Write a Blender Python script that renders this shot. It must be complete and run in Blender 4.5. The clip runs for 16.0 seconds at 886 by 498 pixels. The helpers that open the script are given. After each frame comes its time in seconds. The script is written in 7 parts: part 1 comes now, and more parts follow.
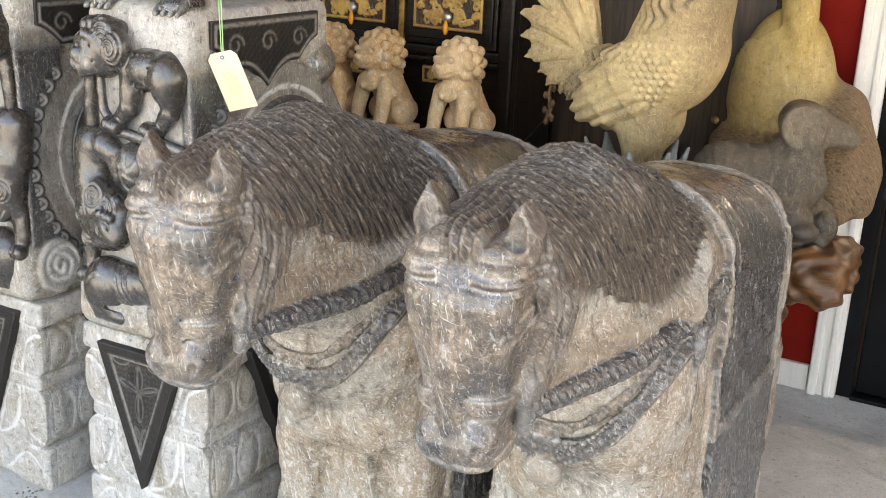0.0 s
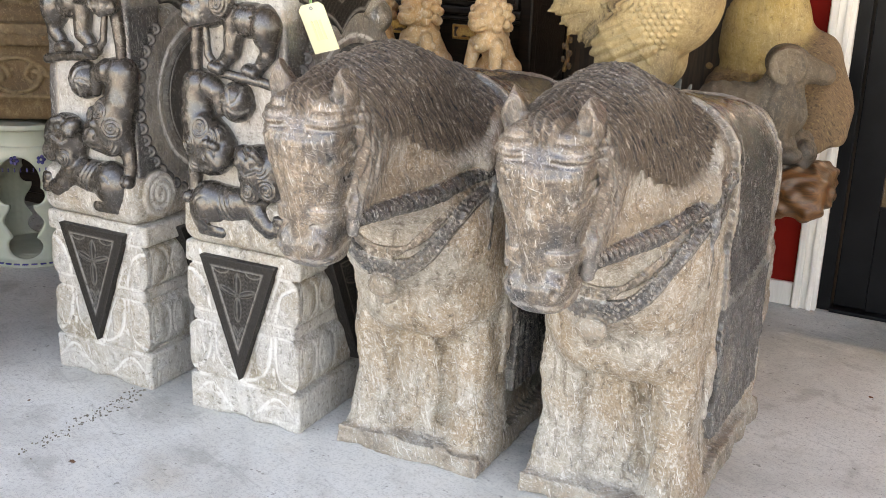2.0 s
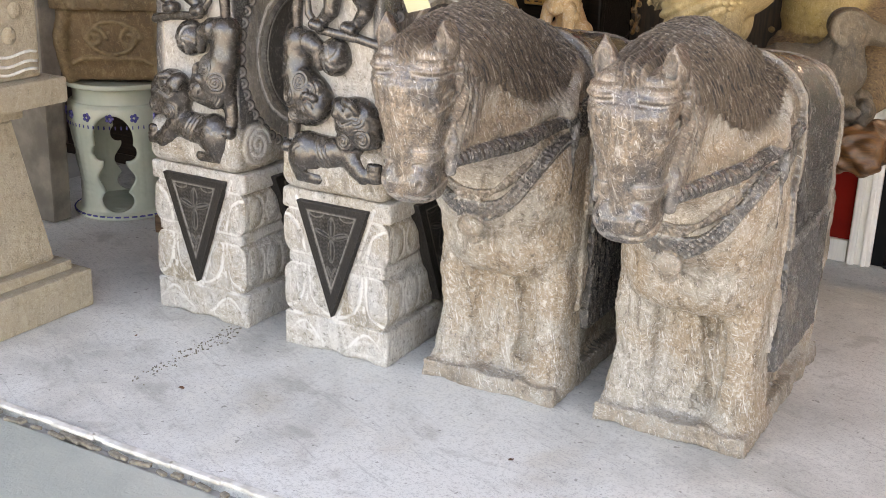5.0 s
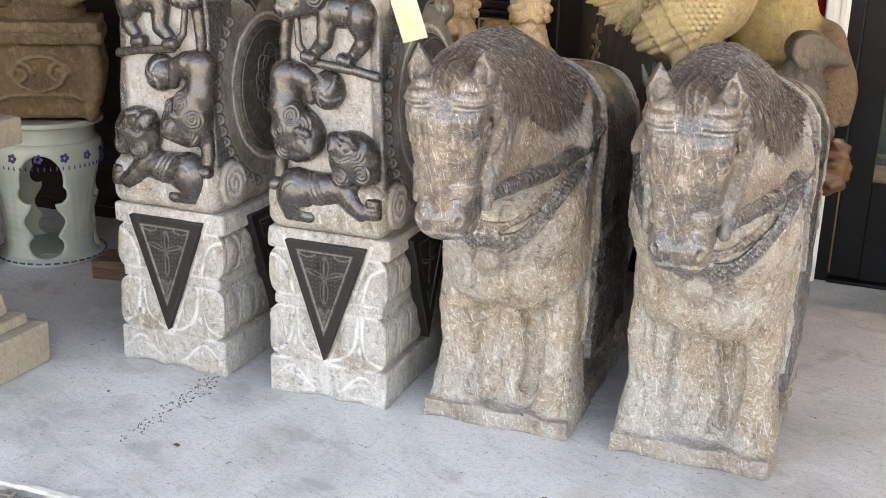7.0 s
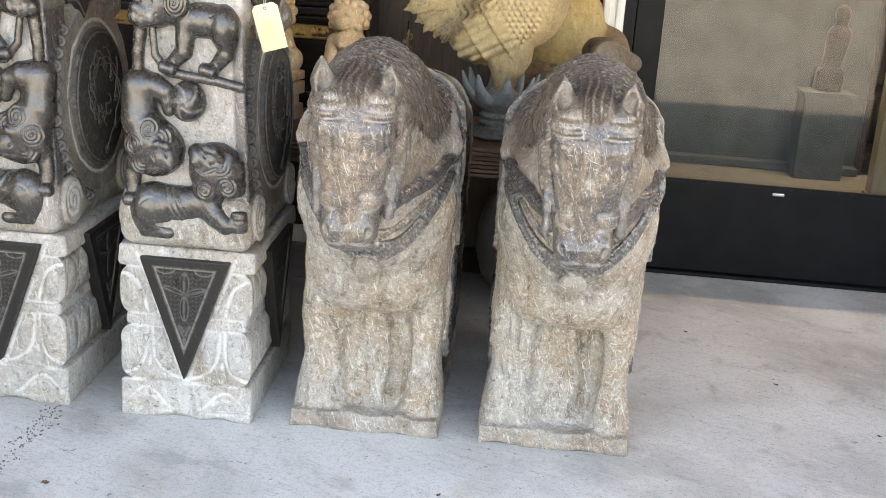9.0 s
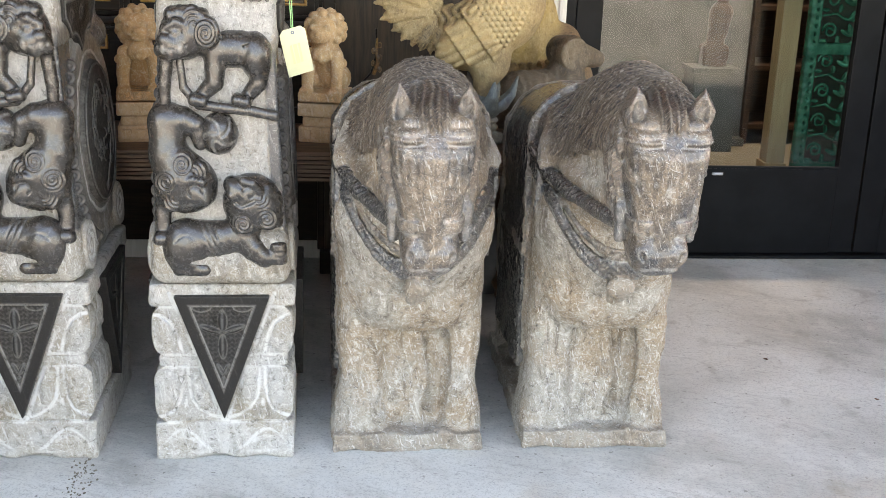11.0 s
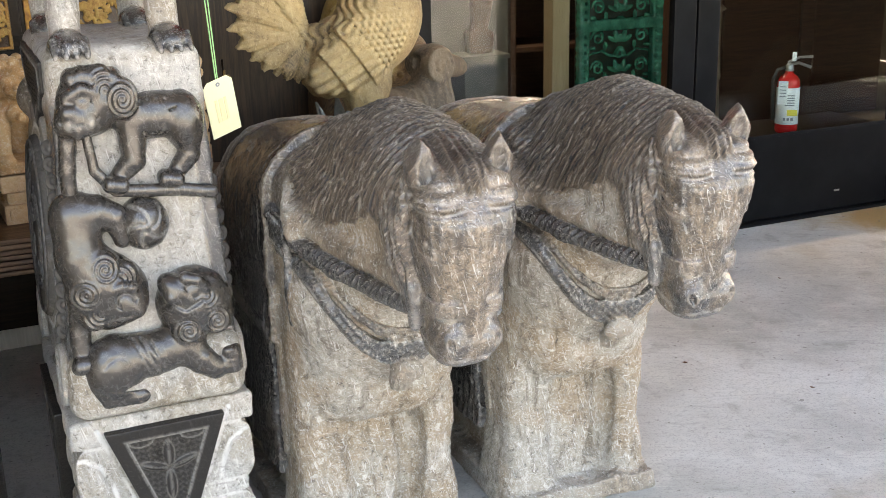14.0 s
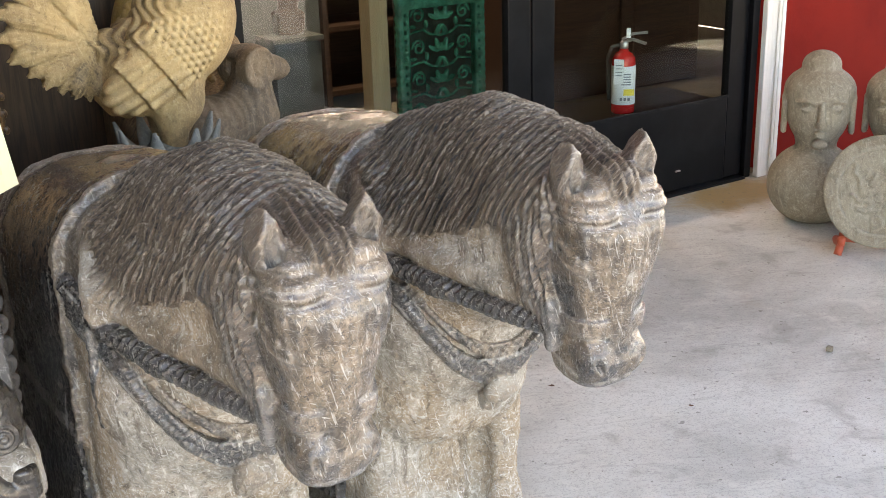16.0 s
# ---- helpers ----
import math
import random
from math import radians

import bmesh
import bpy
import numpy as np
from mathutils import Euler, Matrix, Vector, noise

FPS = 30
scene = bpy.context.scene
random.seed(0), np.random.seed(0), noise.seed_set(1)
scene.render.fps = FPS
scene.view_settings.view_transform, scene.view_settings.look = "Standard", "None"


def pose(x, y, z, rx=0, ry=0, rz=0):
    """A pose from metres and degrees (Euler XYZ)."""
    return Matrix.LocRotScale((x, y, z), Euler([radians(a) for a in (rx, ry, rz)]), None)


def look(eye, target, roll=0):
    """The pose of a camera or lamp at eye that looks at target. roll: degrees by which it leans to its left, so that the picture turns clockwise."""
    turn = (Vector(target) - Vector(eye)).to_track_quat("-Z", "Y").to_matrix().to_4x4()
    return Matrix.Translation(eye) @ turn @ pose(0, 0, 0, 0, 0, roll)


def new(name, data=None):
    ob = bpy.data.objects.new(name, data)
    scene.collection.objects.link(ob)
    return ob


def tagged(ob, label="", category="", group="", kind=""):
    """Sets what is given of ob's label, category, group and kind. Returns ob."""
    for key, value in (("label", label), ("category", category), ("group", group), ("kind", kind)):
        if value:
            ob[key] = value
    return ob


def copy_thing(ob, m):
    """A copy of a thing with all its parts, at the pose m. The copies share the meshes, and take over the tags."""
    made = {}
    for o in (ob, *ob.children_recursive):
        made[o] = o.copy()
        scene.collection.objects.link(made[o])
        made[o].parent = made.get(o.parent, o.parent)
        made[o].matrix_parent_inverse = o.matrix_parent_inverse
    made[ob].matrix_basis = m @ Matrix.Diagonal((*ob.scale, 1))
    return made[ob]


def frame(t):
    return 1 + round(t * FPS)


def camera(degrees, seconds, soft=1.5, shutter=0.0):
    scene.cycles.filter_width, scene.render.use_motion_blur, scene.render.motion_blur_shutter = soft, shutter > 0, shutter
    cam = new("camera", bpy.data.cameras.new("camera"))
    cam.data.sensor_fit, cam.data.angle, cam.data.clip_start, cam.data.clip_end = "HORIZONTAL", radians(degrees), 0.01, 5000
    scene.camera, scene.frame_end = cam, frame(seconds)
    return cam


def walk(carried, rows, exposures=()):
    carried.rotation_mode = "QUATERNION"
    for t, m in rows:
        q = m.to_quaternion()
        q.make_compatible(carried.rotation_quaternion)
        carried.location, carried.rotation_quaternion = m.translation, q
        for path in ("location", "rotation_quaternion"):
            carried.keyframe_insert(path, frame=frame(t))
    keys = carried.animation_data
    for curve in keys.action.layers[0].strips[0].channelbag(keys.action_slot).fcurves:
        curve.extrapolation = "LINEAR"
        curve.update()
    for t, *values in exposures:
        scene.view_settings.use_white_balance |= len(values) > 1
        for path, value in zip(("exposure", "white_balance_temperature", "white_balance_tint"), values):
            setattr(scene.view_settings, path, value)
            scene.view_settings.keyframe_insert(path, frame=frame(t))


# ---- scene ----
cam = camera(42.4, 16.0, 0.85)
METRES, EYE, TILT, LEAN, TURN = 4.1, 1.545, 0.0, 0.0, 28.4
ROWS = [
    (0.0, 0.0, 0.0, 0.0, 0.85, -17.23, -2.76),
    (0.5, -0.0055, -0.0296, -0.0027, 1.43, -16.84, -2.22),
    (1.0, -0.0271, -0.0667, -0.0019, 1.61, -16.88, -2.03),
    (1.5, -0.0483, -0.1106, -0.0045, 1.03, -17.06, -1.87),
    (2.0, -0.0512, -0.1338, -0.0102, -0.91, -17.66, -1.96),
    (2.5, -0.0561, -0.1513, -0.0145, -1.56, -18.19, -2.26),
    (3.0, -0.0608, -0.1692, -0.0125, -0.88, -18.58, -2.6),
    (3.5, -0.0581, -0.179, -0.0132, 0.67, -18.78, -2.62),
    (4.0, -0.058, -0.1826, -0.0157, 2.4, -19.08, -2.39),
    (6.5, -0.1634, -0.188, -0.0194, -4.53, -17.43, -1.29),
    (7.0, -0.1944, -0.1659, -0.0215, -7.36, -17.15, -1.99),
    (7.5, -0.221, -0.1505, -0.0223, -11.14, -17.05, -2.98),
    (8.0, -0.2581, -0.1508, -0.0172, -15.42, -17.01, -4.23),
    (8.5, -0.2943, -0.1483, -0.0192, -20.66, -16.72, -4.26),
    (9.0, -0.3227, -0.1409, -0.0172, -23.72, -16.56, -3.92),
    (11.5, -0.4732, -0.0415, -0.0013, -35.69, -17.19, -1.62),
    (12.0, -0.4767, -0.0057, -0.0008, -37.17, -17.29, -1.31),
    (12.5, -0.4788, 0.0289, 0.0038, -39.18, -17.31, -0.51),
    (13.0, -0.4964, 0.0718, 0.0108, -43.31, -17.35, -0.14),
    (13.5, -0.5136, 0.1092, 0.0103, -48.99, -17.36, 0.88),
    (14.0, -0.501, 0.1495, 0.0067, -51.77, -17.65, 1.32),
    (14.5, -0.4752, 0.1797, 0.0081, -53.25, -17.97, 1.64),
    (15.0, -0.4551, 0.2057, 0.0092, -55.53, -18.77, 1.71),
    (15.5, -0.4351, 0.2393, 0.0159, -59.68, -19.63, 1.47),
    (16.0, -0.4124, 0.2364, 0.0148, -61.83, -19.72, 1.62),
]
EXPOSURES = ((0.0, 3.40, 8750, 18), (4.0, 3.24, 9800, 23), (9.0, 3.30, 8600, 18), (12.0, 3.24, 8550, 17), (16.0, 3.38, 8950, 19))
walk(cam, [(t, pose(0, 0, EYE, TILT, LEAN, TURN) @ pose(METRES * x, METRES * y, METRES * z, 90 + pitch, roll, yaw)) for t, x, y, z, yaw, pitch, roll in ROWS], EXPOSURES)
# ---- world, sun, exposure ----
SUN_ELEV, SUN_TURN = 52.0, 30.0
world = bpy.data.worlds.new("sky")
scene.world = world
world.use_nodes = True
wn = world.node_tree
sky = wn.nodes.new("ShaderNodeTexSky")
sky.sky_type = "NISHITA"
sky.sun_disc = False
sky.sun_elevation, sky.sun_rotation = radians(SUN_ELEV), radians(SUN_TURN)
sky.air_density, sky.dust_density = 1.2, 2.0
wn.nodes["Background"].inputs["Strength"].default_value = 0.15
wn.links.new(sky.outputs["Color"], wn.nodes["Background"].inputs["Color"])
sun = new("sun", bpy.data.lights.new("sun", "SUN"))
sun.data.energy, sun.data.angle, sun.data.color = 4.5, radians(0.6), (1.0, 0.95, 0.87)
sun.matrix_world = look((0, 0, 0), (-math.sin(radians(SUN_TURN)), -math.cos(radians(SUN_TURN)), -math.tan(radians(SUN_ELEV))))

# Unseen lamp, added to brighten the shop interior behind the glass.
shop_fill_lamp = new("shop_fill_lamp", bpy.data.lights.new("shop_fill_lamp", "AREA"))
shop_fill_lamp.data.shape, shop_fill_lamp.data.size, shop_fill_lamp.data.size_y = "RECTANGLE", 1.15, 0.25
shop_fill_lamp.data.energy, shop_fill_lamp.data.color = 8.0, (1.0, 0.92, 0.82)
shop_fill_lamp.matrix_world = pose(1.2, 5.7, 2.85)


# ---- materials ----
class Mat:
    """A small builder of node materials."""

    def __init__(self, name):
        self.m = bpy.data.materials.new(name)
        self.m.use_nodes = True
        self.t = self.m.node_tree
        self.b = self.t.nodes["Principled BSDF"]
        self.o = None

    def n(self, kind, **kw):
        node = self.t.nodes.new("ShaderNode" + kind)
        for k, v in kw.items():
            k = k.replace("_", " ")
            sock = node.inputs.get(k) or node.inputs.get(k.title())
            self.put(v, sock)
        return node

    def put(self, v, sock):
        if isinstance(v, bpy.types.NodeSocket):
            self.t.links.new(v, sock)
        elif sock.type == "RGBA" and len(v) == 3:
            sock.default_value = (*v, 1)
        else:
            sock.default_value = v

    def co(self, scale=(1, 1, 1), turn=(0, 0, 0)):
        """Object coordinates, shifted for each object, then turned and scaled."""
        if self.o is None:
            tc = self.t.nodes.new("ShaderNodeTexCoord")
            info = self.t.nodes.new("ShaderNodeObjectInfo")
            off = self.math("MULTIPLY", info.outputs["Random"], 23.0)
            add = self.t.nodes.new("ShaderNodeVectorMath")
            self.put(tc.outputs["Object"], add.inputs[0])
            self.put(off, add.inputs[1])
            self.o = add.outputs[0]
        first = self.t.nodes.new("ShaderNodeMapping")
        self.put(self.o, first.inputs["Vector"])
        first.inputs["Rotation"].default_value = [radians(a) for a in turn]
        mp = self.t.nodes.new("ShaderNodeMapping")
        self.put(first.outputs[0], mp.inputs["Vector"])
        mp.inputs["Scale"].default_value = scale
        return mp.outputs[0]

    def noise(self, scale, detail=4, rough=0.55, vec=None, warp=0.0):
        nd = self.n("TexNoise", Scale=scale, Detail=detail, Roughness=rough, Distortion=warp)
        self.put(vec or self.co(), nd.inputs["Vector"])
        return nd.outputs["Fac"]

    def ramp(self, fac, lo, hi):
        mr = self.n("MapRange")
        mr.interpolation_type = "SMOOTHSTEP"
        for i, v in enumerate((fac, lo, hi, 0.0, 1.0)):
            self.put(v, mr.inputs[i])
        return mr.outputs[0]

    def math(self, op, a, b=0.0):
        m = self.t.nodes.new("ShaderNodeMath")
        m.operation = op
        self.put(a, m.inputs[0])
        self.put(b, m.inputs[1])
        return m.outputs[0]

    def mix(self, fac, a, b):
        m = self.t.nodes.new("ShaderNodeMix")
        m.data_type = "RGBA"
        self.put(fac, m.inputs[0])
        self.put(a, m.inputs[6])
        self.put(b, m.inputs[7])
        return m.outputs[2]

    def bump(self, height, strength=0.4, dist=0.01):
        old = self.b.inputs["Normal"].links
        bp = self.n("Bump", Strength=strength, Distance=dist, Height=height)
        if old:
            self.put(old[0].from_socket, bp.inputs["Normal"])
        self.put(bp.outputs[0], self.b.inputs["Normal"])

    def done(self, color, rough=0.7, metal=0.0, spec=0.5):
        self.put(color, self.b.inputs["Base Color"])
        self.put(rough, self.b.inputs["Roughness"])
        self.put(metal, self.b.inputs["Metallic"])
        self.put(spec, self.b.inputs["Specular IOR Level"])
        return self.m


def carved(name, light, warm, dark, brown, chalk, shine=0.34, mottle=0.5, bump=0.5, scratch=0.5, wear=0.75, coat=None, spec=0.5):
    """Carved stone or wood with patina: the mesh's paint gives dark patina, brown strands and chalky grooves."""
    m = Mat(name)
    at = m.t.nodes.new("ShaderNodeAttribute")
    at.attribute_name = "paint"
    sep = m.n("SeparateColor", Color=at.outputs["Color"])
    pd, pb, pc = sep.outputs[0], sep.outputs[1], sep.outputs[2]
    big, mid, fine = m.noise(5, 5, 0.6), m.noise(60, 7, 0.75, warp=0.7), m.noise(230, 3, 0.7)
    strands = m.noise(1, 5, 0.65, m.co((95, 260, 4.5), (-30, 0, 0)), 0.5)
    marks = m.noise(1, 3, 0.6, m.co((190, 170, 16), (0, 14, 20)), 0.9)
    cuts = m.noise(1, 3, 0.6, m.co((46, 70, 240), (10, -16, 0)), 1.6)
    base = m.mix(m.ramp(big, 0.40, 0.62), light, warm)
    base = m.mix(m.math("MULTIPLY", m.ramp(mid, 0.46, 0.34), 0.22 + 0.48 * scratch), base, dark)
    base = m.mix(m.math("MULTIPLY", m.ramp(mid, 0.53, 0.64), 0.30 + 0.55 * scratch), base, chalk)
    base = m.mix(m.math("MULTIPLY", m.ramp(fine, 0.56, 0.68), 0.55 * scratch), base, dark)
    base = m.mix(m.math("MULTIPLY", m.ramp(fine, 0.43, 0.33), 0.75 * scratch), base, chalk)
    worn = m.math("ADD", m.math("MULTIPLY", m.math("SUBTRACT", mid, 0.5), mottle * 1.5), m.math("MULTIPLY", m.math("SUBTRACT", big, 0.5), 0.9))
    grime = m.noise(1, 6, 0.65, m.co((26, 26, 7)), 0.8)
    base = m.mix(m.math("MULTIPLY", m.ramp(grime, 0.50, 0.68), 0.8 * scratch), base, [v * 0.30 for v in warm])
    base = m.mix(m.math("MULTIPLY", m.ramp(grime, 0.44, 0.30), 0.4), base, chalk)
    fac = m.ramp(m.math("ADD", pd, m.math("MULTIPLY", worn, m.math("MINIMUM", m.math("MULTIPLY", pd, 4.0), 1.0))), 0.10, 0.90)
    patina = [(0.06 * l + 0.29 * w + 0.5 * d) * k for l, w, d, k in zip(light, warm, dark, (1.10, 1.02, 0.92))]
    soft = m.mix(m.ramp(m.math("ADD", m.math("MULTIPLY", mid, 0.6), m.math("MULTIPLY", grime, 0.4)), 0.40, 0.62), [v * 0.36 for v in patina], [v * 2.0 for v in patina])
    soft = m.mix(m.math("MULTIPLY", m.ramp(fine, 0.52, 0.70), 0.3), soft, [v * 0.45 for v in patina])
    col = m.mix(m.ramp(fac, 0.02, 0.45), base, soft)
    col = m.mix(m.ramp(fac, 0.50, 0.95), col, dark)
    nick = m.math("MULTIPLY", m.math("MAXIMUM", m.ramp(marks, 0.60, 0.66), m.ramp(cuts, 0.61, 0.67)), scratch)
    col = m.mix(m.math("MULTIPLY", nick, m.math("SUBTRACT", 1.0, m.math("MINIMUM", m.math("MULTIPLY", fac, 0.85), 0.66))), col, chalk)
    v1, v2 = m.noise(34, 4, 0.55, warp=0.5), m.noise(1, 4, 0.6, m.co((60, 60, 24), (0, 20, 10)), 0.8)
    lines = m.math("MAXIMUM", m.ramp(m.math("ABSOLUTE", m.math("SUBTRACT", v1, 0.5)), 0.016, 0.004), m.ramp(m.math("ABSOLUTE", m.math("SUBTRACT", v2, 0.5)), 0.018, 0.005))
    lines = m.math("MULTIPLY", m.math("MULTIPLY", lines, m.ramp(mid, 0.44, 0.58)), scratch)
    col = m.mix(m.math("MULTIPLY", lines, m.math("SUBTRACT", 0.5, m.math("MULTIPLY", fac, 0.25))), col, [0.6 * p + 0.4 * q for p, q in zip(chalk, warm)])
    deep = m.math("MULTIPLY", m.ramp(m.math("ABSOLUTE", m.math("SUBTRACT", m.noise(52, 3, 0.5), 0.5)), 0.014, 0.003), scratch)
    col = m.mix(m.math("MULTIPLY", deep, m.math("MULTIPLY", m.ramp(fac, 0.1, 0.5), 0.8)), col, [v * 0.5 for v in dark])
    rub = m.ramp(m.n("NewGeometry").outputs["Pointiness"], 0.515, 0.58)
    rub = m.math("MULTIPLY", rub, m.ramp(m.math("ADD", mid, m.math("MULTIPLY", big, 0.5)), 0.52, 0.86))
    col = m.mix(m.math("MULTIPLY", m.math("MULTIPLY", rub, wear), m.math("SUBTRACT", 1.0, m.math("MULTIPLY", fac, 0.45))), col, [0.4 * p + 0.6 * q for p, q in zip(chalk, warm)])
    hair = m.mix(m.ramp(strands, 0.48, 0.38), brown, dark)
    hair = m.mix(m.math("MULTIPLY", m.ramp(strands, 0.56, 0.62), 0.62), hair, [0.5 * p + 0.5 * q for p, q in zip(warm, chalk)])
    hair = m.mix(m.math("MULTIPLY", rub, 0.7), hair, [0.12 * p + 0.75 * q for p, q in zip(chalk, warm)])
    col = m.mix(pb, col, hair)
    col = m.mix(m.math("MULTIPLY", pc, m.ramp(mid, 0.30, 0.52)), col, chalk)
    m.bump(m.math("MULTIPLY", strands, pb), 1.0, 0.014)
    m.bump(m.math("ADD", m.math("MULTIPLY", mid, 0.7), m.math("ADD", m.math("MULTIPLY", fine, 0.3), m.math("MULTIPLY", nick, -0.15))), m.math("MULTIPLY", m.math("SUBTRACT", 1.0, m.math("MULTIPLY", fac, 0.5)), bump), 0.012)
    rough = m.math("ADD", m.math("MULTIPLY", fac, shine - 0.72), m.math("ADD", 0.58, m.math("MULTIPLY", mid, 0.28)))
    m.put(m.math("MULTIPLY", m.ramp(fac, 0.15, 0.6), coat if coat else 0.95 if shine < 0.3 else 0.15), m.b.inputs["Coat Weight"])
    m.b.inputs["Coat Roughness"].default_value = 0.26
    return m.done(col, rough, 0.0, spec)


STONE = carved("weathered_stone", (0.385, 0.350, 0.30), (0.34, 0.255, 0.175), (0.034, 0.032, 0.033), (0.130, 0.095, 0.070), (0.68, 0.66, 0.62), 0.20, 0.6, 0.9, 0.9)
DRUM = carved("pale_carved_stone", (0.375, 0.36, 0.335), (0.31, 0.26, 0.195), (0.028, 0.027, 0.029), (0.10, 0.08, 0.06), (0.68, 0.67, 0.645), 0.24, 0.8, 0.9, 0.7)
RELIEF = carved("dark_waxed_relief", (0.17, 0.145, 0.12), (0.18, 0.14, 0.105), (0.034, 0.029, 0.025), (0.06, 0.05, 0.042), (0.52, 0.49, 0.44), 0.26, 0.6, 0.28, 0.22, 0.95, 0.6)
GILT = carved("aged_gilt_wood", (0.42, 0.295, 0.14), (0.28, 0.19, 0.095), (0.06, 0.046, 0.03), (0.15, 0.11, 0.065), (0.58, 0.45, 0.25), 0.4, 0.3, 0.3)
RAMWOOD = carved("grey_carved_wood", (0.10, 0.078, 0.056), (0.165, 0.118, 0.075), (0.05, 0.045, 0.04), (0.09, 0.07, 0.055), (0.34, 0.27, 0.20), 0.45, 0.5, 0.8)
GOLD = carved("worn_gold_leaf", (0.40, 0.265, 0.070), (0.27, 0.17, 0.055), (0.13, 0.085, 0.05), (0.25, 0.155, 0.088), (0.56, 0.42, 0.22), 0.3, 0.35, 0.2)
MARBLE = carved("cream_marble", (0.60, 0.385, 0.20), (0.52, 0.30, 0.13), (0.30, 0.17, 0.08), (0.5, 0.4, 0.3), (0.75, 0.66, 0.52), 0.5, 0.2, 0.2)
GREYSTONE = carved("grey_sandstone", (0.27, 0.235, 0.175), (0.23, 0.19, 0.135), (0.13, 0.115, 0.09), (0.2, 0.18, 0.15), (0.46, 0.42, 0.34), 0.6, 0.3, 0.3)
LANTERN = carved("pale_sandstone", (0.37, 0.31, 0.235), (0.31, 0.245, 0.16), (0.16, 0.14, 0.11), (0.3, 0.25, 0.2), (0.58, 0.53, 0.44), 0.7, 0.5, 1.0, 0.6)
URNCLAY = carved("brown_glazed_clay", (0.090, 0.052, 0.022), (0.135, 0.080, 0.034), (0.03, 0.021, 0.014), (0.08, 0.06, 0.04), (0.34, 0.25, 0.14), 0.22, 0.4, 0.3, 0.2, 0.9, 0.9)


def plain(name, a, b, rough=0.6, metal=0.0, scale=12.0, bump=0.15, spec=0.5, fine=90.0):
    m = Mat(name)
    n1, n2 = m.noise(scale, 5), m.noise(fine, 3)
    col = m.mix(m.ramp(n1, 0.35, 0.7), a, b)
    m.bump(n2, bump, 0.004)
    return m.done(col, m.math("ADD", rough - 0.06, m.math("MULTIPLY", n1, 0.12)), metal, spec)


def concrete():
    m = Mat("smooth_concrete")
    big, mid, fine = m.noise(1.1, 6, 0.6, warp=0.6), m.noise(6, 6, 0.6, warp=0.5), m.noise(160, 3, 0.6)
    spots = m.n("TexVoronoi", Scale=5.0)
    m.put(m.co((1, 1, 1)), spots.inputs["Vector"])
    col = m.mix(m.ramp(big, 0.35, 0.65), (0.62, 0.62, 0.595), (0.41, 0.405, 0.375))
    col = m.mix(m.math("MULTIPLY", m.ramp(mid, 0.5, 0.68), 0.6), col, (0.62, 0.61, 0.565))
    col = m.mix(m.math("MULTIPLY", m.ramp(mid, 0.46, 0.30), 0.5), col, (0.25, 0.24, 0.215))
    warm = m.noise(2.3, 4, 0.6)
    col = m.mix(m.math("MULTIPLY", m.ramp(warm, 0.58, 0.74), 0.4), col, (0.36, 0.29, 0.20))
    col = m.mix(m.math("MULTIPLY", m.ramp(fine, 0.52, 0.66), 0.38), col, (0.2, 0.2, 0.2))
    wipe = m.noise(1, 6, 0.7, m.co((5, 38, 5), (0, 0, 24)), 1.5)
    col = m.mix(m.math("MULTIPLY", m.ramp(wipe, 0.54, 0.66), 0.35), col, (0.59, 0.575, 0.53))
    col = m.mix(m.math("MULTIPLY", m.ramp(wipe, 0.45, 0.34), 0.30), col, (0.24, 0.235, 0.22))
    tc = m.t.nodes.new("ShaderNodeTexCoord")
    mp = m.n("Mapping")
    mp.vector_type = "TEXTURE"
    m.put(tc.outputs["Object"], mp.inputs["Vector"])
    mp.inputs["Location"].default_value, mp.inputs["Scale"].default_value = (2.02, 3.62, 0), (0.58, 0.30, 1.0)
    ln = m.t.nodes.new("ShaderNodeVectorMath")
    ln.operation = "LENGTH"
    m.put(mp.outputs[0], ln.inputs[0])
    rust = m.ramp(m.math("ADD", ln.outputs["Value"], m.math("MULTIPLY", mid, 0.9)), 1.45, 0.75)
    col = m.mix(m.math("MULTIPLY", rust, 0.85), col, (0.42, 0.24, 0.055))
    grain = m.noise(60, 7, 0.8)
    col = m.mix(m.math("MULTIPLY", m.ramp(grain, 0.50, 0.34), 0.42), col, (0.20, 0.20, 0.19))
    dots = m.ramp(m.noise(42, 2, 0.5), 0.70, 0.74)
    col = m.mix(m.math("MULTIPLY", dots, 0.6), col, (0.12, 0.11, 0.10))
    m.bump(m.math("ADD", m.math("MULTIPLY", mid, 0.6), m.math("MULTIPLY", fine, 0.4)), 0.12, 0.006)
    return m.done(col, m.math("ADD", 0.50, m.math("MULTIPLY", mid, 0.3)))


def timber(name, a, b, axis=0, rough=0.5, scale=5.0, spec=0.5):
    m = Mat(name)
    s = [scale * 9] * 3
    s[axis] = scale * 0.7
    g = m.noise(1, 6, 0.65, m.co(s), 1.2)
    col = m.mix(m.ramp(g, 0.35, 0.66), a, b)
    m.bump(g, 0.4, 0.006)
    return m.done(col, rough, 0.0, spec)


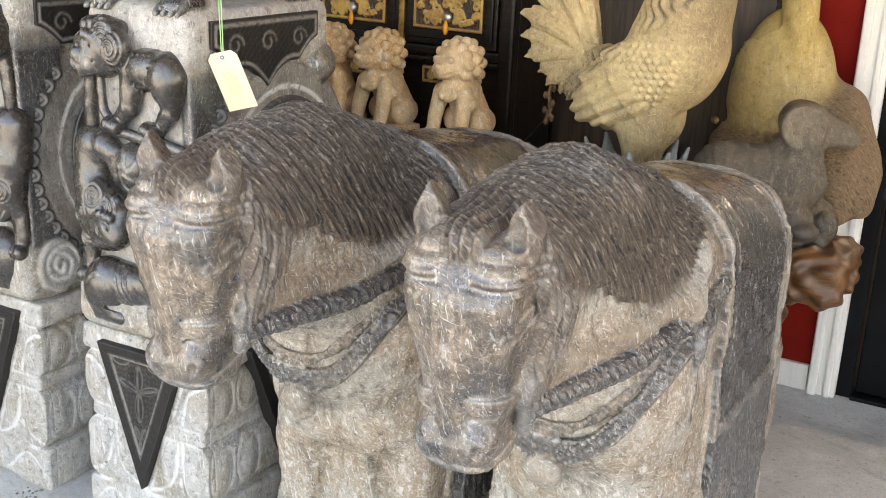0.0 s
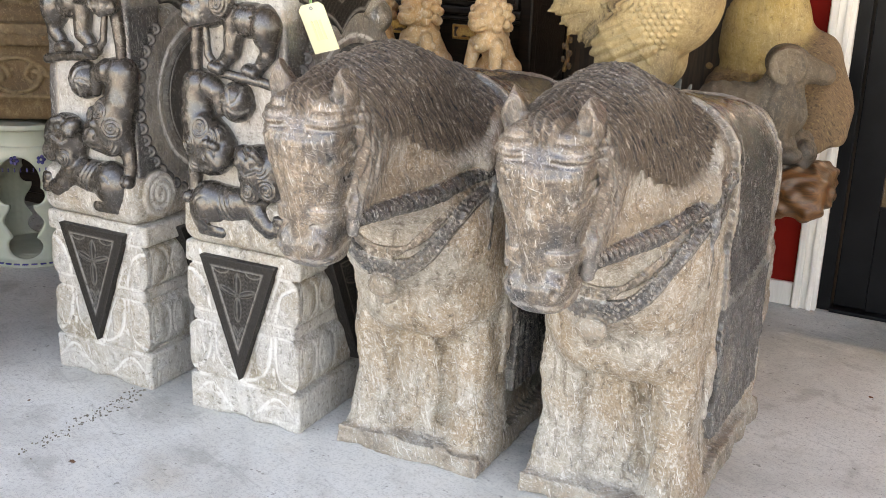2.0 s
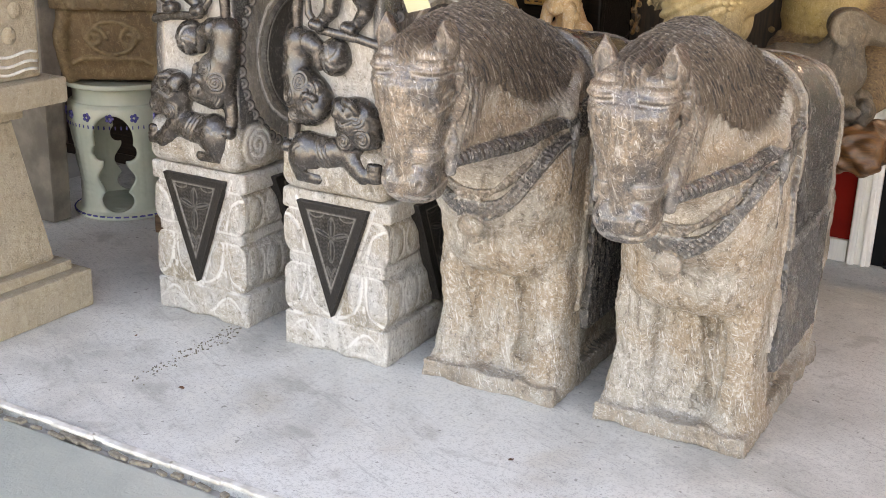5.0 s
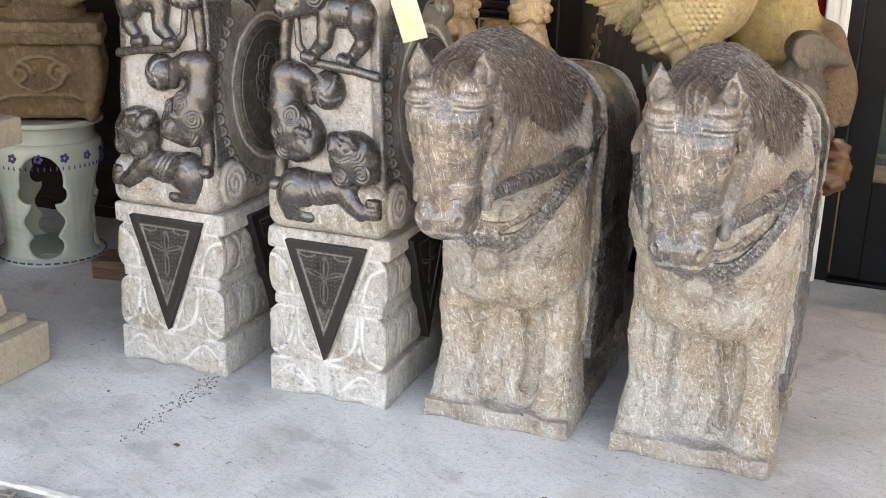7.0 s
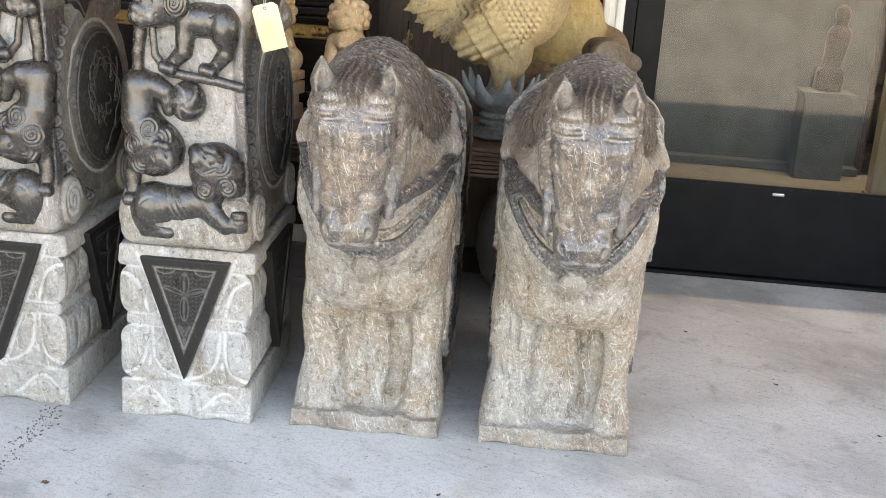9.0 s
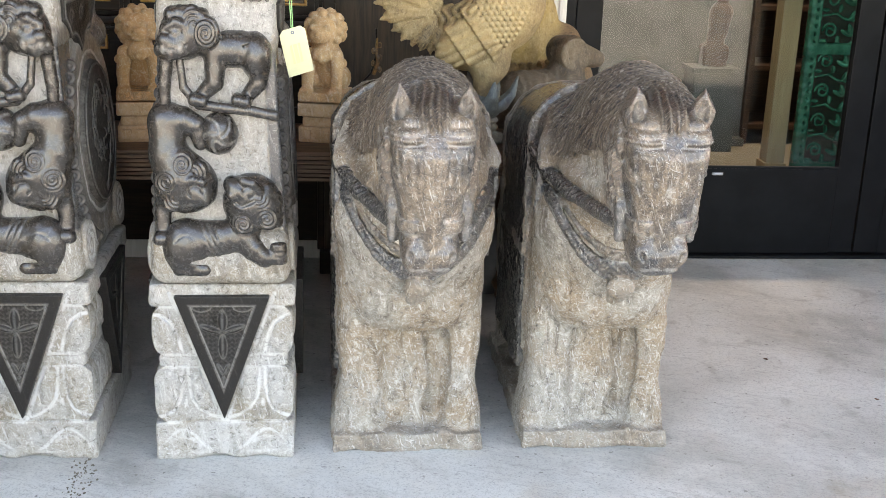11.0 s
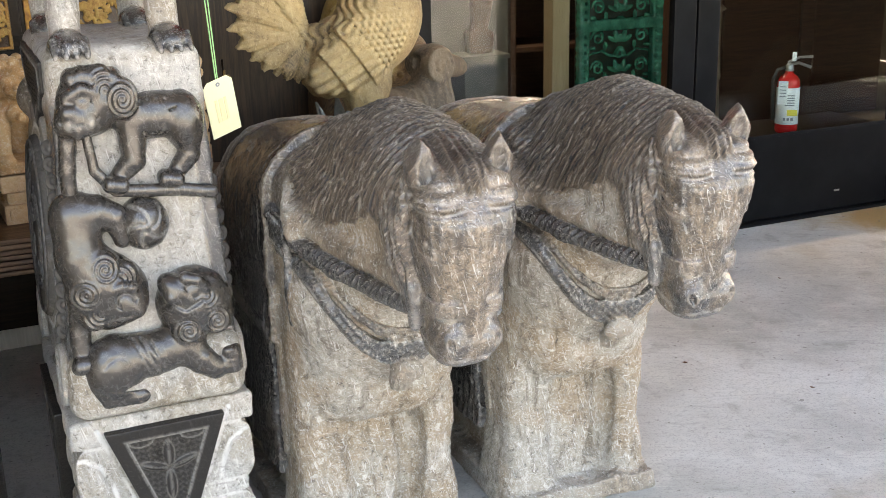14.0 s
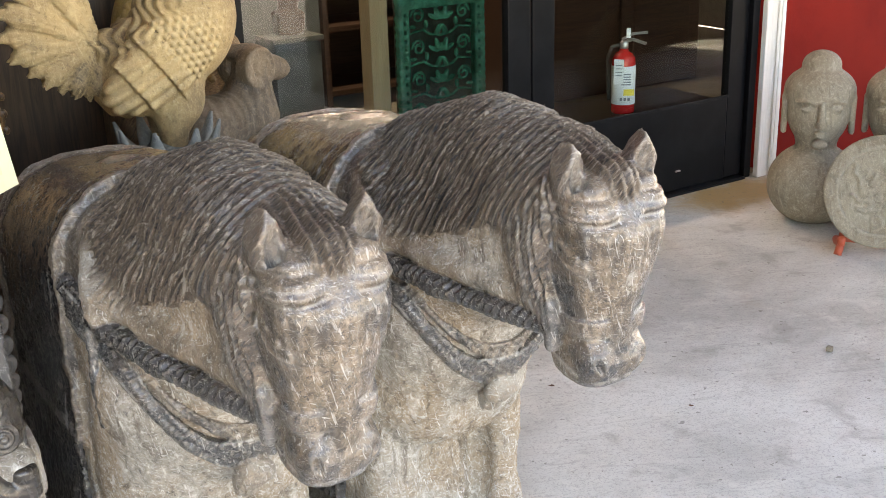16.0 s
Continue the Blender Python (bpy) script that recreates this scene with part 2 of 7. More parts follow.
CONCRETE = concrete()
APRON = plain("greenish_worn_concrete", (0.28, 0.30, 0.27), (0.37, 0.38, 0.34), 0.75, 0, 3.0, 0.5)
WORN = plain("worn_white_edge", (0.62, 0.60, 0.56), (0.42, 0.40, 0.36), 0.8, 0, 25, 0.5)
SOIL = plain("dark_joint_dirt", (0.13, 0.115, 0.09), (0.24, 0.21, 0.165), 0.95, 0, 60, 0.8)
LOT = plain("sunlit_lot_concrete", (0.30, 0.29, 0.27), (0.38, 0.365, 0.34), 0.85, 0, 2.0, 0.5)
RED = plain("red_wall_paint", (0.235, 0.011, 0.006), (0.185, 0.008, 0.005), 0.85, 0, 3.0, 0.2, 0.15)
WHITE = timber("white_painted_wood", (0.80, 0.77, 0.72), (0.70, 0.67, 0.62), 2, 0.5)
BLACK = plain("black_powder_coat", (0.004, 0.0045, 0.0055), (0.007, 0.0075, 0.009), 0.40, 0, 8, 0.05, 0.12)
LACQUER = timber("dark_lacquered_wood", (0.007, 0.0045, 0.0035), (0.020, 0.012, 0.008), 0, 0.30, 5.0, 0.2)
PLANK = timber("rough_dark_plank", (0.085, 0.048, 0.028), (0.20, 0.12, 0.07), 0, 0.6)
POSTWOOD = timber("pale_raw_wood", (0.42, 0.30, 0.18), (0.50, 0.37, 0.23), 2, 0.55, 2.5)
GREYPOST = plain("weathered_grey_post", (0.15, 0.13, 0.11), (0.26, 0.23, 0.19), 0.85, 0, 9, 0.7, 0.4, 60)
GILDING = plain("gilded_carving", (0.42, 0.24, 0.06), (0.16, 0.07, 0.03), 0.35, 0.6, 40, 0.4)
AMBER = plain("amber_bead", (0.75, 0.28, 0.02), (0.6, 0.2, 0.015), 0.25, 0, 20, 0.05)
SLATE = carved("incised_black_slate", (0.060, 0.054, 0.049), (0.048, 0.044, 0.040), (0.020, 0.018, 0.017), (0.05, 0.04, 0.03), (0.30, 0.29, 0.27), 0.4, 0.3, 0.6, 0.1, 0.75, 0.03, 0.15)
CHALK = plain("chalky_line", (0.66, 0.66, 0.64), (0.50, 0.50, 0.48), 0.8, 0, 50, 0.3)
RIDGE = plain("dusty_slate_ridge", (0.12, 0.115, 0.11), (0.05, 0.048, 0.046), 0.5, 0, 60, 0.3)
CELADON = plain("celadon_glaze", (0.43, 0.47, 0.385), (0.50, 0.53, 0.445), 0.16, 0, 7, 0.06)
BLUE = plain("blue_underglaze", (0.06, 0.06, 0.22), (0.12, 0.11, 0.30), 0.18, 0, 30, 0.05)
PAPER = plain("pale_yellow_card", (0.66, 0.66, 0.44), (0.62, 0.62, 0.40), 0.6, 0, 6, 0.05)
STRING = plain("green_string", (0.25, 0.5, 0.22), (0.3, 0.55, 0.25), 0.7)
JADE = plain("green_glazed_carving", (0.030, 0.22, 0.155), (0.010, 0.10, 0.072), 0.2, 0, 14, 0.2)
REDPAINT = plain("red_enamel", (0.62, 0.02, 0.02), (0.55, 0.018, 0.018), 0.25)
STEEL = plain("brushed_steel", (0.55, 0.55, 0.56), (0.45, 0.45, 0.46), 0.32, 0.9)
RUBBER = plain("black_rubber", (0.02, 0.02, 0.02), (0.03, 0.03, 0.03), 0.6)
LABEL = plain("printed_label", (0.72, 0.76, 0.80), (0.66, 0.70, 0.74), 0.45)
YELLOW = plain("yellow_print", (0.75, 0.62, 0.08), (0.7, 0.58, 0.07), 0.5)
INK = plain("grey_print", (0.16, 0.18, 0.22), (0.2, 0.22, 0.26), 0.5)
REDWOOD = timber("red_stained_wood", (0.42, 0.075, 0.035), (0.34, 0.055, 0.025), 2, 0.4)
BURL = timber("orange_root_wood", (0.17, 0.072, 0.024), (0.06, 0.028, 0.013), 0, 0.4, 4)
TEAL = carved("blue_grey_patina", (0.105, 0.12, 0.12), (0.15, 0.14, 0.11), (0.07, 0.09, 0.10), (0.15, 0.15, 0.13), (0.26, 0.27, 0.25), 0.4, 0.3, 0.3)
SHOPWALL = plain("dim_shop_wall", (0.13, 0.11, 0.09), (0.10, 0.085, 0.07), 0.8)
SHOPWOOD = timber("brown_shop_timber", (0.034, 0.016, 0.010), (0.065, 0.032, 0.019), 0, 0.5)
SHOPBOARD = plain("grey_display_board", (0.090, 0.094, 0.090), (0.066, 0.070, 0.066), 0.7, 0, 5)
CEIL = timber("brown_porch_boards", (0.20, 0.14, 0.09), (0.15, 0.10, 0.065), 0, 0.7)
LEAF = plain("dry_leaf", (0.16, 0.07, 0.035), (0.10, 0.05, 0.03), 0.7)


def glass():
    m = Mat("shop_glass")
    nt = m.t
    tr = m.n("BsdfTransparent", Color=(0.86, 0.90, 0.88))
    gl = m.n("BsdfGlossy", Color=(1, 1, 1), Roughness=0.02)
    lw = m.n("LayerWeight", Blend=0.5)
    k = m.math("ADD", m.math("MULTIPLY", m.math("POWER", lw.outputs["Facing"], 5.0), 0.8), 0.019)
    mx = m.n("MixShader", Fac=k)
    m.put(tr.outputs[0], mx.inputs[1])
    m.put(gl.outputs[0], mx.inputs[2])
    nt.links.new(mx.outputs[0], nt.nodes["Material Output"].inputs["Surface"])
    return m.m


GLASS = glass()


# ---- mesh tools ----
def link(name, me, mat, parent=None, label="", smooth=True):
    ob = new(name, me)
    if mat:
        me.materials.append(mat)
    if smooth:
        me.polygons.foreach_set("use_smooth", [True] * len(me.polygons))
    ob.parent = parent
    if label:
        ob["label"] = label
    return ob


def part(name, bm, mat, parent=None, label="", smooth=False):
    me = bpy.data.meshes.new(name)
    bm.to_mesh(me)
    bm.free()
    return link(name, me, mat, parent, label, smooth)


def thing(name, place, label, category, group="", kind="", turn=0.0):
    ob = new(name)
    ob.matrix_world = pose(*place, 0, 0, turn)
    return tagged(ob, label, category, group, kind)


def box(size, at, bevel=0.004, bm=None, turn=0.0):
    out = bm or bmesh.new()
    tmp = bmesh.new()
    bmesh.ops.create_cube(tmp, size=1, matrix=pose(*at, 0, 0, turn) @ Matrix.Diagonal((*size, 1)))
    if bevel:
        bmesh.ops.bevel(tmp, geom=tmp.edges[:], offset=min(bevel, min(size) * 0.45), segments=2, affect="EDGES", profile=0.6)
    me = bpy.data.meshes.new("tmp")
    tmp.to_mesh(me)
    tmp.free()
    out.from_mesh(me)
    bpy.data.meshes.remove(me)
    return out


def lathe(profile, seg=48, bm=None):
    """A turned body from (radius, z) pairs."""
    out = bm or bmesh.new()
    rings = []
    for r, z in profile:
        if r < 1e-5:
            rings.append([out.verts.new((0, 0, z))])
        else:
            rings.append([out.verts.new((r * math.cos(2 * math.pi * i / seg), r * math.sin(2 * math.pi * i / seg), z)) for i in range(seg)])
    for a, b in zip(rings, rings[1:]):
        for i in range(seg):
            j = (i + 1) % seg
            if len(a) == 1 and len(b) > 1:
                out.faces.new((a[0], b[j], b[i]))
            elif len(b) == 1 and len(a) > 1:
                out.faces.new((a[i], a[j], b[0]))
            elif len(a) > 1:
                out.faces.new((a[i], a[j], b[j], b[i]))
    bmesh.ops.recalc_face_normals(out, faces=out.faces[:])
    return out


def tube(points, r, bm=None, seg=6, taper=1.0):
    """A round cord along points."""
    out = bm or bmesh.new()
    pts = [Vector(p) for p in points]
    rings = []
    for i, p in enumerate(pts):
        d = (pts[min(i + 1, len(pts) - 1)] - pts[max(i - 1, 0)]).normalized()
        u = d.orthogonal().normalized() if i == 0 else (u - d * u.dot(d)).normalized()
        v = d.cross(u)
        rr = r * (1 + (taper - 1) * i / max(1, len(pts) - 1))
        rings.append([out.verts.new(p + (u * math.cos(2 * math.pi * k / seg) + v * math.sin(2 * math.pi * k / seg)) * rr) for k in range(seg)])
    for a, b in zip(rings, rings[1:]):
        for k in range(seg):
            out.faces.new((a[k], a[(k + 1) % seg], b[(k + 1) % seg], b[k]))
    out.faces.new(rings[0][::-1])
    out.faces.new(rings[-1])
    return out


# Solid shapes as distance fields on numpy points, blended softly and meshed.
def ell(P, c, r):
    p = (P - np.array(c, np.float32)) / np.array(r, np.float32)
    k0 = np.sqrt((p * p).sum(1)) + 1e-6
    q = p / np.array(r, np.float32)
    return k0 * (k0 - 1) / (np.sqrt((q * q).sum(1)) + 1e-6)


def cap(P, a, b, ra, rb):
    a, b = np.array(a, np.float32), np.array(b, np.float32)
    d = b - a
    t = np.clip((P - a) @ d / (d @ d), 0, 1)
    v = P - a - t[:, None] * d
    return np.sqrt((v * v).sum(1)) - (ra + (rb - ra) * t)


def chain(P, pts, ra, rb=None):
    rb = ra if rb is None else rb
    n = len(pts) - 1
    out = None
    for i in range(n):
        d = cap(P, pts[i], pts[i + 1], ra + (rb - ra) * i / n, ra + (rb - ra) * (i + 1) / n)
        out = d if out is None else np.minimum(out, d)
    return out


def rbox(P, c, h, r):
    q = np.abs(P - np.array(c, np.float32)) - (np.array(h, np.float32) - r)
    return np.sqrt((np.maximum(q, 0) ** 2).sum(1)) + np.minimum(q.max(1), 0) - r


def disc(P, c, r, half, axis=0, rd=0.004):
    """A rounded cylinder along an axis."""
    p = P - np.array(c, np.float32)
    a = np.abs(p[:, axis]) - half + rd
    rest = np.delete(p, axis, 1)
    b = np.sqrt((rest * rest).sum(1)) - r + rd
    return np.minimum(np.maximum(a, b), 0) + np.sqrt(np.maximum(a, 0) ** 2 + np.maximum(b, 0) ** 2) - rd


def about(P, c, rx=0, ry=0, rz=0):
    """The points in a frame turned at c."""
    m = np.array(Euler([radians(a) for a in (rx, ry, rz)]).to_matrix(), np.float32)
    return (P - np.array(c, np.float32)) @ m


def flip(P):
    Q = P.copy()
    Q[:, 0] = np.abs(Q[:, 0])
    return Q


def wave(P, s, seed=0.0):
    """A cheap smooth unevenness between about -1 and 1."""
    x, y, z = P[:, 0] * s + seed, P[:, 1] * s + seed * 1.7, P[:, 2] * s - seed
    return (np.sin(x + 1.3 * np.sin(0.7 * y + z)) + np.sin(y * 1.1 + 1.2 * np.sin(0.8 * z + x)) + np.sin(z * 0.9 + 1.1 * np.sin(0.6 * x + y))) / 3


class Solid:
    def __init__(self, P, grow=0.0, soft=1.0):
        self.grow, self.soft = grow, soft
        self.P, self.d = P, np.full(len(P), 9.0, np.float32)
        self.c = np.zeros((len(P), 3), np.float32)

    def add(self, d, k=0.01, paint=None):
        d, k = d - self.grow, k * self.soft
        h = np.clip(0.5 + 0.5 * (self.d - d) / k, 0, 1)
        self.d = self.d + (d - self.d) * h - k * h * (1 - h)
        if paint is not None:
            p = np.stack([np.broadcast_to(np.asarray(v, np.float32), h.shape) for v in paint], 1)
            self.c += (p - self.c) * h[:, None]
        return self

    def cut(self, d, k=0.006, chalk=None):
        h = np.clip(0.5 - 0.5 * (self.d + d) / k, 0, 1)
        self.d = self.d + (-d - self.d) * h + k * h * (1 - h)
        if chalk is not None:
            near = np.clip(1 - (d - 0.0005) / 0.0028, 0, 1)
            self.c[:, 2] = np.maximum(self.c[:, 2], near * chalk)
        return self


def surface(field, lo, hi, h):
    """Points, quads and paint of the zero surface of a field (surface nets)."""
    lo, hi = np.array(lo, np.float32), np.array(hi, np.float32)
    nb = np.ceil((hi - lo) / (4 * h)).astype(int) + 1
    cg = np.stack(np.meshgrid(*[lo[i] + (4 * np.arange(nb[i]) + 1.5) * h for i in range(3)], indexing="ij"), -1).reshape(-1, 3).astype(np.float32)
    dc = field(cg).d.reshape(nb)
    F = dc.repeat(4, 0).repeat(4, 1).repeat(4, 2)
    near = np.abs(dc) < 7.5 * h
    idx = np.argwhere(near.repeat(4, 0).repeat(4, 1).repeat(4, 2))
    F[tuple(idx.T)] = field((lo + idx * h).astype(np.float32)).d
    F[0], F[-1], F[:, 0], F[:, -1], F[:, :, 0], F[:, :, -1] = 1, 1, 1, 1, 1, 1
    s = F < 0
    n = np.array(F.shape)
    acc, cnt = np.zeros((*(n - 1), 3), np.float32), np.zeros(n - 1, np.float32)
    for ax in range(3):
        A = [slice(0, -1) if i == ax else slice(None) for i in range(3)]
        B = [slice(1, None) if i == ax else slice(None) for i in range(3)]
        f0, f1 = F[tuple(A)], F[tuple(B)]
        e = np.argwhere(s[tuple(A)] != s[tuple(B)])
        t = f0[tuple(e.T)] / (f0[tuple(e.T)] - f1[tuple(e.T)])
        pos = e.astype(np.float32)
        pos[:, ax] += t
        o1, o2 = [i for i in range(3) if i != ax]
        for a in (0, -1):
            for b in (0, -1):
                c = e.copy()
                c[:, o1] += a
                c[:, o2] += b
                ok = ((c >= 0) & (c < n - 1)).all(1)
                np.add.at(acc, tuple(c[ok].T), pos[ok])
                np.add.at(cnt, tuple(c[ok].T), 1)
    cells = np.argwhere(cnt > 0)
    ids = np.full(n - 1, -1, np.int64)
    ids[tuple(cells.T)] = np.arange(len(cells))
    V = lo + acc[tuple(cells.T)] / cnt[tuple(cells.T)][:, None] * h
    quads = []
    for ax in range(3):
        o1, o2 = (ax + 1) % 3, (ax + 2) % 3
        A = [slice(0, -1) if i == ax else slice(1, -1) for i in range(3)]
        B = [slice(1, None) if i == ax else slice(1, -1) for i in range(3)]
        e = np.argwhere(s[tuple(A)] != s[tuple(B)]) + np.array([0 if i == ax else 1 for i in range(3)])
        inside = s[tuple(e.T)]
        q = []
        for a, b in ((-1, -1), (0, -1), (0, 0), (-1, 0)):
            c = e.copy()
            c[:, o1] += a
            c[:, o2] += b
            q.append(ids[tuple(c.T)])
        q = np.stack(q, 1)
        q[~inside] = q[~inside][:, ::-1]
        quads.append(q)
    V = V.astype(np.float32)
    return V, np.concatenate(quads), field(V).c


def clipped(field, axis, at, side):
    """A field cut off by a plane: side 1 keeps what lies above it, -1 what lies below."""
    def f(P):
        S = field(P)
        S.d = np.maximum(S.d, side * (at - P[:, axis]))
        return S
    return f


def solid(name, field, lo, hi, h, more=()):
    """Meshes a field, or several that lie end to end, with their paint as a colour attribute."""
    blocks = [surface(*b) for b in ((field, lo, hi, h), *more)]
    V = np.concatenate([b[0] for b in blocks])
    first = np.cumsum([0] + [len(b[0]) for b in blocks])
    quads = np.concatenate([b[1] + k for b, k in zip(blocks, first)])
    c = np.concatenate([b[2] for b in blocks])
    me = bpy.data.meshes.new(name)
    me.vertices.add(len(V))
    me.vertices.foreach_set("co", V.ravel())
    me.loops.add(quads.size)
    me.loops.foreach_set("vertex_index", quads.ravel().astype(np.int32))
    me.polygons.add(len(quads))
    me.polygons.foreach_set("loop_start", np.arange(0, quads.size, 4, dtype=np.int32))
    me.polygons.foreach_set("use_smooth", np.ones(len(quads), bool))
    paint = me.attributes.new("paint", "FLOAT_COLOR", "POINT")
    paint.data.foreach_set("color", np.concatenate([c, np.ones((len(c), 1), np.float32)], 1).ravel())
    me.update(calc_edges=True)
    me.validate()
    return me


def mirrored(me):
    """A copy of a mesh mirrored in x."""
    out = me.copy()
    out.transform(Matrix.Diagonal((-1, 1, 1, 1)))
    out.flip_normals()
    return out


# ---- the setting ----
def structure(name, bm, mat, label, category, parent=None):
    ob = part(name, bm, mat, parent)
    return tagged(ob, label, category, kind="structure")


WALL_Y, SHOP_Y = 3.76, 3.79
ground = structure("ground", box((160, 160, 0.2), (0, -40, -0.135), 0), LOT, "sunlit pale concrete of the lot outside", "ground")
structure("pavement", box((30, 1.6, 0.06), (0, 0.225, -0.045), 0.004), APRON, "worn greenish concrete strip before the shop slab", "pavement")
floor = structure("floor", box((9.8, 2.74, 0.16), (0.9, 2.44, -0.08), 0.006), CONCRETE, "smooth stained grey concrete porch slab", "floor")
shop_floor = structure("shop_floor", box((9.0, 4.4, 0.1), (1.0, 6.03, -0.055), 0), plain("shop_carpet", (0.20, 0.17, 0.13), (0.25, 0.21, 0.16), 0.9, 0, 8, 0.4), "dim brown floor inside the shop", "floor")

# worn pale edge of the slab with a ragged dirt joint beside it
bm = bmesh.new()
rng = random.Random(4)
x = -5.2
while x < 3.0:
    w = rng.uniform(0.05, 0.16)
    box((w, rng.uniform(0.018, 0.034), 0.012), (x + w / 2, 1.066 + rng.uniform(-0.004, 0.004), 0.0), 0.004, bm)
    x += w * 0.9
structure("trim_slab_edge", bm, WORN, "chipped pale nosing along the slab edge", "trim")
bm = bmesh.new()
for i in range(150):
    w = rng.uniform(0.02, 0.09)
    box((w, rng.uniform(0.01, 0.02), 0.01), (-5.0 + i * 0.053 + rng.uniform(-0.02, 0.02), 1.035 + rng.uniform(-0.008, 0.006), -0.010), 0.004, bm, rng.uniform(-12, 12))
tagged(part("dirt_joint", bm, SOIL), "dark dirt gathered in the joint before the slab", "dirt", kind="stuff")
bm = bmesh.new()
for i in range(130):
    y = 1.36 + 0.50 * rng.random() ** 0.7
    w = rng.uniform(0.0012, 0.0045)
    box((w, w * rng.uniform(0.8, 2.5), 0.004), (-2.168 + rng.gauss(0, 0.018), y, 0.0005), 0.0004, bm, rng.uniform(-60, 60))
tagged(part("joint_dirt", bm, SOIL), "scattered dirt crumbs along the joint of the slab", "dirt", kind="stuff")


def wall(name, x0, x1, y0, y1, z0, z1, mat, label):
    return structure(name, box((x1 - x0, y1 - y0, z1 - z0), ((x0 + x1) / 2, (y0 + y1) / 2, (z0 + z1) / 2), 0), mat, label, "wall")


wall("wall_north", -5.2, -0.595, WALL_Y, WALL_Y + 0.14, 0.0, 2.9, RED, "red painted porch wall behind the display")
wall("wall_east", 2.392, 5.8, WALL_Y, WALL_Y + 0.14, 0.0, 2.9, RED, "red painted porch wall beside the shop front")
# Added end wall, stretched south to keep western sky off the left corner.
wall("wall_west", -4.54, -4.4, -0.3, WALL_Y + 0.14, 0.0, 2.9, SHOPWALL, "dim brown end wall added to block sky light from the west")
wall("wall_over_shop_front", -0.595, 2.392, WALL_Y, WALL_Y + 0.14, 2.22, 2.9, RED, "red painted wall above the shop front")
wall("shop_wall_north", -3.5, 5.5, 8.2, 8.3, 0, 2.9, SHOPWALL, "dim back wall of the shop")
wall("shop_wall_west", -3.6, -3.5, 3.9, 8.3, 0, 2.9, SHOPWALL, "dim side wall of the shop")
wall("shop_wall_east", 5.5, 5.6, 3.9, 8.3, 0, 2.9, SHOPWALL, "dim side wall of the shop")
structure("ceiling", box((11.2, 3.4, 0.14), (0.2, 2.16, 2.97), 0), CEIL, "brown boarded porch ceiling", "ceiling")
structure("shop_ceiling", box((9.2, 4.5, 0.1), (1.0, 6.08, 2.95), 0), CEIL, "brown boarded shop ceiling", "ceiling")

for n, (x0, x1) in enumerate(((-0.597, -0.505), (2.275, 2.392))):
    tr = tagged(new(f"trim_{n + 1}"), "white painted wood casing of the shop front", "trim", kind="structure")
    w = x1 - x0
    part("casing", box((w, 0.03, 2.22), ((x0 + x1) / 2, WALL_Y - 0.015, 1.11), 0.004), WHITE, tr)
    part("outer_bead", box((0.028, 0.018, 2.22), (x0 + (0.018 if n == 0 else w - 0.018), WALL_Y - 0.037, 1.11), 0.006), WHITE, tr)
    part("inner_bead", box((0.02, 0.012, 2.22), ((x0 + x1) / 2 + 0.02, WALL_Y - 0.036, 1.11), 0.005), WHITE, tr)
structure("baseboard", box((4.60, 0.022, 0.092), (-2.90, WALL_Y - 0.011, 0.046), 0.005), WHITE, "white painted baseboard under the red wall", "baseboard")


def shop_door(name, x0, x1, y, label):
    """A black framed glass door leaf with a deep bottom rail."""
    d = tagged(new(name), label, "door", kind="structure")
    st = 0.115
    for xx in (x0 + st / 2, x1 - st / 2):
        part("stile", box((st, 0.045, 2.16), (xx, y, 1.10), 0.004), BLACK, d)
    part("bottom_rail", box((x1 - x0 - 2 * st, 0.045, 0.40), ((x0 + x1) / 2, y, 0.215), 0.004), BLACK, d)
    part("top_rail", box((x1 - x0 - 2 * st, 0.045, 0.12), ((x0 + x1) / 2, y, 2.12), 0.004), BLACK, d)
    part("glazing_bead", box((x1 - x0 - 2 * st, 0.012, 0.014), ((x0 + x1) / 2, y - 0.024, 0.422), 0.003), BLACK, d)
    pane = part("pane", box((x1 - x0 - 2 * st, 0.006, 1.645), ((x0 + x1) / 2, y + 0.004, 1.2375), 0), GLASS, d, "clear reflecting glass pane")
    pane.visible_shadow = False
    return d


shop_door("door_1", -0.45, 0.925, SHOP_Y + 0.02, "black metal framed glass shop door, closed")
d2 = shop_door("door_2", 0.935, 2.215, SHOP_Y + 0.02, "black metal framed glass shop door beside the red wall, closed")
part("latch", box((0.05, 0.012, 0.012), (0.245, SHOP_Y - 0.004, 0.39), 0.003), STEEL, bpy.data.objects["door_1"], "small bright steel latch plate")
part("latch", box((0.03, 0.008, 0.008), (1.79, SHOP_Y - 0.005, 0.108), 0.002), STEEL, d2, "small bright steel latch plate")
fr = tagged(new("door_frame"), "black metal frame around the two shop doors", "door frame", kind="structure")
part("jamb", box((0.06, 0.09, 2.22), (-0.487, SHOP_Y + 0.02, 1.11), 0.004), BLACK, fr)
part("jamb", box((0.045, 0.09, 2.22), (2.241, SHOP_Y + 0.02, 1.11), 0.004), BLACK, fr)
part("head", box((2.67, 0.09, 0.03), (0.877, SHOP_Y + 0.02, 2.205), 0.003), BLACK, fr)
part("threshold", box((2.67, 0.11, 0.014), (0.877, SHOP_Y + 0.012, 0.007), 0.003), BLACK, fr)


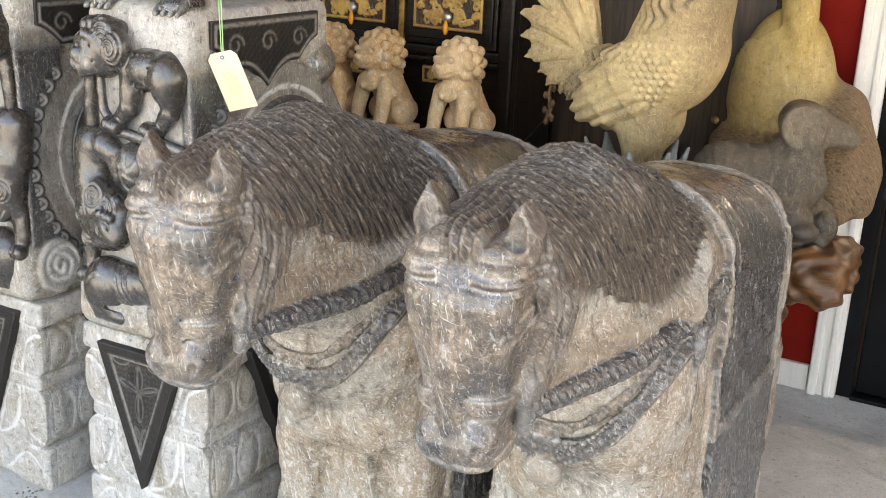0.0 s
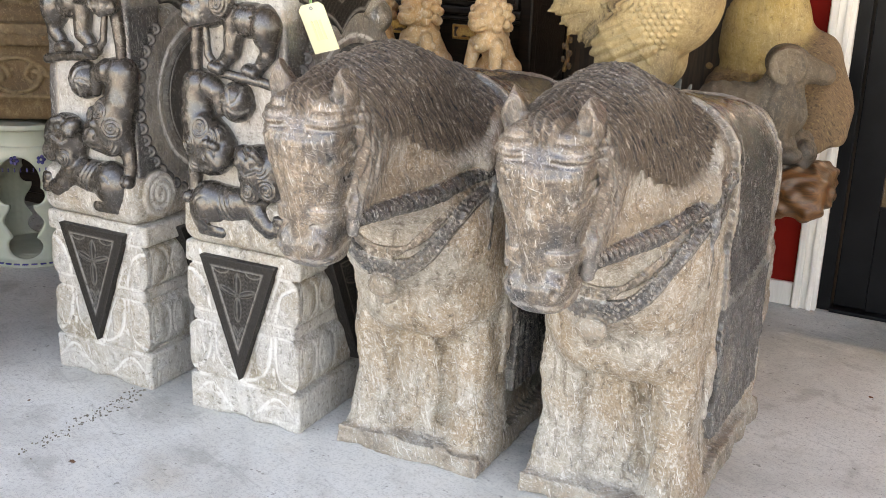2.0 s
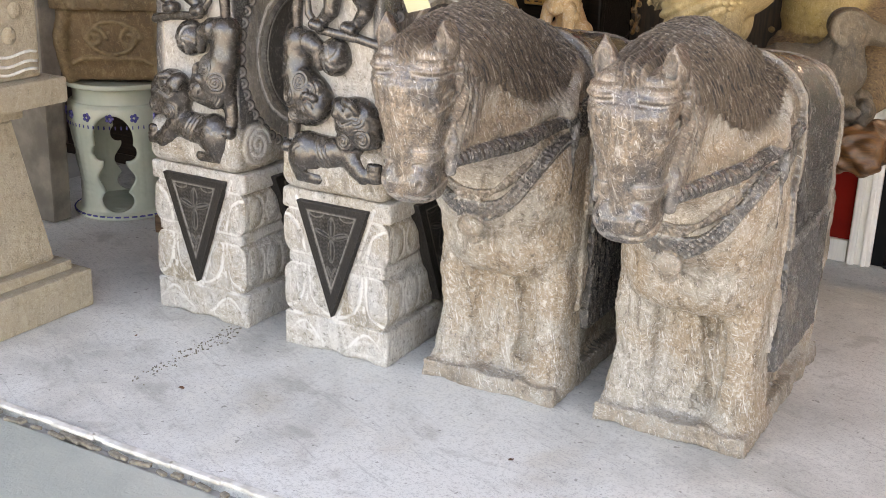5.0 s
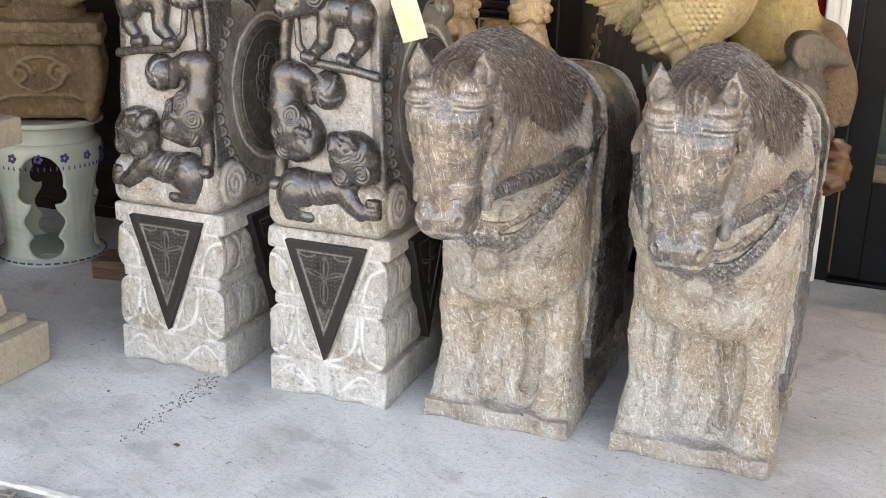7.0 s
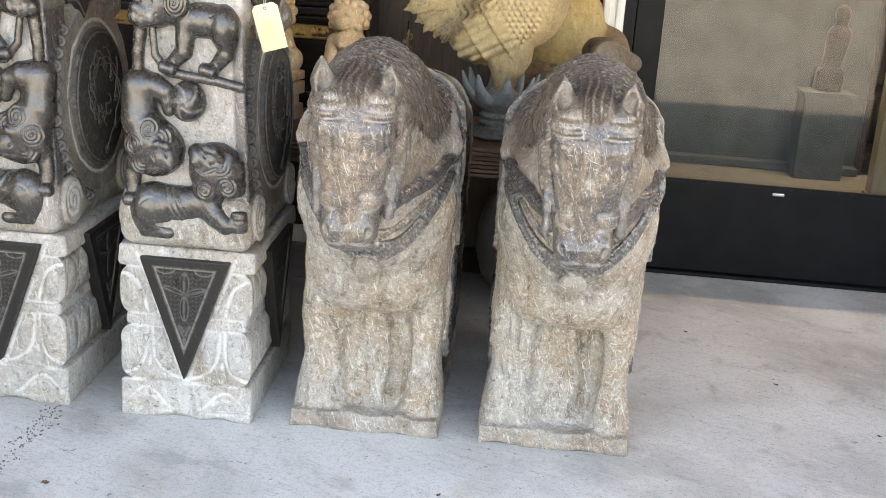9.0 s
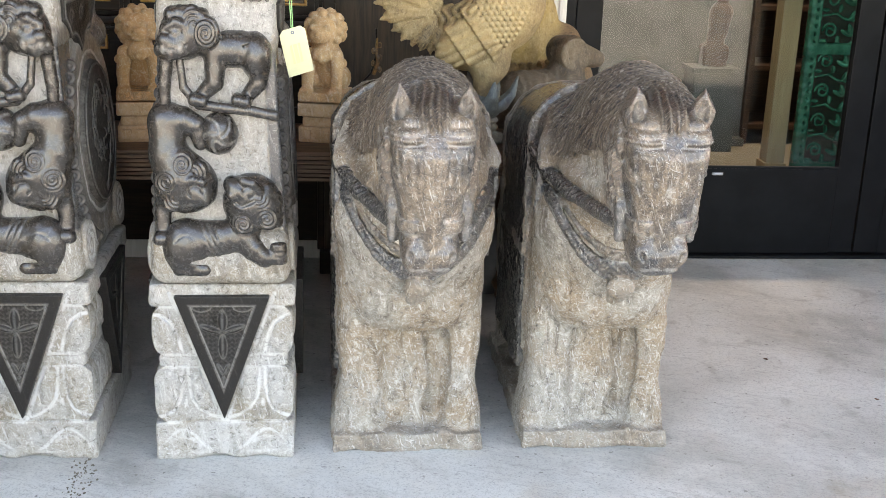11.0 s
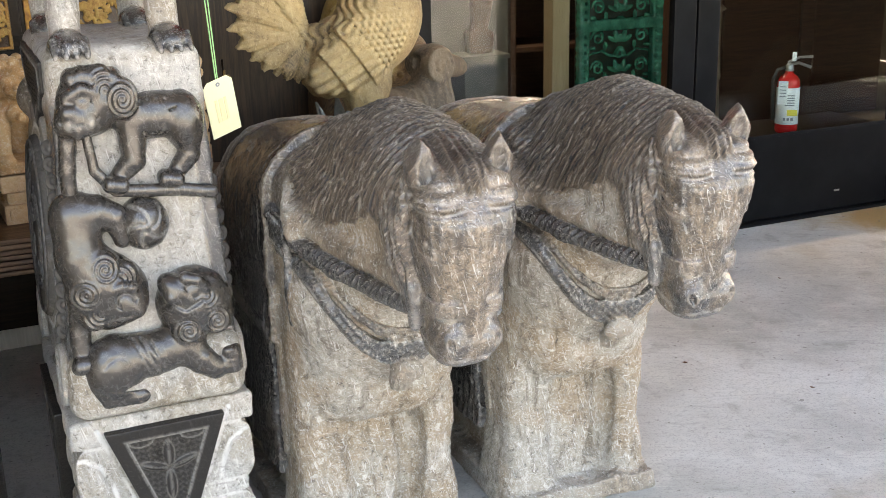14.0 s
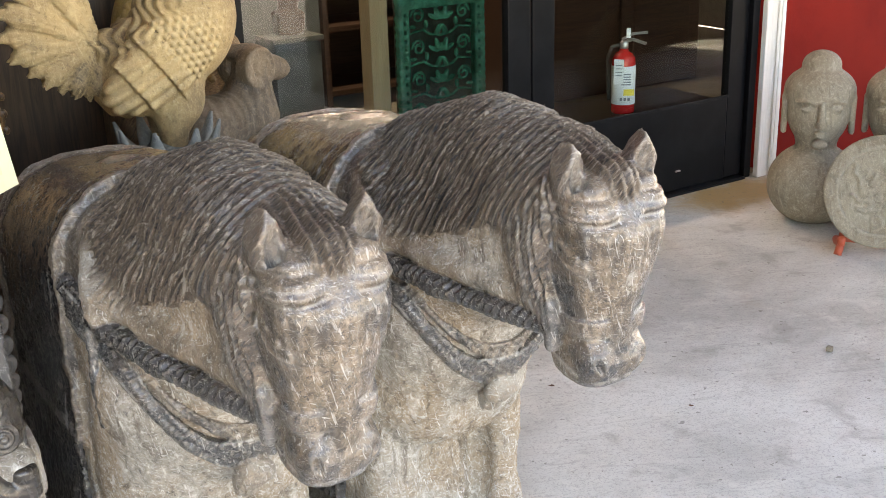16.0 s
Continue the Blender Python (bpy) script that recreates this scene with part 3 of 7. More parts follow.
# ---- stone horses ----
def horse_head(P):
    """The long boxy head: half width and front change with height."""
    z = P[:, 2]
    lv = (0.68, 0.715, 0.75, 0.79, 0.85, 0.92, 0.985, 1.03, 1.08)
    w = np.interp(z, lv, (0.046, 0.060, 0.067, 0.067, 0.074, 0.084, 0.092, 0.094, 0.080))
    yf = np.interp(z, lv, (-0.490, -0.522, -0.530, -0.514, -0.520, -0.537, -0.548, -0.536, -0.490))
    yb = np.interp(z, lv, (-0.41, -0.385, -0.38, -0.37, -0.34, -0.31, -0.30, -0.30, -0.30))
    r = 0.042
    qx, qy = np.abs(P[:, 0]) - (w - r), np.abs(P[:, 1] - (yf + yb) / 2) - ((yb - yf) / 2 - r)
    flat = np.hypot(np.maximum(qx, 0), np.maximum(qy, 0)) + np.minimum(np.maximum(qx, qy), 0) - r
    a, b = flat + 0.02, np.maximum(0.690 - z, z - 1.075) + 0.02
    return 0.92 * (np.hypot(np.maximum(a, 0), np.maximum(b, 0)) + np.minimum(np.maximum(a, b), 0) - 0.02)


def horse(P):
    S, Q = Solid(P), flip(P)
    x, y, z = P[:, 0], P[:, 1], P[:, 2]
    H = P + np.array((0.006, 0, 0), np.float32)
    QH = flip(H)
    hx, ax = H[:, 0], QH[:, 0]
    rough = wave(P, 34.0) * 0.004 + wave(P, 90.0, 2.0) * 0.0015
    LIGHT = (0.08, 0, 0)
    # plinth, trunk and chest
    S.add(rbox(P, (-0.004, 0.397, 0.027), (0.216, 0.417, 0.028), 0.006) + 0.005 * wave(P, 42, 8.0) + 0.002 * wave(P, 130, 3.0), 0.003, (0.36, 0, 0.10))
    B = P.copy()
    B[:, 2] += 0.15 * np.clip(y - 0.15, 0, 1)
    body = rbox(B, (0, 0.385, 0.69), (0.206, 0.45, 0.345), 0.15)
    chest = ell(P, (0, -0.005, 0.69), (0.218, 0.165, 0.195))
    trunk = np.minimum(body, chest)
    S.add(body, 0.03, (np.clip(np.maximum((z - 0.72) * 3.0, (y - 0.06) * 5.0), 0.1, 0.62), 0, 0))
    S.add(chest, 0.05, LIGHT)
    # broad left leg, slab between, narrow right leg behind a deep groove
    knee = 0.005 * np.cos((z - 0.34) * 24) + 0.012 * np.clip((0.20 - z) * 6, 0, 1)
    S.add(rbox(P, (-0.138, 0.118, 0.27), (0.068, 0.090, 0.27), 0.042) - knee, 0.022, LIGHT)
    S.add(rbox(P, (0.150, 0.118, 0.27), (0.050, 0.090, 0.27), 0.040) - knee, 0.022, LIGHT)
    S.add(rbox(P, (0.0, 0.255, 0.28), (0.15, 0.195, 0.27), 0.02) + 0.004 * wave(P, 26, 1.5), 0.020, (0.16, 0, 0))
    S.cut(cap(P + np.stack([0.010 * np.sin(z * 19 + 1.0), 0 * z, 0 * z], 1), (0.084, 0.055, 0.455), (0.072, 0.060, 0.115), 0.040, 0.032), 0.012)
    S.cut(cap(P, (-0.050, 0.042, 0.45), (-0.056, 0.046, 0.12), 0.022, 0.018), 0.03)
    S.add(rbox(P, (0, 0.46, 0.3), (0.165, 0.33, 0.26), 0.03), 0.02, (0.3, 0, 0))
    S.add(cap(Q, (0.138, 0.69, 0.52), (0.138, 0.71, 0.10), 0.082, 0.072), 0.04, (0.2, 0, 0))
    S.add(rbox(Q, (0.196, 0.150, 0.47), (0.016, 0.024, 0.22), 0.008), 0.008, (0.02, 0, 0.15))
    # neck and crest
    crest = np.minimum(chain(P, ((0, -0.34, 1.010), (0, -0.14, 1.012), (0, 0.10, 0.925)), 0.102, 0.130), cap(P, (0, -0.30, 0.97), (0, 0.08, 0.86), 0.114, 0.180))
    S.add(crest, 0.03, LIGHT)
    S.add(cap(P, (0, -0.33, 0.89), (0, 0.02, 0.80), 0.098, 0.185), 0.04, LIGHT)
    # saddle, blanket with chalky borders
    cloth = np.maximum(body - 0.013, np.maximum(np.abs(y - 0.39) - 0.25, 0.55 - z))
    S.add(cloth, 0.006, (0.80, 0, 0))
    for yy, ww in ((0.150, 0.010), (0.595, 0.008), (0.625, 0.010)):
        S.add(np.maximum(body - 0.020, np.maximum(np.abs(y - yy) - ww, 0.55 - z)), 0.005, (0.45, 0, 0.10))
    S.add(ell(P, (0, 0.36, 1.005), (0.05, 0.06, 0.022)), 0.01, (0.4, 0, 0.2))
    hang = rbox(Q, (0.186, 0.42, 0.515), (0.034, 0.225, 0.345), 0.010)
    S.add(hang - 0.003 * np.sin(y * 210 + 2 * wave(P, 30)) * (np.abs(z - 0.55) > 0.03), 0.004, (0.80, 0, 0.05))
    S.add(rbox(Q, (0.188, 0.42, 0.55), (0.036, 0.228, 0.016), 0.006), 0.004, (0.7, 0, 0.2))
    S.cut(np.maximum(np.abs(hang - 0.002) - 0.004, np.abs(np.abs(y - 0.42) - 0.195) - 0.0035), 0.003, 0.35)
    # mane: a shell over the crest, its ragged edge rising to the poll
    edge = 0.838 - 0.45 * y + 0.006 * np.sin(y * 150 + 2 * wave(P, 40)) + 0.006 * np.sin(y * 37 + 1)
    q = 0.86 * y + 0.5 * z + 0.25 * np.abs(x)
    strand = (0.0038 + 0.0020 * wave(P, 48, 6.0)) * np.sin(q * 420 + 3.4 * wave(P, 20)) + 0.0030 * np.sin(q * 700 + 3 * wave(P, 30, 1))
    mane = np.maximum(np.minimum(crest, trunk + 0.01) - 0.022 + strand, np.maximum(edge - z, np.maximum(-0.42 - y, y + 0.05 - 1.0 * (z - 0.878))))
    # smooth pale roll behind the mane, then the mane over it
    S.add(chain(Q, ((0, 0.15, 1.030), (0.115, 0.115, 0.985), (0.180, 0.045, 0.925), (0.200, -0.03, 0.868)), 0.034, 0.026), 0.012, (0.28, 0, 0.10))
    S.add(mane, 0.006, (0.35, 1.0, 0.0))
    # head
    skin = np.clip(0.62 + 0.05 * wave(P, 38, 2.0) + 0.10 * wave(P, 110, 5.0), 0.05, 1.0)
    head = horse_head(H)
    S.add(cap(P, (0, -0.42, 0.95), (0, -0.28, 0.93), 0.080, 0.11), 0.02, (0.4, 0, 0))
    S.add(head, 0.022, (skin, 0, 0))
    S.add(ell(QH, (0.052, -0.355, 0.900), (0.046, 0.085, 0.105)), 0.03, (skin, 0, 0))
    S.add(cap(H, (0, -0.520, 0.97), (0, -0.506, 0.80), 0.030, 0.022), 0.035, (skin - 0.1, 0, 0))
    # brow bulges with folds
    S.add(ell(QH, (0.058, -0.494, 1.030), (0.041, 0.047, 0.026)), 0.018, (skin - 0.12, 0, 0))
    S.add(ell(QH, (0.054, -0.482, 1.060), (0.036, 0.042, 0.022)), 0.018, (skin - 0.05, 0.2, 0))
    # hair over the poll and the lock down the cheek
    S.add(chain(H, ((0, -0.26, 1.045), (0, -0.40, 1.060), (0, -0.490, 1.062)), 0.088, 0.042) + 0.005 * np.sin(hx * 330 + 2.5 * wave(P, 28)) + 0.3 * strand, 0.014, (0.40, 0.95, 0))
    S.add(cap(QH, (0.060, -0.40, 1.035), (0.080, -0.32, 1.00), 0.052, 0.055) + strand * 0.8, 0.015, (0.40, 0.95, 0))
    lock = chain(QH, ((0.080, -0.372, 1.000), (0.094, -0.352, 0.94), (0.088, -0.362, 0.885), (0.076, -0.405, 0.825)), 0.026, 0.016)
    lock = np.minimum(lock, np.minimum(chain(QH, ((0.074, -0.436, 1.055), (0.092, -0.415, 0.97), (0.090, -0.410, 0.89), (0.078, -0.432, 0.815)), 0.030, 0.020), chain(QH, ((0.076, -0.400, 1.030), (0.096, -0.385, 0.95), (0.092, -0.388, 0.885), (0.078, -0.415, 0.82)), 0.028, 0.018)))
    S.add(lock + 0.004 * np.sin((y - 0.12 * z) * 430 + 2 * wave(P, 22)), 0.008, (0.60, 0.85, 0))
    for o in (-0.018, 0.004, 0.024, 0.044):
        S.cut(chain(QH, ((0.110, -0.412 + o, 1.03), (0.121, -0.399 + o, 0.95), (0.115, -0.398 + o, 0.89), (0.098, -0.424 + o * 0.5, 0.825)), 0.0030), 0.003, 0.22)
    # ears, pointed and hollow in front
    E = about(QH, (0.079, -0.468, 1.088), 5, 4, -16)
    S.add(np.maximum(ell(E, (0, 0, 0.0), (0.031, 0.026, 0.056)), np.abs(E[:, 0]) * 0.84 + E[:, 2] * 0.5 - 0.0265), 0.012, (0.62, 0.55, 0.0))
    S.cut(ell(E, (0.002, -0.026, -0.004), (0.013, 0.013, 0.032)), 0.006, 0.16)
    # eyes on the corners of the head
    S.add(ell(QH, (0.080, -0.492, 0.948), (0.012, 0.026, 0.014)), 0.006, (0.6, 0, 0))
    a = np.linspace(0, 2 * np.pi, 13)
    eye = [(0.087 - 0.016 * max(0.0, -math.cos(t)) ** 2, -0.486 + 0.037 * math.cos(t), 0.948 + 0.015 * math.sin(t) + 0.016 * math.cos(t)) for t in a]
    S.add(chain(QH, eye, 0.0042), 0.003, (0.45, 0, 0.12))
    S.cut(chain(QH, [(p[0] + 0.001, -0.486 + (p[1] + 0.486) * 1.3, 0.948 + (p[2] - 0.948) * 1.45) for p in eye], 0.0038), 0.003, 0.12)
    # bridle: noseband with incised edges, and the cheek piece
    S.add(np.maximum(head - 0.008, np.abs(z - 0.818 - 0.06 * (y + 0.5)) - 0.017), 0.004, (0.55, 0, 0.03))
    for zz, ch in ((0.838, 0.18), (0.799, 0.24)):
        S.cut(np.maximum(np.abs(head - 0.004), np.abs(z - zz - 0.06 * (y + 0.5)) - 0.0018) - 0.0022, 0.003, ch)
    S.add(chain(QH, ((0.084, -0.440, 0.775), (0.088, -0.436, 0.845)), 0.015), 0.006, (0.7, 0, 0.1))
    S.add(ell(QH, (0.082, -0.438, 0.812), (0.017, 0.017, 0.017)), 0.004, (0.75, 0, 0.0))
    # nostrils and mouth
    S.add(ell(QH, (0.040, -0.508, 0.752), (0.022, 0.020, 0.026)), 0.016, (skin, 0, 0))
    S.cut(ell(about(QH, (0.048, -0.530, 0.750), 0, 18, 0), (0, 0, 0), (0.007, 0.010, 0.016)), 0.005)
    S.cut(chain(QH, ((0.0, -0.532, 0.716), (0.040, -0.516, 0.714), (0.066, -0.46, 0.726), (0.066, -0.42, 0.742)), 0.0045), 0.004, 0.25)
    # smooth sloping shelf on the neck, and the dark rein along its lower edge
    S.add(chain(Q, ((0.066, -0.42, 0.838), (0.124, -0.22, 0.852), (0.182, -0.03, 0.885)), 0.024, 0.028), 0.022, (0.30, 0, 0.0))
    rein = chain(Q, ((0.082, -0.430, 0.802), (0.146, -0.22, 0.812), (0.200, -0.02, 0.842), (0.206, 0.12, 0.872)), 0.020, 0.022)
    S.add(rein + 0.0014 * np.sin(y * 360 + z * 120), 0.006, (0.82, 0, 0.02))
    # breast collar of two raised bands, tassel, hanging strap end
    zc = 0.590 + 0.235 * (np.abs(x) / 0.215) ** 2.2
    front = np.minimum(chest, body)
    for o, w, pr, dk in ((0.0, 0.030, 0.018, 0.80), (0.052, 0.014, 0.012, 0.62)):
        S.add(np.maximum(front - pr + 0.0030 * np.sin(np.arctan2(x, z - 1.0) * 120) * np.sin(z * 340), np.maximum(np.abs(z - zc - o) - w, y - 0.10)), 0.004, (dk, 0, 0.04))
    for o in (-0.030, 0.031):
        S.cut(np.maximum(np.abs(front - 0.016), np.maximum(np.abs(z - zc - o) - 0.002, y - 0.10)) - 0.0015, 0.003, 0.45)
    S.add(ell(P, (-0.004, -0.160, 0.548), (0.038, 0.022, 0.030)), 0.010, (0.40, 0, 0.05))
    S.add(ell(P, (-0.006, -0.130, 0.514), (0.028, 0.024, 0.026)) + 0.002 * np.sin(x * 500), 0.010, (0.40, 0, 0.05))
    S.add(cap(Q, (0.211, 0.01, 0.86), (0.214, -0.006, 0.645), 0.014, 0.005), 0.004, (0.80, 0, 0.1))
    # folds of the brow and hatching of the forehead
    f = z - 0.35 * (ax - 0.06) ** 2 * 6
    brow = np.clip((z - 0.996) * 90, 0, 1) * np.clip((1.058 - z) * 90, 0, 1) * np.clip((-0.415 - y) * 40, 0, 1) * np.clip((ax - 0.016) * 60, 0, 1)
    S.d += 0.0024 * (0.5 + np.sin(f * 300.0)) * brow
    S.c[:, 2] = np.maximum(S.c[:, 2], 0.34 * brow * np.clip(np.sin(f * 300.0) - 0.45, 0, 1))
    hatch = np.clip((z - 0.90) * 40, 0, 1) * np.clip((1.000 - z) * 100, 0, 1) * np.clip((-0.50 - y) * 60, 0, 1)
    S.d += 0.0014 * np.sin(hx * 400.0 + 2.5 * wave(P, 50)) * hatch
    # tool marks
    S.d += np.where(y < -0.3, 0.4, 1.0) * (rough * 1.3 + 0.0016 * wave(P, 260, 5.0) + 0.0009 * wave(P, 480, 9.0) + 0.0012 * np.sin(y * 420 + 4 * wave(P, 25)) * np.sin(z * 300 + 3 * wave(P, 31, 4)))
    top = np.clip((z - 0.045) * 60, 0, 1) * np.clip((0.08 - z) * 60, 0, 1) * (y > 0.2)
    S.d += top * 0.004 * np.sin(y * 230)
    return S


horse_mesh = solid("stone_horse", clipped(horse, 1, 0.2195, -1), (-0.26, -0.59, -0.02), (0.26, 0.23, 1.20), 0.0037,
                   [(clipped(horse, 1, 0.2200, 1), (-0.26, 0.20, -0.02), (0.26, 0.88, 1.20), 0.0060)])
HORSE = "grey carved stone horse with dark mane and bridle, on a plinth"
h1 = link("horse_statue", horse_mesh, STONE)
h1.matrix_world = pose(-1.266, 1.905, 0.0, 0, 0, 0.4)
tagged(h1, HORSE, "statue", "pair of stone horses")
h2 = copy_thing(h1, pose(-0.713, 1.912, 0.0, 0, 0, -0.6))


# ---- drum stones ----
def narrowing(z):
    """The upper part narrows towards the cap."""
    return 1 - 0.286 * np.clip(z - 0.55, 0, 0.75)


def drum_body(P):
    P = P.copy()
    P[:, 0] /= narrowing(P[:, 2])
    S, Q = Solid(P), flip(P)
    x, y, z = P[:, 0], P[:, 1], P[:, 2]
    rough = wave(P, 40.0) * 0.002 + wave(P, 120.0, 2.0) * 0.001
    L, W, D = (0.0, 0, 0), (0.06, 0, 0.3), (0.95, 0, 0)
    # pedestal: plinth, narrow waist, two bulging courses and a ledge
    S.add(rbox(P, (0, 0.29, 0.055), (0.192, 0.29, 0.058), 0.010), 0.008, W)
    S.add(rbox(P, (0, 0.295, 0.27), (0.166, 0.285, 0.24), 0.010), 0.008, L)
    for zc, hz in ((0.200, 0.082), (0.385, 0.074)):
        S.add(np.maximum(rbox(P, (0, 0.29, zc), (0.189, 0.36, hz), 0.040), np.abs(y - 0.29) - 0.288), 0.006, L)
    S.add(rbox(P, (0, 0.29, 0.298), (0.174, 0.285, 0.016), 0.005), 0.004, W)
    S.add(rbox(P, (0, 0.29, 0.488), (0.196, 0.292, 0.032), 0.012), 0.008, W)
    # petals on the sides
    loop = np.linspace(0, 2 * math.pi, 19)
    for zc, r in ((0.200, 0.068), (0.385, 0.056)):
        for yy in (0.055, 0.155, 0.42, 0.52):
            S.add(ell(Q, (0.176, yy, zc), (0.020, 0.036, r - 0.006)), 0.004, (0.0, 0, 0.15))
            S.cut(chain(Q, [(0.189, yy + 0.044 * math.cos(t), zc + (r + 0.004) * math.sin(t)) for t in loop], 0.0046), 0.003, 0.45)
    # swelling petals on the front
    for c, r in (((0.150, 0.012, 0.200), (0.038, 0.024, 0.070)), ((0.068, 0.012, 0.215), (0.026, 0.022, 0.070)), ((0.158, 0.012, 0.378), (0.034, 0.024, 0.058))):
        S.add(ell(Q, c, r), 0.006, (0.0, 0, 0.2))

    def line(pts, r=0.0036, chalk=0.9):
        S.cut(chain(Q, [(p, -0.002, q) for p, q in pts], r), 0.003, chalk)

    line(((0.200, 0.455), (0.135, 0.455)))
    line(((0.200, 0.436), (0.168, 0.432), (0.140, 0.412), (0.122, 0.375), (0.112, 0.325)), 0.0042)
    line(((0.165, 0.316), (0.085, 0.316)), 0.004, 0.7)
    line(((0.175, 0.280), (0.065, 0.280)), 0.004, 0.8)
    line(((0.112, 0.278), (0.113, 0.225), (0.118, 0.190), (0.135, 0.155), (0.165, 0.135), (0.195, 0.126)), 0.0042)
    line(((0.098, 0.278), (0.096, 0.225), (0.090, 0.190), (0.070, 0.155), (0.040, 0.135), (0.0, 0.126)), 0.0042)
    line(((0.105, 0.180), (0.105, 0.165)), 0.0042)
    line(((0.2, 0.114), (0.0, 0.114)), 0.004)
    line([(0.115 + 0.078 * (1 - t / 4.5), 0.060 + 0.032 * math.cos((t - 4.5) / 4.5 * math.pi * 0.9)) for t in range(10)], 0.0036, 0.9)
    line([(0.115 + 0.035 * math.cos(t), 0.050 + 0.018 * math.sin(t)) for t in np.linspace(0.2, 2.94, 7)], 0.004, 0.7)
    line(((0.2, 0.026), (0.0, 0.022)), 0.004, 0.5)
    for zz in (0.112, 0.280, 0.316, 0.455):
        S.cut(chain(Q, ((0.194, 0.0, zz), (0.194, 0.58, zz)), 0.0035), 0.003, 0.5)
    # pale line round the cloth point
    S.cut(chain(Q, ((0.140, -0.003, 0.495), (0.004, -0.003, 0.112)), 0.0045), 0.003, 1.0)
    # broken lower edge
    S.cut(ell(P, (-0.03, -0.01, -0.005), (0.06, 0.03, 0.022)), 0.01)
    S.cut(ell(P, (0.10, -0.01, -0.006), (0.05, 0.03, 0.018)), 0.01)
    # scrolled foot and drum
    S.add(rbox(P, (0, 0.29, 0.60), (0.182, 0.29, 0.085), 0.05), 0.015, L)
    S.add(rbox(P, (0, 0.02, 0.60), (0.186, 0.05, 0.075), 0.04), 0.01, L)
    S.add(disc(P, (0, 0.075, 0.605), 0.066, 0.197, 0), 0.006, (0.25, 0, 0.2))
    S.add(disc(P, (0, 0.51, 0.605), 0.066, 0.197, 0), 0.006, (0.25, 0, 0.2))
    for yy in (0.075, 0.51):
        a = np.linspace(0, 4 * math.pi, 26)
        S.cut(chain(Q, [(0.197, yy + (0.056 - 0.0038 * t) * math.cos(t), 0.605 + (0.056 - 0.0038 * t) * math.sin(t)) for t in a], 0.0055), 0.004, 0.8)
    S.add(disc(P, (0, 0.335, 0.865), 0.312, 0.172, 0, 0.03), 0.01, (0.35, 0, 0))
    S.add(disc(P, (0, 0.335, 0.865), 0.282, 0.186, 0, 0.006), 0.004, (0.45, 0, 0.15))
    S.cut(np.maximum(np.abs(np.sqrt((y - 0.335) ** 2 + (z - 0.865) ** 2) - 0.226) - 0.004, 0.182 - np.abs(x)), 0.003, 1.0)
    # front slab that carries the figures
    S.add(rbox(P, (0, 0.085, 0.93), (0.172, 0.072, 0.36), 0.03), 0.012, (np.clip(0.02 + 0.28 * wave(P, 22, 3.0) + 7.0 * (np.abs(x) - 0.125), 0.0, 0.8), 0, 0.34))
    S.add(rbox(Q, (0.160, 0.078, 0.88), (0.020, 0.070, 0.31), 0.012), 0.006, (0.85, 0, 0.05))
    # cap
    C = P.copy()
    C[:, 0] *= 1 - 0.35 * np.clip(z - 1.16, -0.05, 0.12)
    S.add(rbox(C, (0, 0.27, 1.215), (0.182, 0.265, 0.070), 0.03), 0.02, (0.05, 0, 0.2))
    S.add(cap(P, (-0.165, 0.50, 1.13), (0.165, 0.50, 1.13), 0.05, 0.05), 0.01, (0.5, 0, 0))
    # legs and belly of the crouching lion on the cap
    for yy in (0.075, 0.46):
        S.add(cap(Q, (0.124, yy + 0.02, 1.27), (0.118, yy + 0.05, 1.56), 0.036, 0.05), 0.015, (0.08, 0, 0.1))
        S.add(ell(Q, (0.124, yy - 0.02, 1.292), (0.050, 0.062, 0.030)), 0.008, (0.85, 0, 0))
        for i in range(4):
            S.add(cap(Q, (0.088 + 0.025 * i, yy - 0.045, 1.300), (0.088 + 0.025 * i, yy - 0.082, 1.276), 0.014, 0.007), 0.004, (0.9, 0, 0.05))
    S.add(ell(P, (0, 0.30, 1.56), (0.13, 0.30, 0.13)), 0.04, (0.1, 0, 0.1))
    S.d += rough
    # Front chalkier, sides darker: part stain, part side lighting put into the paint.
    lower = (z < 0.56) * np.clip((0.03 - y) * 60, 0, 1)
    S.c[:, 2] = np.maximum(S.c[:, 2], lower * (0.05 + 0.22 * wave(P, 26, 4.0)))
    S.c[:, 0] = np.maximum(S.c[:, 0], (z < 0.56) * np.clip((y - 0.012) * 60, 0, 1) * (0.17 + 0.08 * wave(P, 30, 7.0)))
    return S


FWD = np.array((0, 0.0045, 0), np.float32)


def curl(S, P, c, r, ox=0.0, oz=0.0):
    """A lock of hair facing the front, its strands arching about (ox, oz) times the radius; 0, 0 gives a whirl."""
    S.add(ell(P, c, (r, r * 0.75, r)), 0.004, (1.1, 0, 0))
    on = np.clip((r * 1.15 - np.hypot(P[:, 0] - c[0], P[:, 2] - c[2])) / 0.006, 0, 1) * (P[:, 1] < c[1] + 0.01)
    dx, dz = P[:, 0] - c[0] - ox * r, P[:, 2] - c[2] - oz * r
    turn = np.arctan2(dz, dx) / (2 * math.pi) * (ox == 0 and oz == 0)
    line = np.cos(2 * math.pi * (np.hypot(dx, dz) / 0.0105 - turn)) * on
    S.d += 0.0022 * line
    S.c[:, 2] = np.maximum(S.c[:, 2], 0.08 * np.clip(line - 0.55, 0, 1))


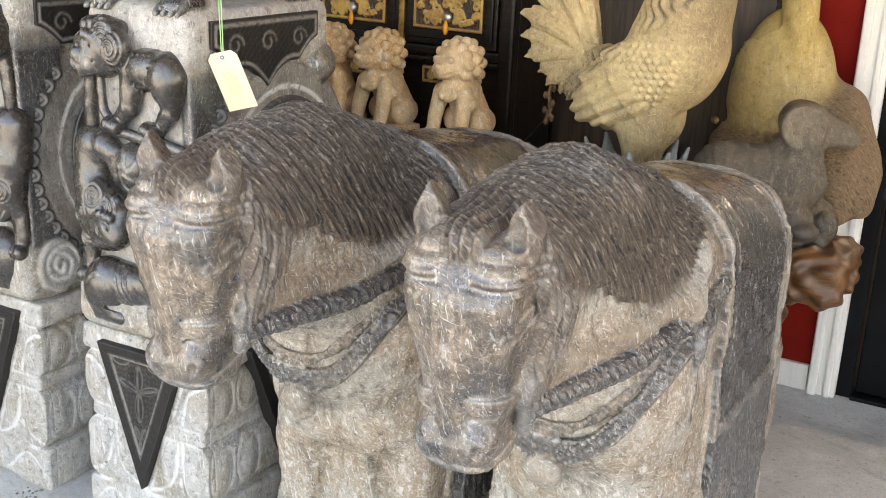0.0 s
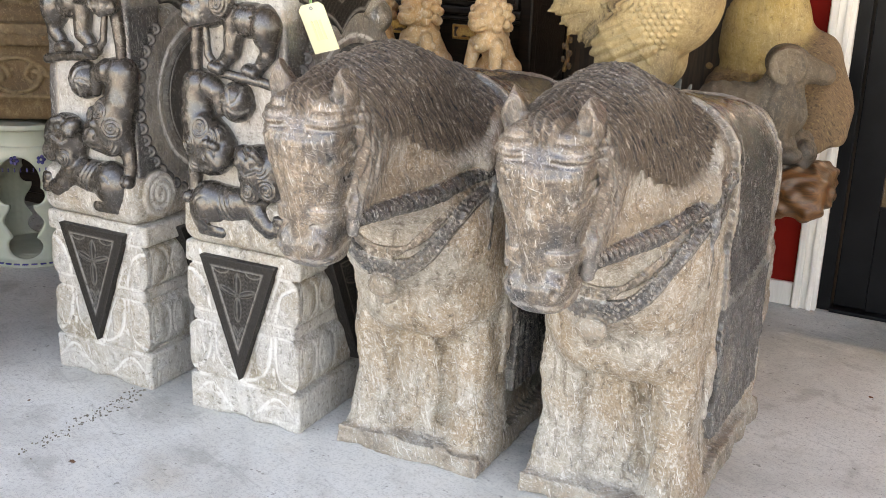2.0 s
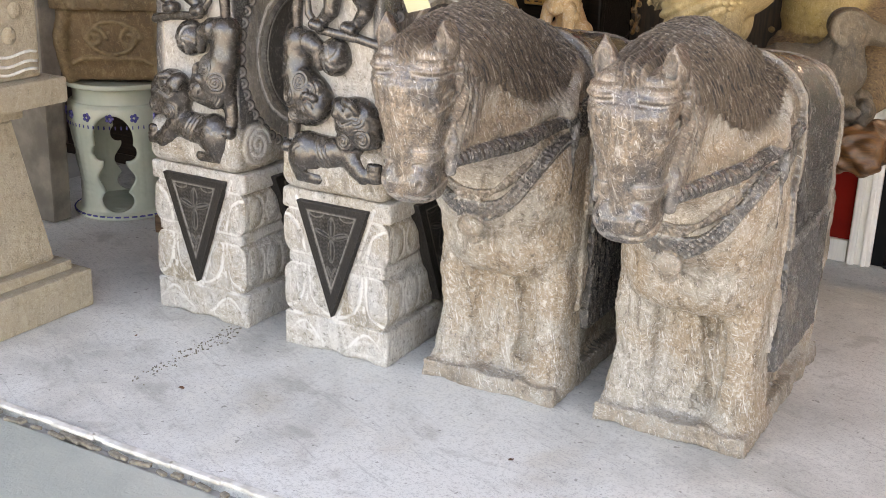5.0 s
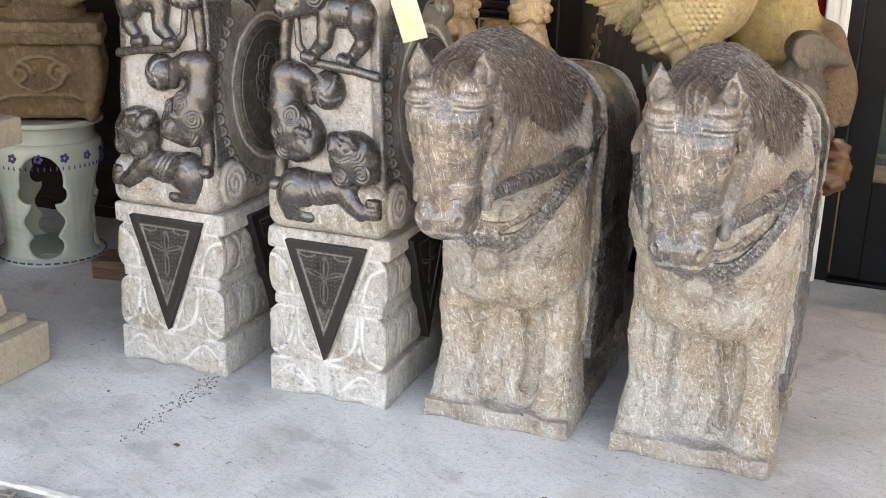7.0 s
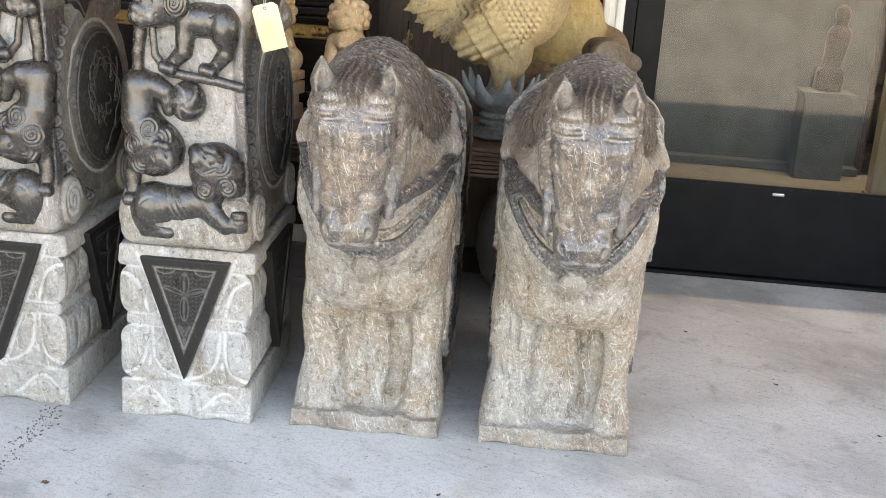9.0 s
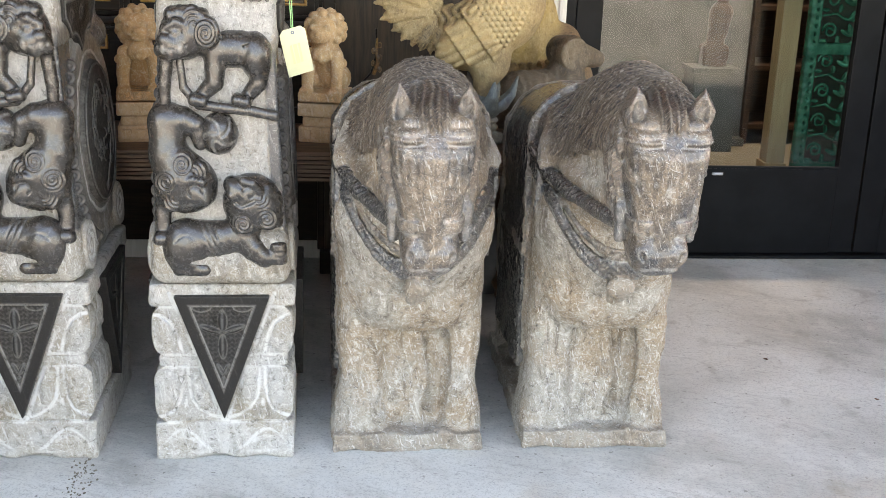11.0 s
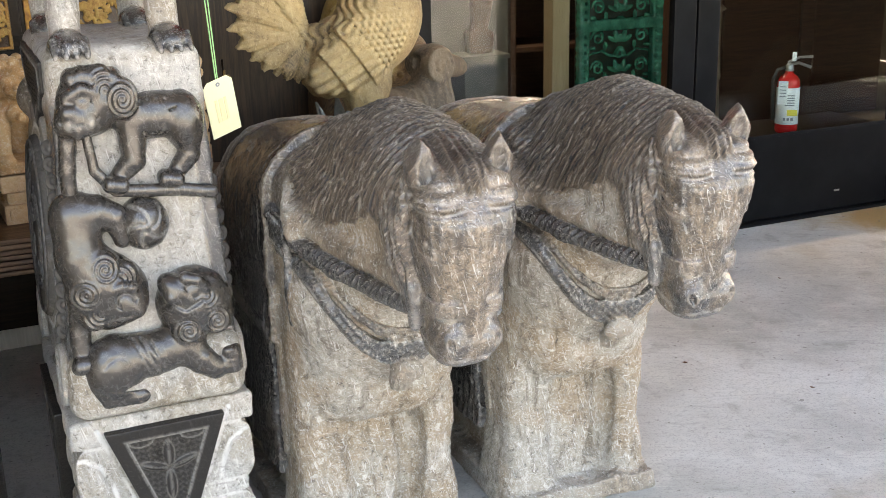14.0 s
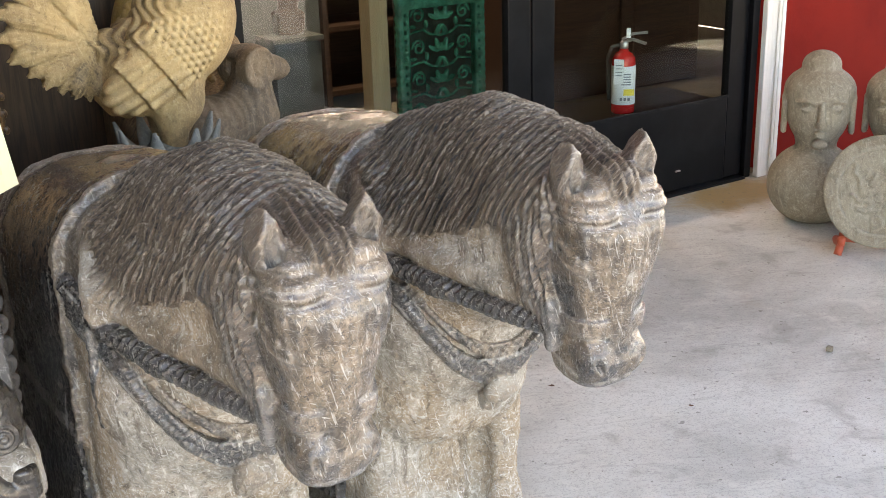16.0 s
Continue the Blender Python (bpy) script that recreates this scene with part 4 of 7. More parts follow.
def relief_top(P):
    S = Solid(P, 0.0065, 1.7)
    D = (1.1, 0, 0)
    S.add(ell(P, (0.060, 0.008, 1.152), (0.102, 0.046, 0.042)), 0.008, D)
    S.add(ell(P, (0.120, 0.000, 1.136), (0.042, 0.050, 0.056)), 0.006, (0.9, 0, 0))
    S.add(chain(P, ((0.126, 0.0, 1.11), (0.124, -0.008, 1.07), (0.090, -0.005, 1.034)), 0.026, 0.013), 0.006, D)
    S.add(chain(P, ((-0.004, 0.0, 1.14), (-0.006, -0.012, 1.07), (-0.045, -0.008, 1.035)), 0.030, 0.013), 0.006, D)
    for cx in (-0.052, 0.074):
        for i in range(3):
            S.add(ell(P, (cx - 0.016 + 0.014 * i, -0.020, 1.026 - 0.002 * i), (0.011, 0.022, 0.012)), 0.003, D)
    S.add(ell(P, (-0.098, -0.004, 1.188), (0.068, 0.052, 0.060)), 0.01, D)
    S.add(ell(P, (-0.128, -0.030, 1.165), (0.046, 0.036, 0.028)), 0.008, D)
    S.add(ell(P, (-0.118, -0.048, 1.196), (0.016, 0.012, 0.011)), 0.003, (1.0, 0, 0))
    S.cut(chain(P + FWD, [(-0.118 + 0.019 * math.cos(t), -0.052, 1.196 + 0.013 * math.sin(t)) for t in np.linspace(0, 6.3, 11)], 0.003), 0.002, 0.1)
    S.cut(chain(P + FWD, ((-0.168, -0.05, 1.160), (-0.128, -0.066, 1.153), (-0.086, -0.050, 1.166)), 0.004), 0.003, 0.2)
    for k in range(4):
        xx = 0.018 + 0.020 * k
        S.cut(chain(P + FWD, ((xx, -0.020, 1.185), (xx + 0.006, -0.030, 1.155), (xx + 0.002, -0.022, 1.122)), 0.0028), 0.003, 0.08)
    S.cut(chain(P + FWD, [(0.100 + 0.034 * math.cos(t), -0.034, 1.125 + 0.042 * math.sin(t)) for t in np.linspace(1.2, 4.8, 10)], 0.0030), 0.003, 0.1)
    S.add(ell(P, (-0.150, -0.052, 1.178), (0.016, 0.014, 0.011)), 0.004, D)
    S.add(chain(P, ((-0.150, -0.044, 1.204), (-0.120, -0.054, 1.220), (-0.088, -0.046, 1.212)), 0.009, 0.007), 0.004, D)
    S.add(chain(P, ((-0.165, -0.034, 1.150), (-0.130, -0.052, 1.140), (-0.090, -0.036, 1.150)), 0.011, 0.008), 0.005, D)
    for k in range(4):
        S.add(ell(P, (-0.150 + 0.016 * k, -0.058, 1.158), (0.006, 0.006, 0.007)), 0.002, (0.7, 0, 0.3))
    curl(S, P, (-0.026, -0.034, 1.196), 0.036)
    curl(S, P, (-0.070, -0.030, 1.235), 0.024, 0.3, -0.9)
    for i in range(5):
        S.add(ell(P, (-0.135 + 0.024 * i, -0.015, 1.238 + 0.004 * math.sin(i)), (0.016, 0.028, 0.014)), 0.004, D)
    S.add(chain(P, ((-0.148, 0.0, 1.15), (-0.156, 0.002, 1.05), (-0.152, 0.006, 0.99)), 0.016, 0.010), 0.008, D)
    return S


def relief_ribbon(P):
    S = Solid(P, 0.0065, 1.7)
    D = (1.1, 0, 0.02)
    a = chain(P, ((-0.110, -0.012, 1.13), (-0.098, -0.014, 1.055), (-0.055, -0.014, 1.010), (0.02, -0.012, 1.002), (0.09, -0.006, 0.996), (0.168, 0.0, 0.982)), 0.005, 0.008)
    b = chain(P, ((0.158, 0.0, 0.985), (0.154, 0.004, 0.945), (0.134, 0.006, 0.900), (0.112, 0.008, 0.868)), 0.010, 0.004)
    S.add(a, 0.004, D)
    S.cut(chain(P + FWD, ((-0.104, -0.032, 1.12), (-0.092, -0.034, 1.055), (-0.052, -0.034, 1.014), (0.02, -0.032, 1.005), (0.09, -0.032, 0.996), (0.165, -0.026, 0.990)), 0.0035), 0.002, 0.15)
    return S


def relief_ball(P):
    S = Solid(P, 0.0065, 1.7)
    S.add(ell(P, (0.002, 0.0, 0.935), (0.050, 0.050, 0.050)), 0.004, (1.1, 0, 0))
    for k in range(5):
        t0 = k * 2 * math.pi / 5
        pts = []
        for i in range(7):
            rr, t = 0.010 + 0.0075 * i, t0 + 0.16 * i
            pts.append((0.002 + rr * math.cos(t), -0.052 * math.sqrt(max(0.02, 1 - (rr / 0.058) ** 2)), 0.935 + rr * math.sin(t)))
        S.cut(chain(P + FWD, pts, 0.0040), 0.002, 0.18)
    S.cut(chain(P + FWD, [(0.002 + 0.011 * math.cos(t), -0.052, 0.935 + 0.011 * math.sin(t)) for t in np.linspace(0, 6.3, 9)], 0.0028), 0.002, 0.18)
    return S


def relief_hanging(P):
    S = Solid(P, 0.0065, 1.7)
    D = (1.1, 0, 0)
    S.add(chain(P, ((-0.155, 0.01, 0.965), (-0.10, -0.006, 0.968), (-0.062, -0.012, 0.956), (-0.050, -0.014, 0.912)), 0.040, 0.014), 0.01, D)
    S.add(chain(P, ((-0.150, 0.01, 0.96), (-0.142, 0.0, 0.88), (-0.11, -0.004, 0.83)), 0.042, 0.058), 0.012, D)
    S.add(ell(P, (-0.092, -0.006, 0.800), (0.082, 0.054, 0.072)), 0.012, D)
    S.add(ell(P, (-0.056, -0.026, 0.780), (0.042, 0.040, 0.036)), 0.006, D)
    S.add(chain(P, ((-0.098, -0.052, 0.812), (-0.072, -0.062, 0.822), (-0.044, -0.056, 0.815)), 0.008, 0.006), 0.003, D)
    S.cut(chain(P + FWD, [(-0.062 + 0.019 * math.cos(t), -0.060, 0.792 + 0.015 * math.sin(t)) for t in np.linspace(0, 6.3, 11)], 0.0032), 0.002, 0.12)
    S.add(ell(P, (-0.062, -0.050, 0.792), (0.014, 0.012, 0.011)), 0.003, (1.0, 0, 0))
    S.cut(chain(P + FWD, ((-0.088, -0.055, 0.752), (-0.055, -0.062, 0.755), (-0.030, -0.045, 0.785)), 0.004), 0.003, 0.1)
    for k in range(3):
        S.cut(chain(P + FWD, ((-0.17, -0.030, 0.93 - 0.02 * k), (-0.145, -0.036, 0.925 - 0.02 * k), (-0.115, -0.026, 0.935 - 0.02 * k)), 0.0028), 0.003, 0.08)
    S.add(ell(P, (-0.038, -0.052, 0.766), (0.012, 0.012, 0.010)), 0.004, D)
    curl(S, P, (-0.098, -0.034, 0.862), 0.028)
    curl(S, P, (-0.052, -0.030, 0.842), 0.020, -0.9, -0.4)
    curl(S, P, (-0.142, -0.026, 0.815), 0.030)
    curl(S, P, (-0.126, -0.034, 0.758), 0.021, 0.6, 0.7)
    S.add(chain(P, ((-0.152, 0.004, 0.76), (-0.156, 0.0, 0.70), (-0.152, -0.004, 0.668)), 0.018, 0.014), 0.008, D)
    for i in range(3):
        S.add(ell(P, (-0.163 + 0.014 * i, -0.020, 0.655), (0.010, 0.018, 0.014)), 0.003, D)
    return S


def relief_lying(P):
    S = Solid(P, 0.0065, 1.7)
    D = (1.1, 0, 0)
    S.add(chain(P, ((-0.080, 0.0, 0.648), (-0.01, -0.006, 0.650), (0.060, -0.004, 0.662)), 0.048, 0.040), 0.012, D)
    S.add(ell(P, (-0.094, -0.012, 0.636), (0.058, 0.050, 0.066)), 0.006, D)
    S.add(chain(P, ((-0.128, -0.012, 0.600), (-0.108, -0.020, 0.572), (-0.042, -0.024, 0.570)), 0.018, 0.013), 0.006, D)
    S.cut(ell(P, (-0.058, -0.02, 0.594), (0.026, 0.05, 0.008)), 0.004)
    S.add(chain(P, ((0.060, -0.010, 0.655), (0.092, -0.020, 0.625), (0.118, -0.024, 0.604), (0.140, -0.022, 0.606)), 0.034, 0.017), 0.006, D)
    S.cut(chain(P + FWD, ((0.048, -0.05, 0.690), (0.044, -0.062, 0.655), (0.066, -0.060, 0.618)), 0.0036), 0.003, 0.1)
    for i in range(4):
        S.add(ell(P, (0.154, -0.022, 0.596 + 0.013 * i), (0.018, 0.018, 0.0075)), 0.003, D)
    for xx in (-0.030, -0.014, 0.002):
        S.cut(chain(P + FWD, [(xx + 0.022 * math.sin(-t), -0.006 - 0.046 * math.cos(t), 0.648 + 0.05 * math.sin(t)) for t in np.linspace(-1.3, 1.3, 8)], 0.0030), 0.003, 0.06)
    S.add(ell(P, (0.090, -0.004, 0.752), (0.076, 0.056, 0.072)), 0.010, D)
    S.add(ell(about(P, (0.058, -0.028, 0.786), 0, 40, 0), (0, 0, 0), (0.046, 0.036, 0.026)), 0.006, D)
    S.add(ell(about(P, (0.066, -0.028, 0.752), 0, 25, 0), (0, 0, 0), (0.036, 0.032, 0.014)), 0.005, D)
    S.add(chain(P, ((0.072, -0.052, 0.818), (0.096, -0.060, 0.812), (0.112, -0.052, 0.792)), 0.008, 0.006), 0.003, D)
    S.cut(chain(P + FWD, [(0.085 + 0.018 * math.cos(t), -0.058, 0.790 + 0.014 * math.sin(t)) for t in np.linspace(0, 6.3, 11)], 0.0032), 0.002, 0.12)
    S.add(ell(P, (0.085, -0.048, 0.790), (0.014, 0.012, 0.011)), 0.003, (1.0, 0, 0))
    S.cut(chain(P + FWD, ((0.040, -0.050, 0.768), (0.062, -0.062, 0.752), (0.100, -0.058, 0.768)), 0.004), 0.003, 0.1)
    S.cut(chain(P + FWD, [(-0.086 + 0.036 * math.cos(t), -0.058, 0.634 + 0.040 * math.sin(t)) for t in np.linspace(-1.0, 2.6, 10)], 0.0030), 0.003, 0.1)
    S.add(ell(P, (0.040, -0.052, 0.782), (0.012, 0.012, 0.010)), 0.004, D)
    curl(S, P, (0.066, -0.036, 0.704), 0.029)
    curl(S, P, (0.122, -0.036, 0.762), 0.018, -0.5, 0.8)
    for k in range(5):
        S.add(ell(P, (0.152 + 0.004 * (k % 2), -0.010, 0.700 + 0.018 * k), (0.014, 0.020, 0.009)), 0.003, D)
    curl(S, P, (0.130, -0.030, 0.716), 0.029)
    S.add(ell(P, (0.128, -0.012, 0.785), (0.026, 0.030, 0.022)), 0.005, D)
    return S


def slate_triangle(P):
    """A black hanging cloth point with a plain border and a chased four-leaved flower; faces -y."""
    S = Solid(P)
    x, y, z = P[:, 0], P[:, 1], P[:, 2]
    k = 0.362 / 0.128
    side = (np.abs(x) * k - (z - 0.130)) / math.sqrt(1 + k * k)
    tri = np.maximum(side, z - 0.492)
    S.add(np.maximum(tri, np.abs(y + 0.004) - 0.018), 0.003, (0.75, 0, 0))
    inner = np.maximum(side + 0.030, z - 0.466)
    S.cut(np.maximum(inner, y + 0.018), 0.003)
    speck = np.clip(wave(P, 520, 3.0) * 1.5 + 0.2, 0, 1)
    S.add(np.maximum(inner + 0.003, np.abs(y + 0.013) - 0.004 - 0.0016 * speck), 0.002, (0.55, 0, 0.14 * speck))
    S.add(np.maximum(np.abs(inner) - 0.0024, np.abs(y + 0.018) - 0.004), 0.002, (0.3, 0, 0.55))

    def leaf(cx, cz, deg, ln, wd):
        A = about(P, (cx + ln * math.cos(radians(deg)), -0.016, cz + ln * math.sin(radians(deg))), 0, -deg, 0)
        d = np.maximum(ell(A, (0, 0, 0), (ln, 0.008, wd)), inner + 0.006)
        S.add(d, 0.0015, (0.9, 0, 0.0))
        S.add(np.maximum(np.abs(d + 0.001) - 0.0012, np.abs(y + 0.0185) - 0.002), 0.001, (0.3, 0, 0.42))
        S.cut(np.maximum(np.abs(A[:, 2]) - 0.001, np.maximum(np.abs(A[:, 0]) - ln * 0.9, np.abs(y + 0.022) - 0.003)), 0.001, 0.25)

    for deg, ln, wd in ((90, 0.034, 0.014), (270, 0.040, 0.013), (18, 0.034, 0.011), (162, 0.034, 0.011)):
        leaf(0.0, 0.388, deg, ln, wd)
    for deg in (115, 65, 270):
        leaf(0.0, 0.262, deg, 0.020, 0.007)
    for xx in (-0.055, 0.055):
        S.add(np.maximum(chain(P, [(xx + 0.026 * math.cos(t), -0.017, 0.462 - 0.014 * math.sin(t)) for t in np.linspace(0, math.pi, 7)], 0.0022), inner + 0.003), 0.001, (0.3, 0, 0.35))
    return S


drum_top, drum_low = clipped(drum_body, 2, 0.5205, 1), clipped(drum_body, 2, 0.5200, -1)


def drum_meshes():
    out = [("carved_stone_body", solid("carved_stone_body", drum_top, (-0.225, -0.06, 0.50), (0.225, 0.64, 1.64), 0.0046, [
        (clipped(drum_low, 1, 0.0300, 1), (-0.225, 0.01, -0.01), (0.225, 0.64, 0.55), 0.0052),
        (clipped(drum_low, 1, 0.0295, -1), (-0.225, -0.06, -0.01), (0.225, 0.05, 0.55), 0.0027)]), DRUM, "pale weathered stone block and drum")]
    for n, f, lo, hi, lab in (
        ("lion_relief", relief_top, (-0.2, -0.09, 0.97), (0.19, 0.06, 1.28), "dark waxed relief of a standing lion"),
        ("ribbon_relief", relief_ribbon, (-0.15, -0.06, 0.81), (0.20, 0.04, 1.16), "dark waxed relief ribbon"),
        ("ball_relief", relief_ball, (-0.07, -0.07, 0.86), (0.07, 0.06, 1.01), "dark waxed relief ball with a whirl"),
        ("lion_relief", relief_hanging, (-0.205, -0.08, 0.63), (0.0, 0.07, 1.02), "dark waxed relief of a lion hanging head down"),
        ("lion_relief", relief_lying, (-0.16, -0.08, 0.55), (0.19, 0.07, 0.84), "dark waxed relief of a lying lion"),
    ):
        def flat(P, f=f):
            R = P.copy()
            R[:, 1] = R[:, 1] * 1.15
            R[:, 0] /= narrowing(R[:, 2])
            S = f(R)
            S.d += wave(P, 170) * 0.0008
            return S
        out.append((n, solid(n, flat, lo, hi, 0.0028), RELIEF, lab))
    return out


tri_mesh = solid("cloth_point", slate_triangle, (-0.16, -0.04, 0.11), (0.16, 0.03, 0.51), 0.0026)
tri_mesh.materials.append(SLATE)


def disc_lines():
    """Raised scrolling lines on the dark side plaque, in the plane x = 0."""
    bm = bmesh.new()
    rg = random.Random(9)
    for k in range(9):
        t0, r0 = k * 0.7, 0.05 + 0.012 * k
        pts = []
        for i in range(14):
            t = t0 + 0.17 * i
            r = min(0.185, r0 + 0.018 * math.sin(i * 0.9 + k))
            pts.append((0, r * math.cos(t), r * math.sin(t)))
        tube(pts, 0.0028, bm, 5)
        c = pts[-1]
        tube([(0, c[1] + 0.018 * (1 - i / 12) * math.cos(i * 0.8), c[2] + 0.018 * (1 - i / 12) * math.sin(i * 0.8)) for i in range(11)], 0.0024, bm, 5)
    tube([(0, 0.192 * math.cos(i * 0.1309), 0.192 * math.sin(i * 0.1309)) for i in range(49)], 0.003, bm, 5)
    me = bpy.data.meshes.new("chased_scroll")
    bm.to_mesh(me)
    bm.free()
    me.materials.append(RIDGE)
    return me


def nail_mesh():
    bm = bmesh.new()
    lathe([(0, 0.006), (0.006, 0.005), (0.009, 0.001), (0.0125, 0.006), (0.0165, 0.005), (0.0185, 0.0), (0.0185, -0.006)], 14, bm)
    me = bpy.data.meshes.new("drum_nail")
    bm.to_mesh(me)
    bm.free()
    me.polygons.foreach_set("use_smooth", [True] * len(me.polygons))
    me.materials.append(plain("dark_nail_stone", (0.075, 0.070, 0.066), (0.040, 0.037, 0.035), 0.4, 0, 60, 0.3))
    return me


def cloth_panel():
    """Scalloped dark cloth on the side of the cap, facing +x, in the plane x = 0."""
    def f(P):
        S = Solid(P)
        x, y, z = P[:, 0], P[:, 1], P[:, 2]
        q = np.abs(y - 0.27) / 0.20
        low = 1.098 + 0.085 * np.clip(q, 0, 1) + 0.020 * np.abs(np.sin(q * 5.2))
        tri = np.maximum(np.abs(y - 0.27) - 0.20, np.maximum(low - z, z - 1.262))
        S.add(np.maximum(tri, np.abs(x) - 0.008), 0.004, (0.9, 0, 0))
        S.add(np.maximum(np.abs(tri + 0.012) - 0.003, np.abs(x) - 0.012), 0.003, (0.4, 0, 0.6))
        S.d -= 0.0022 * np.clip(np.sin(y * 300 + 3 * wave(P, 34)) * np.sin(z * 330 + 3 * wave(P, 29, 2)), 0, 1) * (tri < -0.018)
        for y0 in (0.15, 0.27, 0.39):
            S.add(np.maximum(chain(P, [(0.008, y0 + (0.03 - 0.003 * t) * math.cos(t), 1.205 + (0.024 - 0.002 * t) * math.sin(t)) for t in np.linspace(0, 7, 16)], 0.003), tri + 0.01), 0.002, (0.5, 0, 0.4))
        return S
    me = solid("cap_cloth", f, (-0.03, 0.05, 1.06), (0.03, 0.50, 1.28), 0.0034)
    me.materials.append(SLATE)
    return me


drum_parts, lines_me, nail_me, cloth_me = drum_meshes(), disc_lines(), nail_mesh(), cloth_panel()


def drum_stone(x, y, mirror, label, turn):
    t = thing("drum_stone", (x, y, 0), label, "carved stone", "pair of drum stones", "", turn)
    for n, me, mat, lab in drum_parts:
        link(n, mirrored(me) if mirror else me, mat if not me.materials else None, t, lab)
    for loc, rz in (((0, 0, 0), 0), ((0.192, 0.29, 0), 90), ((-0.192, 0.29, 0), -90)):
        p = link("cloth_point", tri_mesh, None, t, "black chased cloth point")
        p.matrix_basis = pose(*loc, 0, 0, rz) @ Matrix.Diagonal((1.0 if rz == 0 else 1.25, 1, 1, 1))
    for sx in (-1, 1):
        bm = lathe([(0, 0.013), (0.196, 0.013), (0.202, 0.010), (0.206, 0), (0.206, -0.01), (0, -0.01)], 56)
        pl = part("side_plaque", bm, SLATE, t, "round black chased plaque", True)
        pl.matrix_basis = pose(sx * 0.170, 0.335, 0.865, 0, sx * 87, 0)
        ln = link("chased_scroll", lines_me, None, pl)
        ln.matrix_basis = pose(0, 0, 0.0145, 0, 90, 0)
        cp = link("cap_cloth", cloth_me, None, t, "scalloped black cloth on the cap")
        cp.matrix_basis = pose(sx * 0.150, 0, 0)
        for i in range(17):
            a = math.pi - 0.80 + i * 0.125
            nl = link("drum_nail", nail_me, None, t)
            nz = 0.865 + 0.301 * math.sin(a)
            nl.matrix_basis = pose(sx * 0.180 * float(narrowing(nz)), 0.335 + 0.304 * math.cos(a), nz, 90, 0, sx * 38)
    return t


drum_stone(-1.7885, 1.855, False, "carved pale stone drum pedestal with dark lions, beside a horse", 0.6)
drum_stone(-2.336, 1.868, True, "carved pale stone drum pedestal with dark lions, mirrored", 0.0)


# ---- the long table with cabinet, lions, rooster ----
table = thing("altar_table", (-1.75, 2.95, 0), "long rough dark wooden table along the red wall", "table")
part("tabletop", box((2.1, 0.62, 0.05), (0, 0, 0.693), 0.01), PLANK, table)
rng = random.Random(2)
for i in range(7):
    part("apron_moulding", box((2.08, 0.022, 0.012), (rng.uniform(-0.01, 0.01), -0.312 + rng.uniform(-0.003, 0.003), 0.712 - 0.0145 * i), 0.004, None, rng.uniform(-0.15, 0.15)), PLANK, table)
part("back_apron", box((2.0, 0.03, 0.08), (0, 0.28, 0.628), 0.005), PLANK, table)
# Near-black sheet gives the shade under the table as colour.
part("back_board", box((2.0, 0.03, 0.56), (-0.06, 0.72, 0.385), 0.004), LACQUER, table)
for sx in (-1, 1):
    for sy in (-1, 1):
        part("leg", box((0.08, 0.08, 0.668), (sx * 0.98, sy * 0.24, 0.334), 0.01), PLANK, table)

cab = thing("altar_cabinet", (-2.05, 3.28, 0.718), "black lacquered cabinet with gilded drawers, on the long table", "cabinet")
part("body", box((1.12, 0.30, 1.05), (0, 0.02, 0.525), 0.006), LACQUER, cab)
part("corner_post", box((0.05, 0.05, 1.06), (0.545, -0.145, 0.53), 0.01), LACQUER, cab)
part("corner_post", box((0.05, 0.05, 1.06), (-0.545, -0.145, 0.53), 0.01), LACQUER, cab)
part("middle_rail", box((1.04, 0.03, 0.03), (0, -0.148, 0.363), 0.008), LACQUER, cab)
part("bead_rail", box((1.04, 0.022, 0.014), (0, -0.150, 0.336), 0.006), LACQUER, cab)
part("bottom_rail", box((1.04, 0.03, 0.06), (0, -0.145, 0.03), 0.008), LACQUER, cab)


scr = thing("folding_screen", (-1.17, 3.56, 0.10), "black lacquered screen panel behind the rooster", "screen")
part("panel", box((0.70, 0.03, 1.9), (0, 0, 0.95), 0.006), timber("dark_brown_panel", (0.030, 0.018, 0.011), (0.075, 0.045, 0.026), 2, 0.45), scr)
part("edge_strip", box((0.03, 0.05, 1.9), (-0.365, 0, 0.95), 0.006), LACQUER, scr)
part("edge_strip", box((0.03, 0.05, 1.9), (0.365, 0, 0.95), 0.006), LACQUER, scr)
part("foot", box((0.74, 0.10, 0.10), (0, 0, -0.05), 0.006), LACQUER, scr)


brk = thing("carved_bracket", (-1.40, 3.09, 0.718), "thin black curved bracket with a gilded leaf, on the table", "bracket")
part("rod", tube([(-0.06, 0.0, 0.0), (-0.05, 0.0, 0.07), (0.0, 0.0, 0.14), (0.05, -0.005, 0.20), (0.068, -0.01, 0.27), (0.066, -0.01, 0.36)], 0.0055, None, 6, 0.7), LACQUER, brk, "", True)
part("foot", box((0.06, 0.05, 0.012), (-0.06, 0, 0.006), 0.003), LACQUER, brk)


def gilt_leaf(P):
    S = Solid(P)
    S.add(chain(P, ((0.060, -0.012, 0.20), (0.074, -0.016, 0.24), (0.066, -0.016, 0.285), (0.070, -0.014, 0.325)), 0.008, 0.004), 0.004, (0.40, 0, 0.05))
    for i in range(5):
        S.add(ell(P, (0.068 + 0.012 * (-1) ** i, -0.018, 0.215 + 0.022 * i), (0.008, 0.005, 0.012)), 0.004, (0.55, 0, 0.0))
    return S


